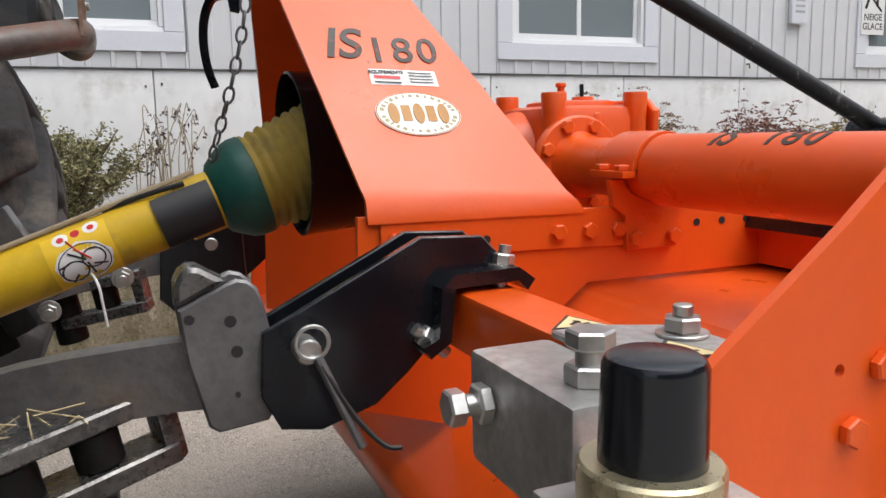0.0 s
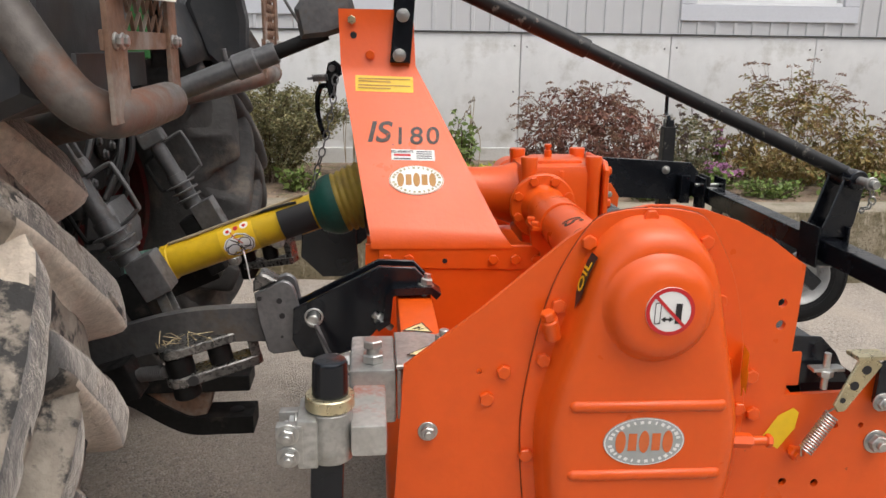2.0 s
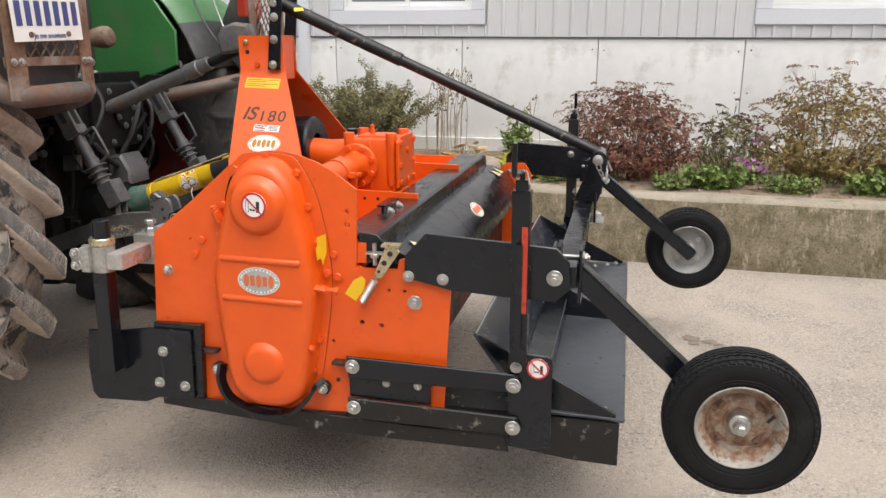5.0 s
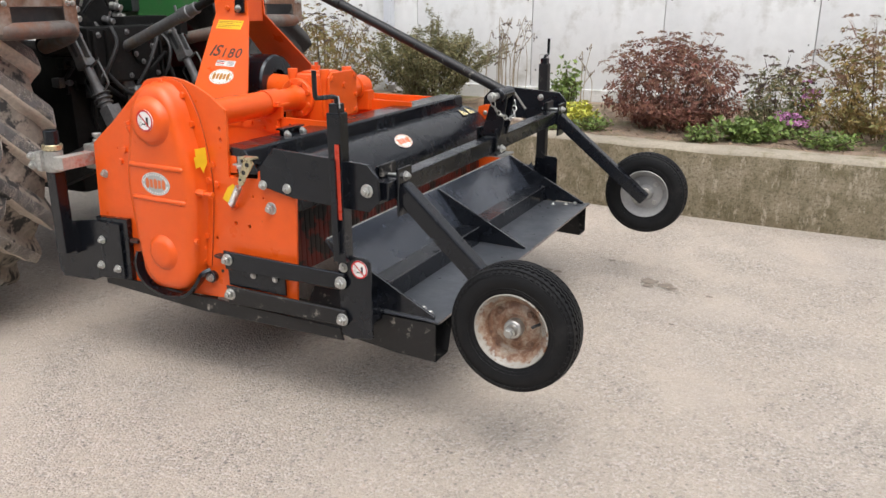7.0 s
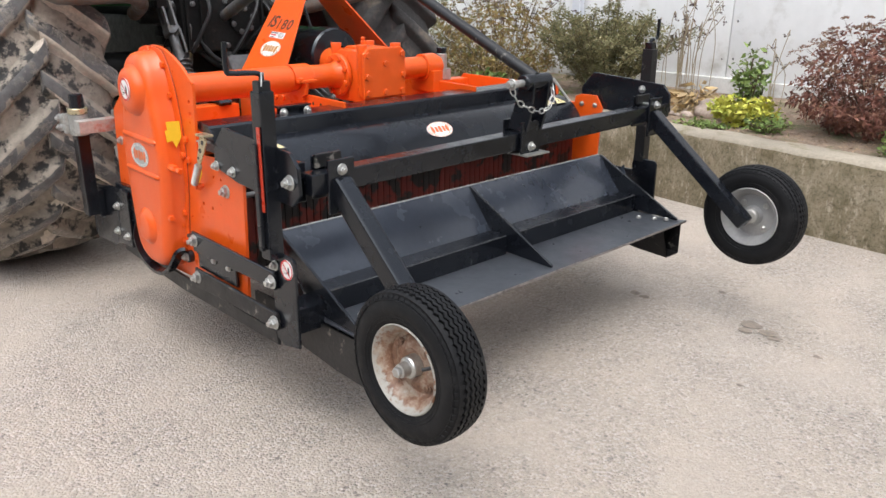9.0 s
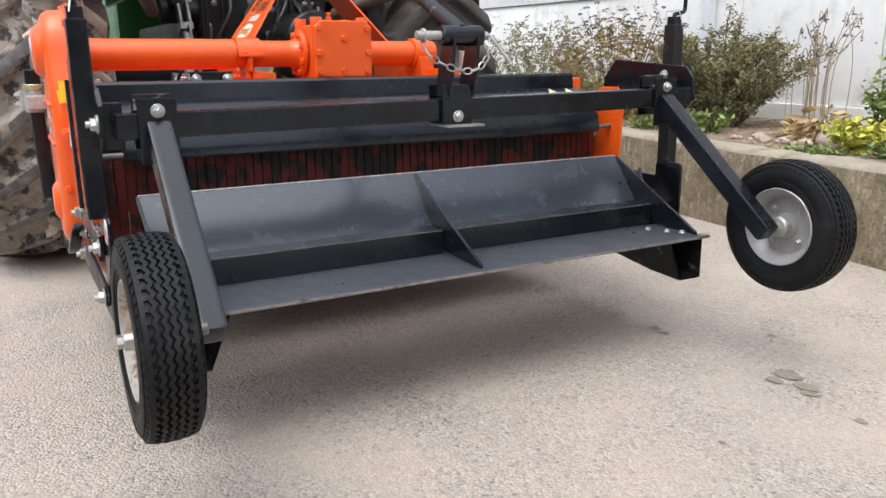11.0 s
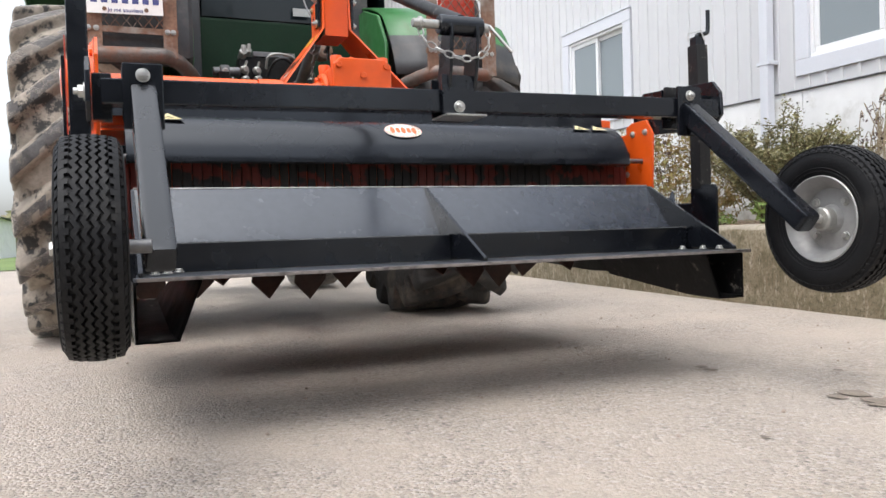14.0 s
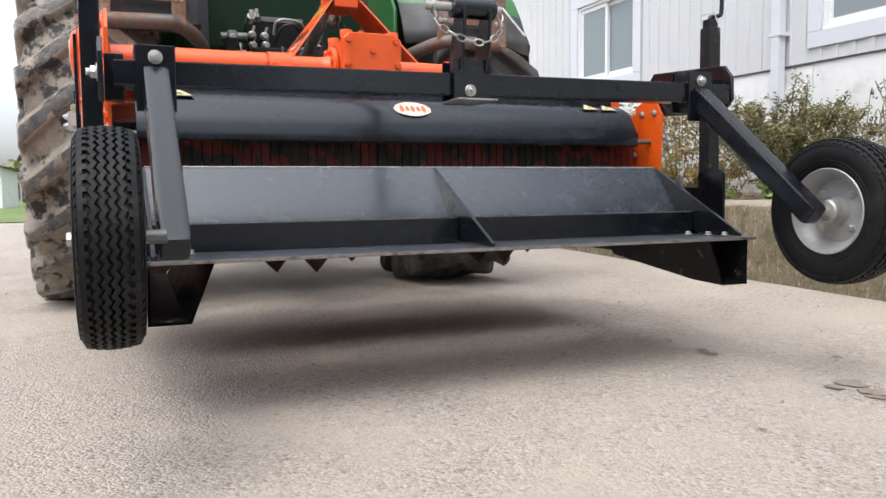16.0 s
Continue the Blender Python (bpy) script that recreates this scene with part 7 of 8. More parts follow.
part("output_shaft", add_cyl(bm_new(), (-0.66, 0, 0.70), (-0.40, 0, 0.795), 0.03, seg=16), STEEL, hs)
bm = bm_new()
add_box(bm, (-0.62, -0.24, 1.02), (-0.48, 0.24, 1.30), 0.02)
lh = part("lift_housing", bm, STEEL_DARK, hs, "dark cast lift housing")
part("cover_plate", add_cyl(bm_new(), (-0.482, 0.10, 1.175), (-0.470, 0.10, 1.175), 0.075, seg=28, bev=0.003), STEEL_DARK, lh)
for k in range(6):
    a = k * math.pi / 3 + 0.3
    bolt(BOLT_D, (-0.470, 0.10 + 0.060 * math.cos(a), 1.175 + 0.060 * math.sin(a)), (1, 0, 0), lh, k * 13)
for y in (-0.215, -0.135, 0.215):
    part("cast_rib", add_box(bm_new(), (-0.484, y - 0.008, 1.035), (-0.462, y + 0.008, 1.285), 0.004), STEEL_DARK, lh)
for y, z in ((-0.175, 1.06), (-0.175, 1.26), (0.19, 1.05), (0.005, 1.27), (0.005, 1.05)):
    bolt(BOLT_D, (-0.480, y, z), (1, 0, 0), lh, y * 300)
for pts in ([(-0.47, -0.10, 1.30), (-0.43, -0.11, 1.22), (-0.44, -0.16, 1.12), (-0.48, -0.20, 1.02)], [(-0.50, 0.20, 1.30), (-0.44, 0.17, 1.24), (-0.43, 0.08, 1.10), (-0.46, 0.02, 1.00)], [(-0.55, 0.26, 1.28), (-0.46, 0.27, 1.20), (-0.45, 0.24, 1.08), (-0.52, 0.20, 0.96)]):
    part("hydraulic_hose", add_sweep(bm_new(), smooth_curve(pts, 6), 0.010, 8), HOSE, lh, "black hydraulic hose")
bm = add_cyl(bm_new(), (-0.528, -0.052, 1.165), (-0.540, 0.046, 0.960), 0.034, seg=20, bev=0.004)
add_cyl(bm, (-0.527, -0.060, 1.180), (-0.529, -0.044, 1.148), 0.044, seg=20, bev=0.004)
part("lift_cylinder", bm, STEEL, hs)
part("cylinder_rod", add_cyl(bm_new(), (-0.524, -0.085, 1.235), (-0.528, -0.056, 1.172), 0.022, seg=16), STEEL_SHINY, hs)
part("control_box", add_box(bm_new(), (-0.70, 0.11, 1.10), (-0.60, 0.43, 1.345), 0.012), STEEL_DARK, hs)
part("oil_pipe", add_sweep(bm_new(), smooth_curve([(-0.50, 0.10, 1.02), (-0.46, 0.16, 1.10), (-0.47, 0.24, 1.15), (-0.52, 0.30, 1.13), (-0.56, 0.33, 1.06)], 5), 0.010, 8), STEEL_DARK, hs)
part("oil_pipe", add_sweep(bm_new(), smooth_curve([(-0.49, -0.16, 1.10), (-0.45, -0.10, 1.00), (-0.47, 0.02, 0.94), (-0.52, 0.10, 0.98)], 5), 0.012, 8), HOSE, hs)
part("cast_bracket", add_prism(bm_new(), [(-0.52, 0.86), (-0.50, 0.99), (-0.44, 1.0), (-0.40, 0.93), (-0.40, 0.87)], "y", -0.02, 0.13, 0.01), STEEL, hs)
part("cast_ear", add_prism(bm_new(), [(-0.58, 0.95), (-0.56, 1.17), (-0.50, 1.20), (-0.47, 1.15), (-0.50, 0.96)], "y", -0.22, -0.19, 0.008), STEEL, hs)
part("rocker_shaft", add_cyl(bm_new(), (-0.58, -0.42, 1.22), (-0.58, 0.42, 1.22), 0.055, seg=20, bev=0.006), STEEL_DARK, hs)
part("drawbar_frame", add_box(bm_new(), (-0.60, -0.10, 0.55), (-0.44, 0.10, 0.68), 0.01), STEEL_DARK, hs)

# lifting arms, lift rods and lower links
for s in (-1, 1):
    la = part("lift_arm", add_sweep(bm_new(), [(-0.60, s * 0.36, 1.24), (-0.50, s * 0.36, 1.29), (-0.425, s * 0.36, 1.285)], 0, 4, flat=(0.05, 0.08)), STEEL_DARK, tractor)
    yr = -0.335 if s < 0 else 0.325
    top, low = Vector((-0.470, yr, 1.262)), Vector((-0.203, yr, 0.745))
    d = (low - top).normalized()
    rod = part("lift_rod", add_cyl(bm_new(), top + d * 0.12, top + d * 0.36, 0.023, seg=18, bev=0.002), ROD_GREY, tractor, "grey adjustable lift rod with a wire handle")
    bm = bm_new()
    for o in (-0.021, 0.021):
        m_ = Matrix((Vector((0, 1, 0)).cross(d).normalized(), Vector((0, 1, 0)), d)).transposed().to_4x4()
        m_.translation = top
        add_box(bm, (-0.034, o - 0.007, -0.035), (0.034, o + 0.007, 0.15), 0.006, m_)
    add_box(bm, (-0.036, -0.032, 0.125), (0.036, 0.032, 0.165), 0.008, m_)
    part("fork_head", bm, ROD_GREY, rod)
    part("fork_slot", add_box(bm_new(), (-0.011, -0.0290, 0.0), (0.011, -0.0283, 0.105), 0, m_), INK, rod)
    part("fork_pin", add_cyl(bm_new(), top + Vector((0, -0.05, 0)), top + Vector((0, 0.05, 0)), 0.015, seg=16, bev=0.002), STEEL, rod)
    bm = bm_new()
    for k in range(3):
        c = top + d * (0.300 + 0.024 * k)
        add_cyl(bm, c, c + d * 0.007, 0.047 - 0.003 * k, seg=22, bev=0.002)
    add_cyl(bm, top + d * 0.27, top + d * 0.38, 0.028, seg=18)
    part("thread_collar", bm, ROD_GREY, rod)
    m2 = m_.copy()
    m2.translation = top
    loop = [m2 @ Vector(p) for p in ((-0.02, 0, 0.17), (-0.075, 0, 0.165), (-0.085, 0, 0.18), (-0.085, 0, 0.27), (-0.075, 0, 0.285), (-0.02, 0, 0.30))]
    part("wire_handle", add_sweep(bm_new(), smooth_curve(loop, 4), 0.0055, 8), ROD_GREY, rod)
    loop = [m2 @ Vector(p) for p in ((0.02, 0, 0.19), (0.055, 0, 0.20), (0.062, 0, 0.215), (0.062, 0, 0.29), (0.05, 0, 0.30), (0.02, 0, 0.31))]
    part("wire_handle", add_sweep(bm_new(), smooth_curve(loop, 4), 0.005, 8), STEEL_DARK, rod)
    bm = add_box(bm_new(), (-0.064, -0.050, 0.378), (0.004, 0.022, 0.476), 0.006, m_)
    part("lower_block", bm, ROD_GREY, rod)
    part("adjuster_housing", add_box(bm_new(), (0.0045, -0.046, 0.400), (0.060, 0.020, 0.60), 0.012, m_), STEEL_DARK, rod)
    c0, c1 = m_ @ Vector((-0.025, 0, 0.47)), Vector((-0.165, -0.430 if s < 0 else 0.40, 0.768))
    bm = bm_new()
    for o in (-0.022, 0.022):
        add_beam(bm, c0 + Vector((0, o, 0)), c1 + Vector((0, o, 0)), 0.009, 0.026, 0.003, side=(0, 1, 0))
    part("lower_fork", bm, ROD_GREY, rod)
    lower = part("lower_link_arm", add_sweep(bm_new(), smooth_curve([(-0.88, s * 0.30, 0.55), (-0.50, s * 0.35, 0.68), (-0.20, s * 0.42, 0.785), (-0.03, s * 0.455, 0.812), (0.055, s * 0.475, 0.815)], 4), 0, 4, flat=(0.032, 0.078)), STEEL, tractor, "grey steel lower link arm")
    if s < 0:
        ends = [(0.012, 0.835), (0.006, 0.892), (0.057, 0.916), (0.068, 0.920), (0.080, 0.917), (0.090, 0.908), (0.096, 0.888), (0.103, 0.850), (0.103, 0.770), (0.094, 0.758), (0.041, 0.752), (0.030, 0.760)]
        he = part("hook_end", add_prism(bm_new(), ends, "y", -0.500, -0.487, 0.003), STEEL, lower, "quick-hitch hook end with holes")
        part("hook_cheek", add_prism(bm_new(), ends, "y", -0.445, -0.432, 0.003), STEEL, he)
        part("hook_top", add_prism(bm_new(), [(0.004, 0.8935), (0.005, 0.918), (0.011, 0.930), (0.020, 0.936), (0.030, 0.935), (0.057, 0.9185)], "y", -0.499, -0.445, 0.005), STEEL_SHINY, he, "worn shiny latch tip")
        for x, z, r in ((0.017, 0.881, 0.0055), (0.059, 0.875, 0.0065), (0.064, 0.841, 0.0065), (0.062, 0.793, 0.003)):
            hole((x, -0.500, z), (0, -1, 0), he, r)
    else:
        bm = add_prism(bm_new(), [(0.02, 0.73), (0.03, 0.86), (0.075, 0.89), (0.20, 0.90), (0.21, 0.66), (0.09, 0.66)], "y", s * 0.405, s * 0.42, 0.003)
        part("hook_end", bm, BLACK, lower)
    for x in (-0.19,) if s < 0 else (-0.05, -0.19):
        bolt(BOLT_B, (x, s * 0.44 - 0.024 if s < 0 else 0.395 - 0.02, 0.79 if x > -0.1 else 0.735), (0, -1, 0), lower)
    # stabiliser yoke beside the link
    g0, g1 = Vector((-0.184, s * 0.508, 0.766)), Vector((-0.002, s * 0.458, 0.801))
    gu = (g1 - g0).normalized()
    gw = Vector((0, 0, 1)) - gu * gu.z
    gw.normalize()
    gv = gw.cross(gu) * -s
    gm = Matrix((gu, gv, gw)).transposed().to_4x4()
    gm.translation = g0
    L = (g1 - g0).length
    slab = [(0.012, -0.004), (L - 0.010, 0.004), (L, 0.014), (L, 0.058), (L - 0.012, 0.066), (0.02, 0.066), (-0.012, 0.052), (-0.020, 0.030), (-0.010, 0.006)]
    bm = bm_new()
    for z0, z1 in ((-0.022, 0.0), (-0.092, -0.068)):
        add_prism(bm, slab, "z", z0, z1, 0.003)
    bm.transform(gm)
    add_box(bm, (L - 0.024, 0.006, -0.070), (L - 0.001, 0.062, -0.020), 0.004, gm)
    st = part("stabiliser_yoke", bm, STEEL_SHINY, tractor, "worn grey stabiliser yoke")
    part("yoke_roller", add_cyl(bm_new(), gm @ Vector((0.105, 0.033, -0.0225)), gm @ Vector((0.105, 0.033, -0.0675)), 0.026, seg=22, bev=0.003), STEEL_DARK, st)
    part("yoke_boss", add_cyl(bm_new(), gm @ Vector((0.016, 0.032, -0.125)), gm @ Vector((0.016, 0.032, -0.0225)), 0.031, seg=22, bev=0.003), STEEL_DARK, st)
    hole(gm @ Vector((0.035, -0.0035, -0.080)), -gv, st, 0.012)
    e0, e1 = gm @ Vector((-0.012, 0.03, -0.055)), Vector((-0.265, s * 0.46, 0.695))
    bm = add_cyl(bm_new(), e0, e1, 0.013, seg=16)
    for k in range(12):
        c = e0.lerp(e1, 0.15 + k * 0.065)
        add_cyl(bm, c, e0.lerp(e1, 0.15 + k * 0.065 + 0.035), 0.0165, seg=16)
    part("stabiliser_screw", bm, STEEL, st)
    part("stabiliser_bar", add_beam(bm_new(), e1, Vector((-0.60, s * 0.40, 0.57)), 0.075, 0.085, 0.008, side=(0, 1, 0)), STEEL_DARK, st)
bm = bm_new()
rnd = random.Random(8)
for _ in range(13):
    c = Vector((rnd.uniform(-0.21, -0.11), rnd.uniform(-0.505, -0.45), 0.772 + rnd.uniform(0, 0.02)))
    add_sweep(bm, [c, c + Vector((rnd.uniform(-0.02, 0.02), rnd.uniform(-0.02, 0.02), rnd.uniform(0, 0.015))), c + Vector((rnd.uniform(-0.035, 0.035), rnd.uniform(-0.03, 0.03), rnd.uniform(-0.01, 0.035)))], 0.0009, 4)
part("straw_wisps", bm, STRAW, tractor, "wisps of straw caught on the linkage", kind="stuff")
db = part("drawbar", add_sweep(bm_new(), smooth_curve([(-0.95, -0.085, 0.52), (-0.50, -0.085, 0.52), (-0.40, -0.085, 0.495), (-0.30, -0.085, 0.430), (-0.24, -0.085, 0.402), (-0.16, -0.085, 0.400), (-0.075, -0.085, 0.400)], 4), 0, 4, flat=(0.100, 0.050)), STEEL_DARK, tractor, "dark steel drawbar with a clevis")
part("upper_jaw", add_box(bm_new(), (-0.46, -0.135, 0.500), (-0.078, -0.035, 0.545), 0.006), STEEL_DARK, db)
part("jaw_web", add_prism(bm_new(), [(-0.40, 0.50), (-0.18, 0.50), (-0.20, 0.43), (-0.26, 0.42), (-0.33, 0.45)], "y", -0.125, -0.045, 0.004), RUST, db)
for z in (0.5452, 0.4252):
    hole((-0.125, -0.085, z), (0, 0, 1), db, 0.020)

# top link between tractor and mast
tl = part("top_link", add_cyl(bm_new(), (-0.60, 0, 1.155), (0.02, 0, 1.392), 0.028, seg=24, bev=0.003), STEEL, tractor, "grey hydraulic top link")
part("top_link_rod", add_cyl(bm_new(), (0.0, 0, 1.384), (0.150, 0, 1.442), 0.019, seg=20), STEEL_DARK, tl)
bm = add_cyl(bm_new(), (-0.09, 0, 1.35), (-0.03, 0, 1.373), 0.034, seg=24, bev=0.004)
add_cyl(bm, (-0.11, -0.01, 1.37), (-0.115, -0.012, 1.40), 0.007, seg=10)
part("top_link_gland", bm, STEEL, tl)
bm = bm_new()
add_prism(bm, [(0.085, 1.425), (0.070, 1.500), (0.095, 1.535), (0.150, 1.552), (0.212, 1.545), (0.225, 1.50), (0.205, 1.448), (0.15, 1.432)], "y", -0.032, 0.032, 0.012)
part("top_link_hook", bm, STEEL, tl, "cast quick hook of the top link")
part("hook_cable", add_sweep(bm_new(), smooth_curve([(0.085, -0.02, 1.46), (0.03, -0.05, 1.56), (-0.03, -0.06, 1.72), (-0.10, -0.05, 1.95)], 4), 0.004, 6), STEEL, tl)
part("hook_cable", add_sweep(bm_new(), smooth_curve([(0.095, 0.02, 1.50), (0.045, 0.03, 1.62), (0.0, 0.03, 1.80)], 4), 0.003, 6), ZINC, tl)

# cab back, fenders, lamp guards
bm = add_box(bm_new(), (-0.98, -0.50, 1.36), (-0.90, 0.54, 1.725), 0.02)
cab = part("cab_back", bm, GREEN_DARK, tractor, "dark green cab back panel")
bm = add_box(bm_new(), (-0.945, -0.40, 1.735), (-0.93, 0.44, 2.55), 0.006)
part("rear_window", bm, SMOKED, cab, "tinted rear window")
bm = bm_new()
for y0, y1 in ((-0.52, -0.41), (0.45, 0.56)):
    add_box(bm, (-0.97, y0, 1.36), (-0.89, y1, 2.62), 0.02)
add_box(bm, (-0.97, -0.41, 2.55), (-0.90, 0.45, 2.62), 0.02)
part("cab_frame", bm, FENDER, cab)
part("cab_roof", add_box(bm_new(), (-2.45, -0.80, 2.62), (-0.78, 0.80, 2.80), 0.06), GREEN, cab)
bm = add_box(bm_new(), (-2.40, -0.70, 1.40), (-0.99, -0.69, 2.6), 0)
add_box(bm, (-2.40, 0.69, 1.40), (-0.99, 0.70, 2.6), 0)
add_box(bm, (-2.40, -0.688, 1.40), (-2.39, 0.688, 2.6), 0)
part("cab_glass", bm, SMOKED, cab)
part("number_label", add_box(bm_new(), (-0.899, 0.105, 1.765), (-0.893, 0.205, 1.81), 0.001), LOGO_GREY, cab, "small grey label")
bm = add_box(bm_new(), (-4.6, -0.38, 1.0), (-2.45, 0.38, 1.75), 0.08)
part("bonnet", bm, GREEN, tractor, "green bonnet")
part("front_axle", add_box(bm_new(), (-4.25, -0.85, 0.58), (-4.05, 0.85, 0.74), 0.02), STEEL_DARK, tractor)
for s in (-1, 1):
    prof = [(-0.16, 0.34), (-0.23, 0.42), (-0.235, 0.55), (-0.19, 0.635), (0, 0.655), (0.19, 0.635), (0.235, 0.55), (0.23, 0.42), (0.16, 0.34), (0.1, 0.1), (0.1, 0.0)]
    part("front_wheel", add_lathe(bm_new(), (-4.15, s * 0.95, 0.655), (0, s, 0), prof, 48), MUD_RUBBER, tractor, "muddy front wheel", sharp=50)
for s in (-1, 1):
    yi = s * 0.50
    green = [(-1.75, 1.30), (-0.62, 1.30), (-0.44, 1.368), (-0.435, 1.53), (-0.56, 1.71), (-0.80, 1.80), (-1.75, 1.80)]
    fd = part("fender_side", add_prism(bm_new(), green, "y", min(yi, yi + s * 0.02), max(yi, yi + s * 0.02), 0.005), GREEN, tractor, "green inner fender panel")
    # grey sheet that follows the wheel
    bm = bm_new()
    rows = []
    for k in range(25):
        a = math.radians(33 + 121 * k / 24)
        r = 0.985 - 0.12 * max(0.0, math.radians(58) - a) / math.radians(25)
        x, z = WX + r * math.cos(a), WR + r * math.sin(a)
        rows.append([bm.verts.new((x + dx, y, z + dz)) for y, dx, dz in ((yi + s * 0.021, 0, 0), (s * 0.80, 0.0, 0.02), (s * 1.12, 0.0, 0.01), (s * 1.27, -0.01 * math.cos(a), -0.03), (s * 1.285, -0.04 * math.cos(a), -0.07))])
    for k, (p, q) in enumerate(zip(rows, rows[1:])):
        for j in range(4 if s > 0 or k > 9 else 1):
            bm.faces.new((p[j], q[j], q[j + 1], p[j + 1]))
    bmesh.ops.delete(bm, geom=[v for v in bm.verts if not v.link_faces], context="VERTS")
    bmesh.ops.recalc_face_normals(bm, faces=bm.faces)
    for f_ in bm.faces:
        c_ = f_.calc_center_median()
        f_.material_index = 1 if math.atan2(c_.z - WR, c_.x - WX) > math.radians(47) else 0
    sh = part("fender_sheet", bm, FENDER, fd, "green fender with a dark grey plastic end", sharp=50)
    sh.data.materials.append(GREEN)
    md = sh.modifiers.new("thick", "SOLIDIFY")
    md.thickness = 0.012
    bm = add_prism(bm_new(), [(-0.400, 1.552), (-0.345, 1.372), (-0.27, 1.30), (-0.20, 1.33), (-0.19, 1.50), (-0.235, 1.74), (-0.30, 1.76)], "y", min(s * (0.525 if s < 0 else 0.86), s * 0.98), max(s * (0.525 if s < 0 else 0.86), s * 0.98), 0.02)
    part("lamp_housing", bm, FENDER, fd, "dark grey plastic lamp housing", sharp=30)
    part("tail_lamp", add_box(bm_new(), (-0.215, min(s * 0.72, s * 0.92), 1.60), (-0.17, max(s * 0.72, s * 0.92), 1.72), 0.01), RED_REFLECT, fd, "orange-red tail lamp")
    gt = part("guard_tube", add_sweep(bm_new(), smooth_curve([(-0.36, s * 0.99, 1.70), (-0.25, s * 0.985, 1.50), (-0.165, s * 0.98, 1.355), (-0.125, s * 0.955, 1.315), (-0.105, s * 0.90, 1.308), (-0.098, s * 0.70, 1.312), (-0.105, s * 0.655, 1.310), (-0.15, s * 0.60, 1.296), (-0.28, s * 0.53, 1.265), (-0.50, s * 0.47, 1.22)], 6), 0.034, 18), GUARD_TUBE, tractor, "bent steel lamp guard with rusty mesh")
    for y, w in ((0.635, 0.030), (0.955, 0.040)):
        bm = add_box(bm_new(), (-0.096, s * y - w, 1.30), (-0.088, s * y + w, 1.95), 0.002)
        pr = part("guard_upright", bm, RUST, gt, "rusty flat upright")
        for o in (-0.4, 0.4):
            piece("bolt", BOLT_T, facing((-0.088, s * y + o * w, 1.415), (1, 0, 0)), pr)
    part("lamp_panel", add_box(bm_new(), (-0.150, min(s * 0.63, s * 0.97), 1.340), (-0.142, max(s * 0.63, s * 0.97), 1.398), 0.002), FENDER, gt, "grey panel behind the guard")
    part("guard_rail", add_box(bm_new(), (-0.100, min(s * 0.60, s * 1.0), 1.402), (-0.094, max(s * 0.60, s * 1.0), 1.430), 0.002), RUST, gt)
    bm = bm_new()
    y0, y1, z0, z1 = 0.655, 0.925, 1.428, 1.95
    pw, ph = 0.046, 0.030
    rows = int((z1 - z0) / ph)
    for r in range(rows):
        pts = []
        n = int((y1 - y0) / (pw / 4))
        for k in range(n + 1):
            y = y0 + k * pw / 4
            ph_ = (k + (2 if r % 2 else 0)) % 4
            zz = (0, 0.5, 1, 0.5)[ph_] * ph
            pts.append((-0.099 + 0.004 * (0, 0.5, 1, 0.5)[ph_], s * y, z0 + r * ph + zz))
        add_sweep(bm, pts, 0, 4, flat=(0.003, 0.006))
    part("expanded_mesh", bm, RUST, gt, "rusty expanded metal mesh")
# number plate with plain bars
m = facing((-0.0745, -0.820, 1.556), (1, 0, 0.02)) @ pose(0, 0, 0, 0, 0, 1.5)
npl = part("number_plate", add_box(bm_new(), (-0.155, -0.078, 0), (0.155, 0.078, 0.0015), 0.0006, m), WHITE, tractor, "white number plate with blue bars")
for k in range(7):
    part("plate_bar", bar_shape(bm_new(), (-0.126 + 0.042 * k, -0.032), (-0.126 + 0.042 * k, 0.042), 0.026, 0.0026, m), BLUE, npl)
lettering("plate_motto", "Je me souviens", 0.024, BLUE, m @ pose(0, -0.062, 0.0028), npl)
lettering("plate_name", "Québec", 0.022, BLUE, m @ pose(0, 0.062, 0.0028), npl)
for x in (-0.085, 0.085):
    part("plate_screw", add_cyl(bm_new(), m @ Vector((x, -0.058, 0.001)), m @ Vector((x, -0.058, 0.006)), 0.009, seg=12), RUST, npl)

# hydraulic valves and hoses on the tractor's back
vb = part("valve_block", add_box(bm_new(), (-0.80, -0.242, 1.27), (-0.69, 0.165, 1.468), 0.008), STEEL_DARK, tractor, "dark hydraulic valve block with couplers")
part("manifold_bar", add_box(bm_new(), (-0.77, -0.17, 1.47), (-0.685, 0.06, 1.498), 0.004), STEEL, vb)
for y, z, bright in ((-0.220, 1.398, 1), (-0.154, 1.395, 1), (-0.216, 1.345, 1), (-0.149, 1.348, 1), (-0.218, 1.295, 0), (-0.150, 1.298, 0), (0.120, 1.400, 1), (0.135, 1.350, 1), (0.06, 1.33, 0)):
    bm = add_cyl(bm_new(), (-0.70, y, z), (-0.650, y, z - 0.008), 0.021, seg=18, bev=0.003)
    add_cyl(bm, (-0.652, y, z - 0.008), (-0.622, y, z - 0.012), 0.0155, seg=16, bev=0.003)
    add_cyl(bm, (-0.660, y, z), (-0.650, y + 0.012, z + 0.040), 0.0065, seg=10, bev=0.001)
    part("coupler", bm, GALV if bright else STEEL, vb)
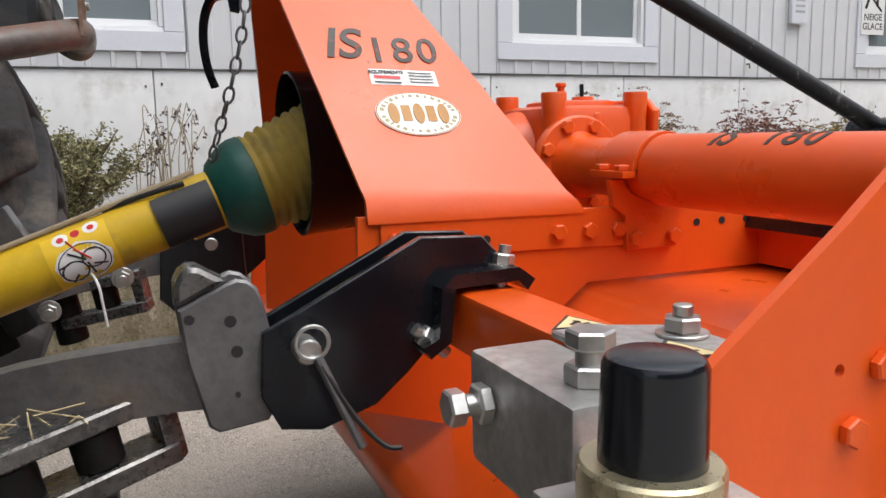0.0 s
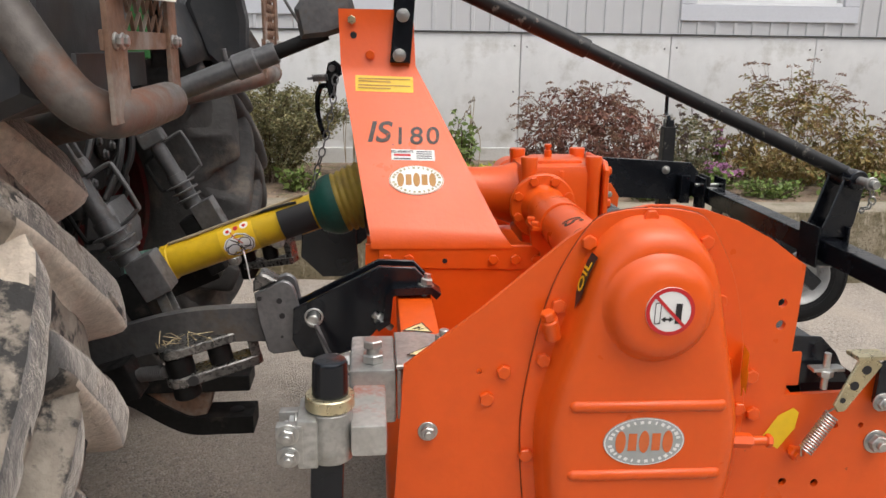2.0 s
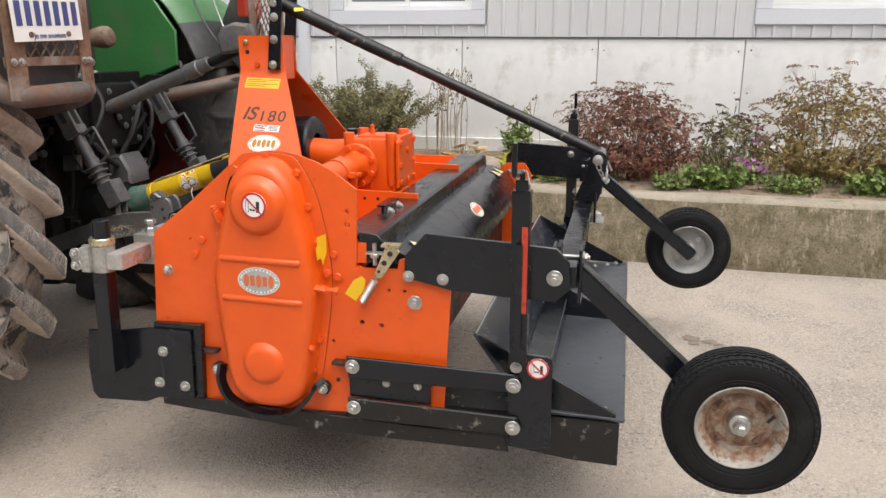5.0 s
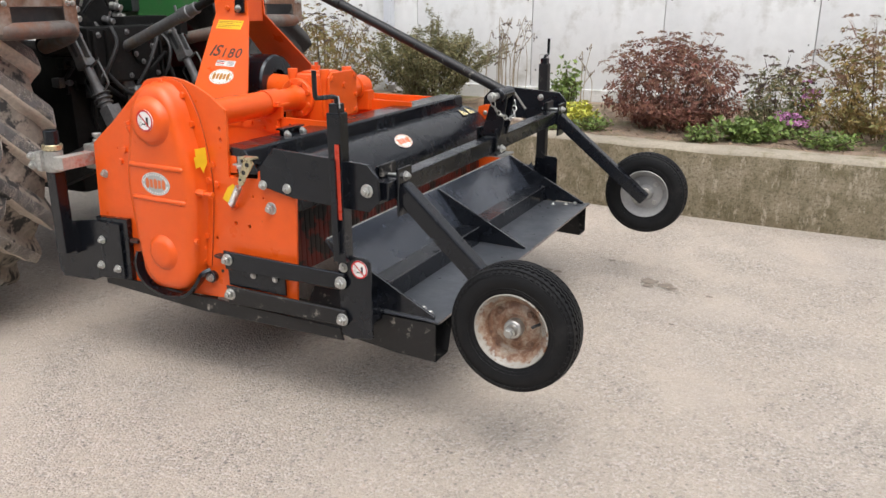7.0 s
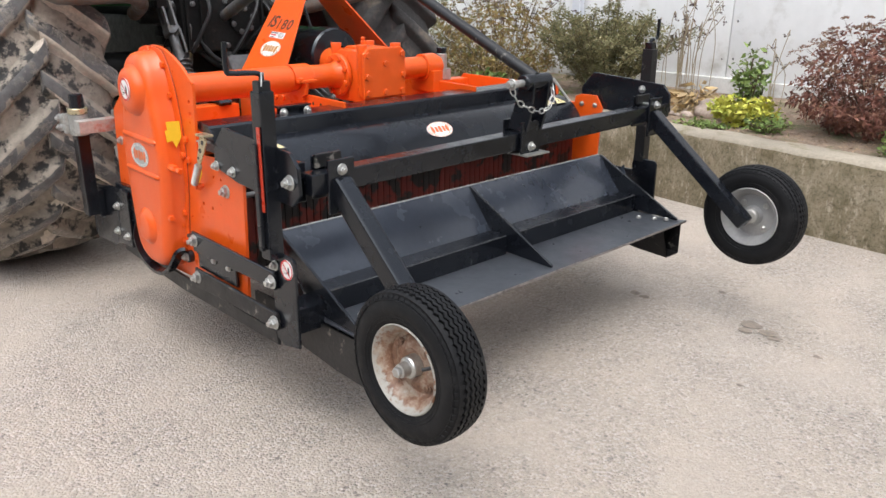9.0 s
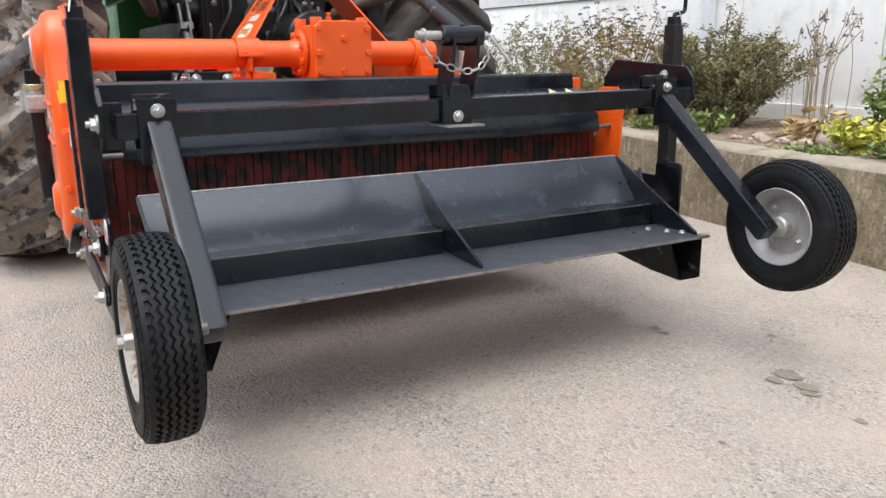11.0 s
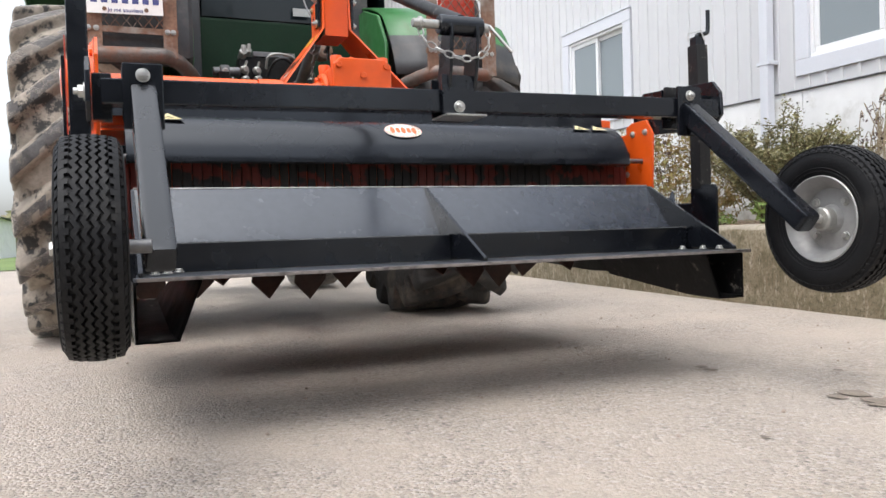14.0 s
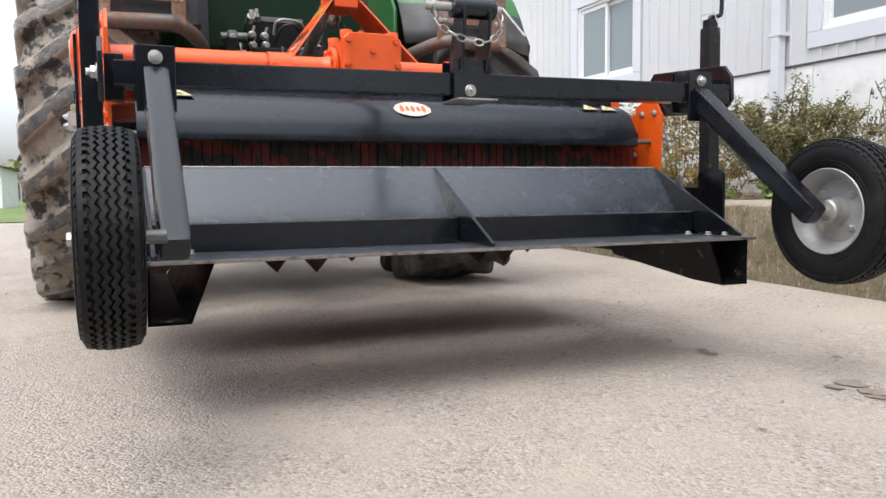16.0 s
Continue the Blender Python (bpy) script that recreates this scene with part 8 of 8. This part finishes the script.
for y, z, r in ((-0.225, 1.492, 0.022), (-0.198, 1.500, 0.016)):
    bm = add_cyl(bm_new(), (-0.72, y, z - 0.03), (-0.66, y + 0.004, z), r, seg=16, bev=0.003)
    add_cyl(bm, (-0.665, y + 0.004, z - 0.012), (-0.662, y + 0.006, z + 0.030), r * 0.62, seg=12, bev=0.002)
    part("cap_fitting", bm, GALV, vb)
for pts in ([(-0.66, -0.105, 1.40), (-0.63, -0.10, 1.455), (-0.62, -0.06, 1.475), (-0.63, 0.02, 1.47), (-0.66, 0.06, 1.45)], [(-0.66, -0.10, 1.36), (-0.61, -0.07, 1.43), (-0.60, -0.01, 1.445), (-0.64, 0.05, 1.40)]):
    part("pipe_loop", add_sweep(bm_new(), smooth_curve(pts, 5), 0.0075, 8), GALV if pts[0][2] > 1.38 else HOSE, vb)
bm = add_box(bm_new(), (-0.70, -0.352, 1.345), (-0.625, -0.300, 1.405), 0.012)
add_cyl(bm, (-0.66, -0.385, 1.372), (-0.66, -0.245, 1.378), 0.024, seg=18, bev=0.004)
tc_ = part("remote_coupling", bm, STEEL, vb)
part("coupling_socket", add_cyl(bm_new(), (-0.63, -0.326, 1.370), (-0.615, -0.326, 1.368), 0.017, seg=18, bev=0.002), GALV, tc_)
bm = add_lathe(bm_new(), (-0.62, 0.205, 1.50), (1, 0, 0.1), [(-0.08, 0.030), (-0.03, 0.045), (0.005, 0.050), (0.030, 0.044), (0.042, 0.030), (0.046, 0.0)], 24)
part("towing_ball", bm, RUST, vb, "rusty round knuckle")
rnd = random.Random(11)
for k in range(9):
    y0, y1 = rnd.uniform(-0.35, 0.35), rnd.uniform(-0.30, 0.30)
    pts = [(-0.66, y0, rnd.uniform(1.0, 1.34)), (-0.50 + rnd.uniform(-0.06, 0.06), (y0 + y1) / 2, rnd.uniform(0.98, 1.2)), (-0.60, y1, rnd.uniform(0.8, 1.05)), (-0.68, y1 * 0.8, rnd.uniform(0.6, 0.8))]
    part("hydraulic_hose", add_sweep(bm_new(), smooth_curve(pts, 6), rnd.uniform(0.009, 0.014), 8), HOSE, tractor, "black hydraulic hose")
for k in range(12):
    y, z, x = rnd.uniform(-0.42, 0.42), rnd.uniform(0.62, 1.18), rnd.uniform(-0.66, -0.56)
    a, b = rnd.uniform(0.02, 0.06), rnd.uniform(0.02, 0.06)
    bm = add_box(bm_new(), (x - 0.06, y - a, z - b), (x, y + a, z + b), 0.008)
    add_cyl(bm, (x, y, z), (x + 0.03, y, z), min(a, b) * 0.6, seg=12, bev=0.002)
    part("valve_fitting", bm, STEEL if k % 3 == 0 else STEEL_DARK, hs)

# ---- planting in the raised bed ----
def leaf(bm, p, d, size, width, rnd, fold=0.25):
    """A folded leaf of two faces."""
    d = d.normalized()
    s = d.cross(Vector((rnd.uniform(-1, 1), rnd.uniform(-1, 1), rnd.uniform(-0.3, 1)))).normalized()
    n = s.cross(d)
    a, b = p, p + d * size
    mid = p + d * size * 0.45
    va, vb_ = bm.verts.new(a), bm.verts.new(b)
    vl, vr = bm.verts.new(mid + s * width / 2 + n * fold * width), bm.verts.new(mid - s * width / 2 + n * fold * width)
    bm.faces.new((va, vl, vb_))
    bm.faces.new((va, vb_, vr))


def shrub(name, x, y, rx, ry, h, leaves, leaf_mat, seed, label, leaf_len=0.035, stems=16, umbels=None, spread=1.0, low=0.1, stem_mat=None, category="shrub"):
    """Stems fan out from the base; leaves sit on twigs along them, with gaps and an uneven outline."""
    rnd = random.Random(seed)
    z0 = soil_z(x, y) - 0.01
    t = thing(name, (x, y, z0), label, category)
    sb, lb, ub = bm_new(), bm_new(), bm_new()
    tips = []
    for k in range(stems):
        a = 2 * math.pi * (k + rnd.random()) / stems
        rr = spread * math.sqrt(rnd.random())
        tip = Vector((x + rx * rr * math.cos(a), y + ry * rr * math.sin(a), z0 + h * (1 - 0.35 * rr * rr) * rnd.uniform(0.72, 1.04)))
        base = Vector((x + rx * 0.18 * math.cos(a), y + ry * 0.18 * math.sin(a), z0))
        mid = base.lerp(tip, 0.5) + Vector((rnd.uniform(-0.04, 0.04), rnd.uniform(-0.04, 0.04), 0.05 * h))
        path = smooth_curve([base, mid, tip], 4)
        add_sweep(sb, path, 0.0035, 5)
        twigs = [(path[i], path[i + 1]) for i in range(1, len(path) - 1)]
        for j in range(4):
            f = rnd.uniform(low + 0.2, 1)
            i = min(len(path) - 2, int(f * (len(path) - 1)))
            p = path[i].lerp(path[i + 1], rnd.random())
            q = p + Vector((rnd.uniform(-1, 1) * rx * 0.33, rnd.uniform(-1, 1) * ry * 0.33, rnd.uniform(0.0, 0.16) * h))
            add_sweep(sb, [p, q], 0.0018, 4)
            twigs += [(p, q), (p, q)]
            tips.append(q)
        tips.append(tip)
        per = max(1, leaves // (stems * len(twigs)))
        for p, q in twigs:
            for _ in range(per):
                f = rnd.random()
                c = p.lerp(q, f) + Vector((rnd.gauss(0, 0.018), rnd.gauss(0, 0.018), rnd.gauss(0, 0.018)))
                if c.z < z0 + low * h:
                    continue
                d = Vector((rnd.uniform(-1, 1), rnd.uniform(-1, 1), rnd.uniform(-0.5, 0.8)))
                L = leaf_len * rnd.uniform(0.6, 1.3)
                leaf(lb, c, d, L, L * 0.55, rnd)
    part("stem", sb, stem_mat or BARK, t, kind="stuff")
    part("crown", lb, leaf_mat, t, kind="stuff", sharp=180)
    if umbels:
        for tip in tips:
            if tip.z < z0 + 0.5 * h or rnd.random() > umbels[1]:
                continue
            r = umbels[2] * rnd.uniform(0.6, 1.2)
            for _ in range(22):
                a, rr = rnd.uniform(0, 6.283), r * math.sqrt(rnd.random())
                c = tip + Vector((rr * math.cos(a), rr * math.sin(a), 0.016 - rr * rr / r * 0.3 + rnd.uniform(-0.006, 0.006)))
                leaf(ub, c, Vector((rnd.uniform(-1, 1), rnd.uniform(-1, 1), rnd.uniform(0, 1))), 0.015, 0.013, rnd)
        part("seed_top", ub, umbels[0], t, kind="stuff", sharp=180)
    else:
        ub.free()
    return t


def mound(name, x, y, rx, ry, h, rosettes, leaf_mat, seed, label, leaf_len=0.040, slim=0.34, umbels=None, loose=0.16, category="shrub"):
    """A dense mound: rosettes of narrow leaves over the whole dome, down to the soil, with flat heads above its outline."""
    rnd = random.Random(seed)
    z0 = soil_z(x, y) - 0.01
    t = thing(name, (x, y, z0), label, category)
    sb, lb, ub = bm_new(), bm_new(), bm_new()
    base = Vector((x, y, z0))

    def at(d, f):
        swell = 1 + 1.6 * loose * noise.noise(d * 2.1 + Vector((seed, 0, 0))) + loose * noise.noise(d * 5.3 + Vector((0, seed, 0)))
        low = 1 - 0.22 * max(0, -d.z)
        return Vector((x + d.x * rx * f * swell * low, y + d.y * ry * f * swell * low, z0 + max(0.015, h * (0.33 + (0.67 if d.z > 0 else 0.33) * d.z * f * swell))))

    def some_dir(lo):
        z = rnd.uniform(lo, 1.0)
        a = rnd.uniform(0, 6.283)
        r = math.sqrt(max(0, 1 - z * z))
        return Vector((r * math.cos(a), r * math.sin(a), z))

    for k in range(max(14, rosettes // 28)):
        d = some_dir(-0.2)
        foot = base + Vector((d.x * rx * 0.3, d.y * ry * 0.3, 0))
        tip = at(d, 0.95)
        add_sweep(sb, smooth_curve([foot, foot.lerp(tip, 0.55) + Vector((0, 0, 0.06 * h)), tip], 4), 0.0028, 5)
    for k in range(rosettes):
        d = some_dir(-0.95)
        c = at(d, 1 - 0.50 * rnd.random() ** 1.7)
        axis = (d + Vector((rnd.gauss(0, 0.3), rnd.gauss(0, 0.3), rnd.gauss(0.25, 0.3)))).normalized()
        s_, u_, _ = frame_of(axis)
        turn = rnd.random() * 6.283
        for j in range(7):
            a = turn + j * 6.283 / 7 + rnd.gauss(0, 0.2)
            w = s_ * math.cos(a) + u_ * math.sin(a)
            L = leaf_len * rnd.uniform(0.6, 1.25)
            leaf(lb, c + axis * rnd.gauss(0, 0.012), w + axis * rnd.uniform(-0.3, 0.7) - Vector((0, 0, 0.25)), L, L * slim, rnd, 0.15)
    part("stem", sb, BARK, t, kind="stuff")
    part("crown", lb, leaf_mat, t, kind="stuff", sharp=180)
    if umbels:
        mat, count, r0, lift = umbels
        for k in range(count):
            d = some_dir(0.30)
            c = at(d, rnd.uniform(0.98, 1.0 + lift))
            r = r0 * rnd.uniform(0.55, 1.15)
            tilt = d * 0.5 + Vector((0, 0, 1))
            s_, u_, n_ = frame_of(tilt)
            for _ in range(34):
                a, rr = rnd.uniform(0, 6.283), r * math.sqrt(rnd.random())
                p = c + (s_ * math.cos(a) + u_ * math.sin(a)) * rr + n_ * (0.010 - rr * rr / r * 0.35 + rnd.uniform(-0.005, 0.005))
                leaf(ub, p, Vector((rnd.uniform(-1, 1), rnd.uniform(-1, 1), rnd.uniform(0, 1))), 0.013, 0.011, rnd)
            for _ in range(3):
                leaf(ub, at(d, 0.86), c - at(d, 0.86) + Vector((rnd.gauss(0, 0.01), rnd.gauss(0, 0.01), 0)), (c - at(d, 0.86)).length, 0.004, rnd)
        part("seed_top", ub, mat, t, kind="stuff", sharp=180)
    else:
        ub.free()
    return t


shrub("leafy_shrub", -0.48, 3.45, 0.62, 0.46, 0.77, 26000, LEAF_GOLD, 3, "rounded golden-olive shrub with fine twigs", 0.023, 52)
mound("leafy_shrub", -1.70, 3.50, 0.66, 0.50, 0.86, 1300, LEAF_RUST, 4, "dense brownish shrub with dark seed heads", 0.036, 0.42, (LEAF_BROWN, 60, 0.035, 0.2), 0.25)
mound("leafy_shrub", -3.1, 3.65, 0.85, 0.45, 0.85, 1200, LEAF_OLIVE, 24, "olive-green shrub by the wall", 0.036, 0.45, None, 0.25)
mound("sedum_clump", 1.74, 3.15, 0.50, 0.42, 0.66, 1350, LEAF_RED, 5, "wine-red clump with flat seed heads", 0.040, 0.36, (UMBEL_BROWN, 90, 0.050, 0.16), 0.16)
mound("sedum_clump", 2.46, 3.22, 0.22, 0.22, 0.48, 330, LEAF_OLIVE, 6, "dark button-like seed heads over thin stems", 0.036, 0.40, (LEAF_BROWN, 46, 0.020, 0.22), 0.2)
mound("sedum_clump", 3.14, 3.16, 0.48, 0.42, 0.72, 950, LEAF_RUST, 7, "large rust and green clump with flat heads", 0.042, 0.36, (UMBEL_BROWN, 75, 0.055, 0.24), 0.26)
mound("sedum_clump", 3.72, 3.10, 0.26, 0.30, 0.40, 420, LEAF_RUST, 8, "low rust and green clump with flat heads", 0.042, 0.36, (UMBEL_BROWN, 18, 0.045, 0.15), 0.2)
mound("sedum_clump", 4.40, 3.2, 0.44, 0.38, 0.70, 800, LEAF_RED, 9, "wine-red clump beside the rusty ones", 0.040, 0.36, (LEAF_RED, 40, 0.045, 0.12), 0.16)
mound("sedum_clump", 5.3, 3.2, 0.45, 0.36, 0.64, 700, LEAF_RUST, 10, "rust and green clump beside the wall", 0.040, 0.36, (LEAF_RUST, 36, 0.045, 0.15), 0.2)
for k, (x, y, rx, ry, h, n, mat, lab) in enumerate(((0.98, 2.95, 0.23, 0.17, 0.19, 900, LEAF_LIME, "yellow-green leafy perennial by the kerb"), (0.86, 3.30, 0.13, 0.13, 0.42, 420, LEAF_GREEN, "upright green perennial near the wall"),
        (1.22, 2.82, 0.16, 0.10, 0.11, 420, LEAF_GREEN, "low green ground cover"), (2.02, 2.74, 0.13, 0.08, 0.12, 420, LEAF_GREEN, "low green weeds by the kerb"), (2.34, 2.78, 0.24, 0.11, 0.17, 900, LEAF_GREEN, "low green weeds by the kerb"),
        (2.85, 2.72, 0.26, 0.10, 0.12, 900, LEAF_GREEN, "low green weeds by the kerb"), (3.35, 2.70, 0.26, 0.11, 0.15, 800, LEAF_GREEN, "low green weeds by the kerb"), (0.83, 2.70, 0.22, 0.06, 0.05, 520, LEAF_GREEN, "patch of fine grass"),
        (-0.25, 3.05, 0.16, 0.10, 0.16, 340, LEAF_GREEN, "green weeds under the shrub"), (-0.75, 3.02, 0.24, 0.09, 0.10, 420, LEAF_GREEN, "low green weeds under the shrub"), (-1.5, 3.1, 0.3, 0.1, 0.14, 420, LEAF_GREEN, "low green weeds under the shrub"), (3.9, 2.72, 0.3, 0.1, 0.16, 520, LEAF_GREEN, "low green weeds by the kerb"))):
    shrub("perennial", x, y, rx, ry, h, n, mat, 40 + k, lab, 0.05 if h > 0.12 else 0.03, 14, low=0.0, category="plant")
pk = shrub("aster", 2.58, 2.92, 0.12, 0.11, 0.17, 320, LEAF_GREEN, 60, "small aster with pink flowers", 0.04, 12, (PETAL, 0.75, 0.034), low=0.0, category="plant")
shrub("aster", 2.68, 3.20, 0.08, 0.08, 0.36, 200, LEAF_GREEN, 61, "tall aster with pale pink flowers", 0.035, 10, (PETAL, 0.5, 0.03), low=0.1, category="plant")


def dry_stalks(x, y, n, h, r, seed, label):
    rnd = random.Random(seed)
    z0 = soil_z(x, y) - 0.01
    t = thing("dry_stalks", (x, y, z0), label, "plant")
    sb, hb_ = bm_new(), bm_new()
    for _ in range(n):
        bx, by = x + rnd.gauss(0, r * 0.5), y + rnd.gauss(0, r * 0.3)
        hh = h * rnd.uniform(0.6, 1.05)
        top = Vector((bx + rnd.gauss(0, 0.06), by + rnd.gauss(0, 0.05), z0 + hh))
        path = smooth_curve([Vector((bx, by, z0)), Vector((bx, by, z0 + hh * 0.6)) + Vector((rnd.gauss(0, 0.012), 0, 0)), top, top + Vector((rnd.uniform(-0.04, 0.04), 0, -0.035))], 4)
        add_sweep(sb, path, 0.0030, 5)
        for _ in range(7):
            leaf(hb_, path[-1] + Vector((rnd.gauss(0, 0.008), rnd.gauss(0, 0.008), rnd.gauss(0, 0.010))), Vector((rnd.uniform(-1, 1), rnd.uniform(-1, 1), rnd.uniform(-1, 0.2))), 0.022, 0.014, rnd)
        for _ in range(rnd.randint(0, 3)):
            leaf(hb_, path[5].lerp(path[9], rnd.random()), Vector((rnd.uniform(-1, 1), rnd.uniform(-1, 1), -0.6)), 0.04, 0.014, rnd)
    part("stem", sb, STEM_DRY, t, kind="stuff")
    part("dry_top", hb_, LEAF_BROWN, t, kind="stuff", sharp=180)


dry_stalks(0.22, 3.5, 24, 0.80, 0.26, 70, "tall dry stalks with drooping dark heads")
dry_stalks(0.95, 3.45, 5, 0.62, 0.10, 71, "few dry stalks with dark heads")
# withered leaf heap and stones
rnd = random.Random(77)
t = thing("withered_hosta", (0.46, 3.28, 0.47), "heap of withered straw-coloured leaves", "plant")
bm = bm_new()
for _ in range(260):
    a, rr = rnd.uniform(0, 6.283), 0.20 * math.sqrt(rnd.random())
    c = Vector((0.46 + rr * 1.2 * math.cos(a), 3.28 + rr * 0.8 * math.sin(a), soil_z(0.46, 3.28) + (0.24 - rr) * rnd.uniform(0.2, 1.0)))
    leaf(bm, c, Vector((math.cos(a), math.sin(a), rnd.uniform(-0.8, 0.6))), rnd.uniform(0.06, 0.13), 0.035, rnd)
part("foliage", bm, LEAF_STRAW, t, kind="stuff", sharp=180)


def stone(x, y, r, seed):
    rnd = random.Random(seed)
    bm = bm_new()
    bmesh.ops.create_icosphere(bm, subdivisions=3, radius=1.0)
    sx, sy, sz = r * rnd.uniform(0.9, 1.4), r * rnd.uniform(0.7, 1.0), r * rnd.uniform(0.5, 0.75)
    o = Vector((seed * 1.7, seed * 0.3, 0))
    for v in bm.verts:
        n1 = 1 + 0.28 * noise.noise(v.co * 1.3 + o) + 0.10 * noise.noise(v.co * 3.7 + o)
        v.co = Vector((v.co.x * sx, v.co.y * sy, v.co.z * sz)) * n1 + Vector((x, y, soil_z(x, y) + sz * 0.45))
    return solid("field_stone", bm, ROCK, "rough pinkish field stone on the soil", "stone", "stones in the bed", sharp=60)


stone(0.66, 3.16, 0.125, 1)
stone(0.86, 3.05, 0.05, 7)
rnd = random.Random(31)
for k in range(26):
    x = 0.05 + 0.50 * (k + rnd.random()) / 26
    stone(x, 2.95 + 0.25 * rnd.random() + 0.1 * x, rnd.uniform(0.018, 0.042), k + 10)

# ---- damp spots and pebbles on the yard ----
def stain_patch(x, y, r, seed, long=1.4):
    """One damp mark with a ragged outline, lying just over the concrete."""
    rnd = random.Random(seed)
    turn = rnd.uniform(-0.5, 0.5)
    pts = []
    for k in range(26):
        a = 2 * math.pi * k / 26
        f = 1 + 0.45 * noise.noise((math.cos(a) * 1.5 + seed * 3, math.sin(a) * 1.5, 0.7)) + 0.2 * noise.noise((math.cos(a) * 5, math.sin(a) * 5 + seed, 2.0))
        px, py = r * long * f * math.cos(a), r * f * math.sin(a)
        pts.append((x + px * math.cos(turn) - py * math.sin(turn), y + px * math.sin(turn) + py * math.cos(turn)))
    bm = bm_new()
    bm.faces.new([bm.verts.new((px, py, 0.004)) for px, py in pts])
    return solid("damp_spot", bm, DAMP, "dark damp spot on the concrete", "stain", "damp spots", "structure")


for k, (x, y, r) in enumerate(((1.555, 0.872, 0.020), (1.612, 0.862, 0.018), (2.095, 0.925, 0.036), (2.105, 0.850, 0.024), (2.180, 0.888, 0.030), (2.225, 0.855, 0.020), (2.413, 0.816, 0.013), (1.831, 1.174, 0.014), (2.313, 0.383, 0.009))):
    stain_patch(x, y, r, k + 1)
bm = bm_new()
rnd = random.Random(31)
for _ in range(2400):
    x, y = rnd.uniform(-2.5, 6), rnd.uniform(-4.0, 2.4)
    if y > kerb_y(x) - 0.03:
        continue
    r = 0.0014 + 0.0045 * rnd.random() ** 4
    m = pose(x, y, r * 0.5, rnd.uniform(0, 360), rnd.uniform(0, 360), 0)
    v = [bm.verts.new(m @ (Vector(c) * r * rnd.uniform(0.7, 1.3))) for c in ((1, 0, 0), (-1, 0, 0), (0, 1, 0), (0, -1, 0), (0, 0, 1), (0, 0, -1))]
    for a, b, c in ((0, 2, 4), (2, 1, 4), (1, 3, 4), (3, 0, 4), (2, 0, 5), (1, 2, 5), (3, 1, 5), (0, 3, 5)):
        bm.faces.new((v[a], v[b], v[c]))
solid("grit", bm, ROCK, "loose grit and small pebbles on the yard", "grit", kind="stuff")

# ---- added unseen dark screens behind the camera that keep low sky out of reflections ----
SCREEN = surface("dark_sky_screen", (0.060, 0.062, 0.055), 0.9, var=0.3, big=0.6, fine=6)
for name, lo, hi in (("screen_east", (15.0, -15.0, 0.0), (15.3, 2.2, 6.5)), ("screen_south", (-9.0, -15.4, 0.0), (15.3, -15.1, 6.0))):
    solid(name, add_box(bm_new(), lo, hi, 0.0), SCREEN, "plain dark unseen screen that blocks low sky", "wall", kind="structure")

# ---- far side of the yard ----
GRASS = surface("distant_mown_grass", (0.13, 0.19, 0.05), 0.9, var=0.3, big=0.4, fine=4)
bm = bm_new()
for x0, x1, y0, y1 in ((-220, -16, -120, 120),):
    bm.faces.new([bm.verts.new((x, y, 0.02)) for x, y in ((x0, y0), (x1, y0), (x1, y1), (x0, y1))])
solid("lawn", bm, GRASS, "distant green lawn beyond the yard", "lawn", kind="structure")
far = thing("barn", (-46, -7, 0), "distant low white farm building", "building")
part("wall", add_box(bm_new(), (-52, -16, 0), (-44, -6.2, 2.2), 0.02), WALL_WHITE, far)
part("roof", add_prism(bm_new(), [(-16.4, 2.2), (-11, 3.6), (-5.8, 2.2)], "x", -52.3, -43.7, 0.02), DARK_GREY, far)
far = thing("tree_line", (-140, -20, 0), "hazy line of distant trees", "trees", kind="stuff")
bm = bm_new()
rnd = random.Random(91)
for k in range(2600):
    y = rnd.uniform(-110, 60)
    h = 7 + 3 * noise.noise((y * 0.06, 1.7, 0)) + 1.5 * noise.noise((y * 0.3, 4.2, 0))
    leaf(bm, Vector((-150 + rnd.uniform(-3, 3), y, rnd.uniform(0, h))), Vector((0.2, rnd.uniform(-1, 1), rnd.uniform(-0.6, 1))), rnd.uniform(1.0, 2.0), 1.2, rnd)
part("foliage", bm, LEAF_OLIVE, far, kind="stuff", sharp=180)
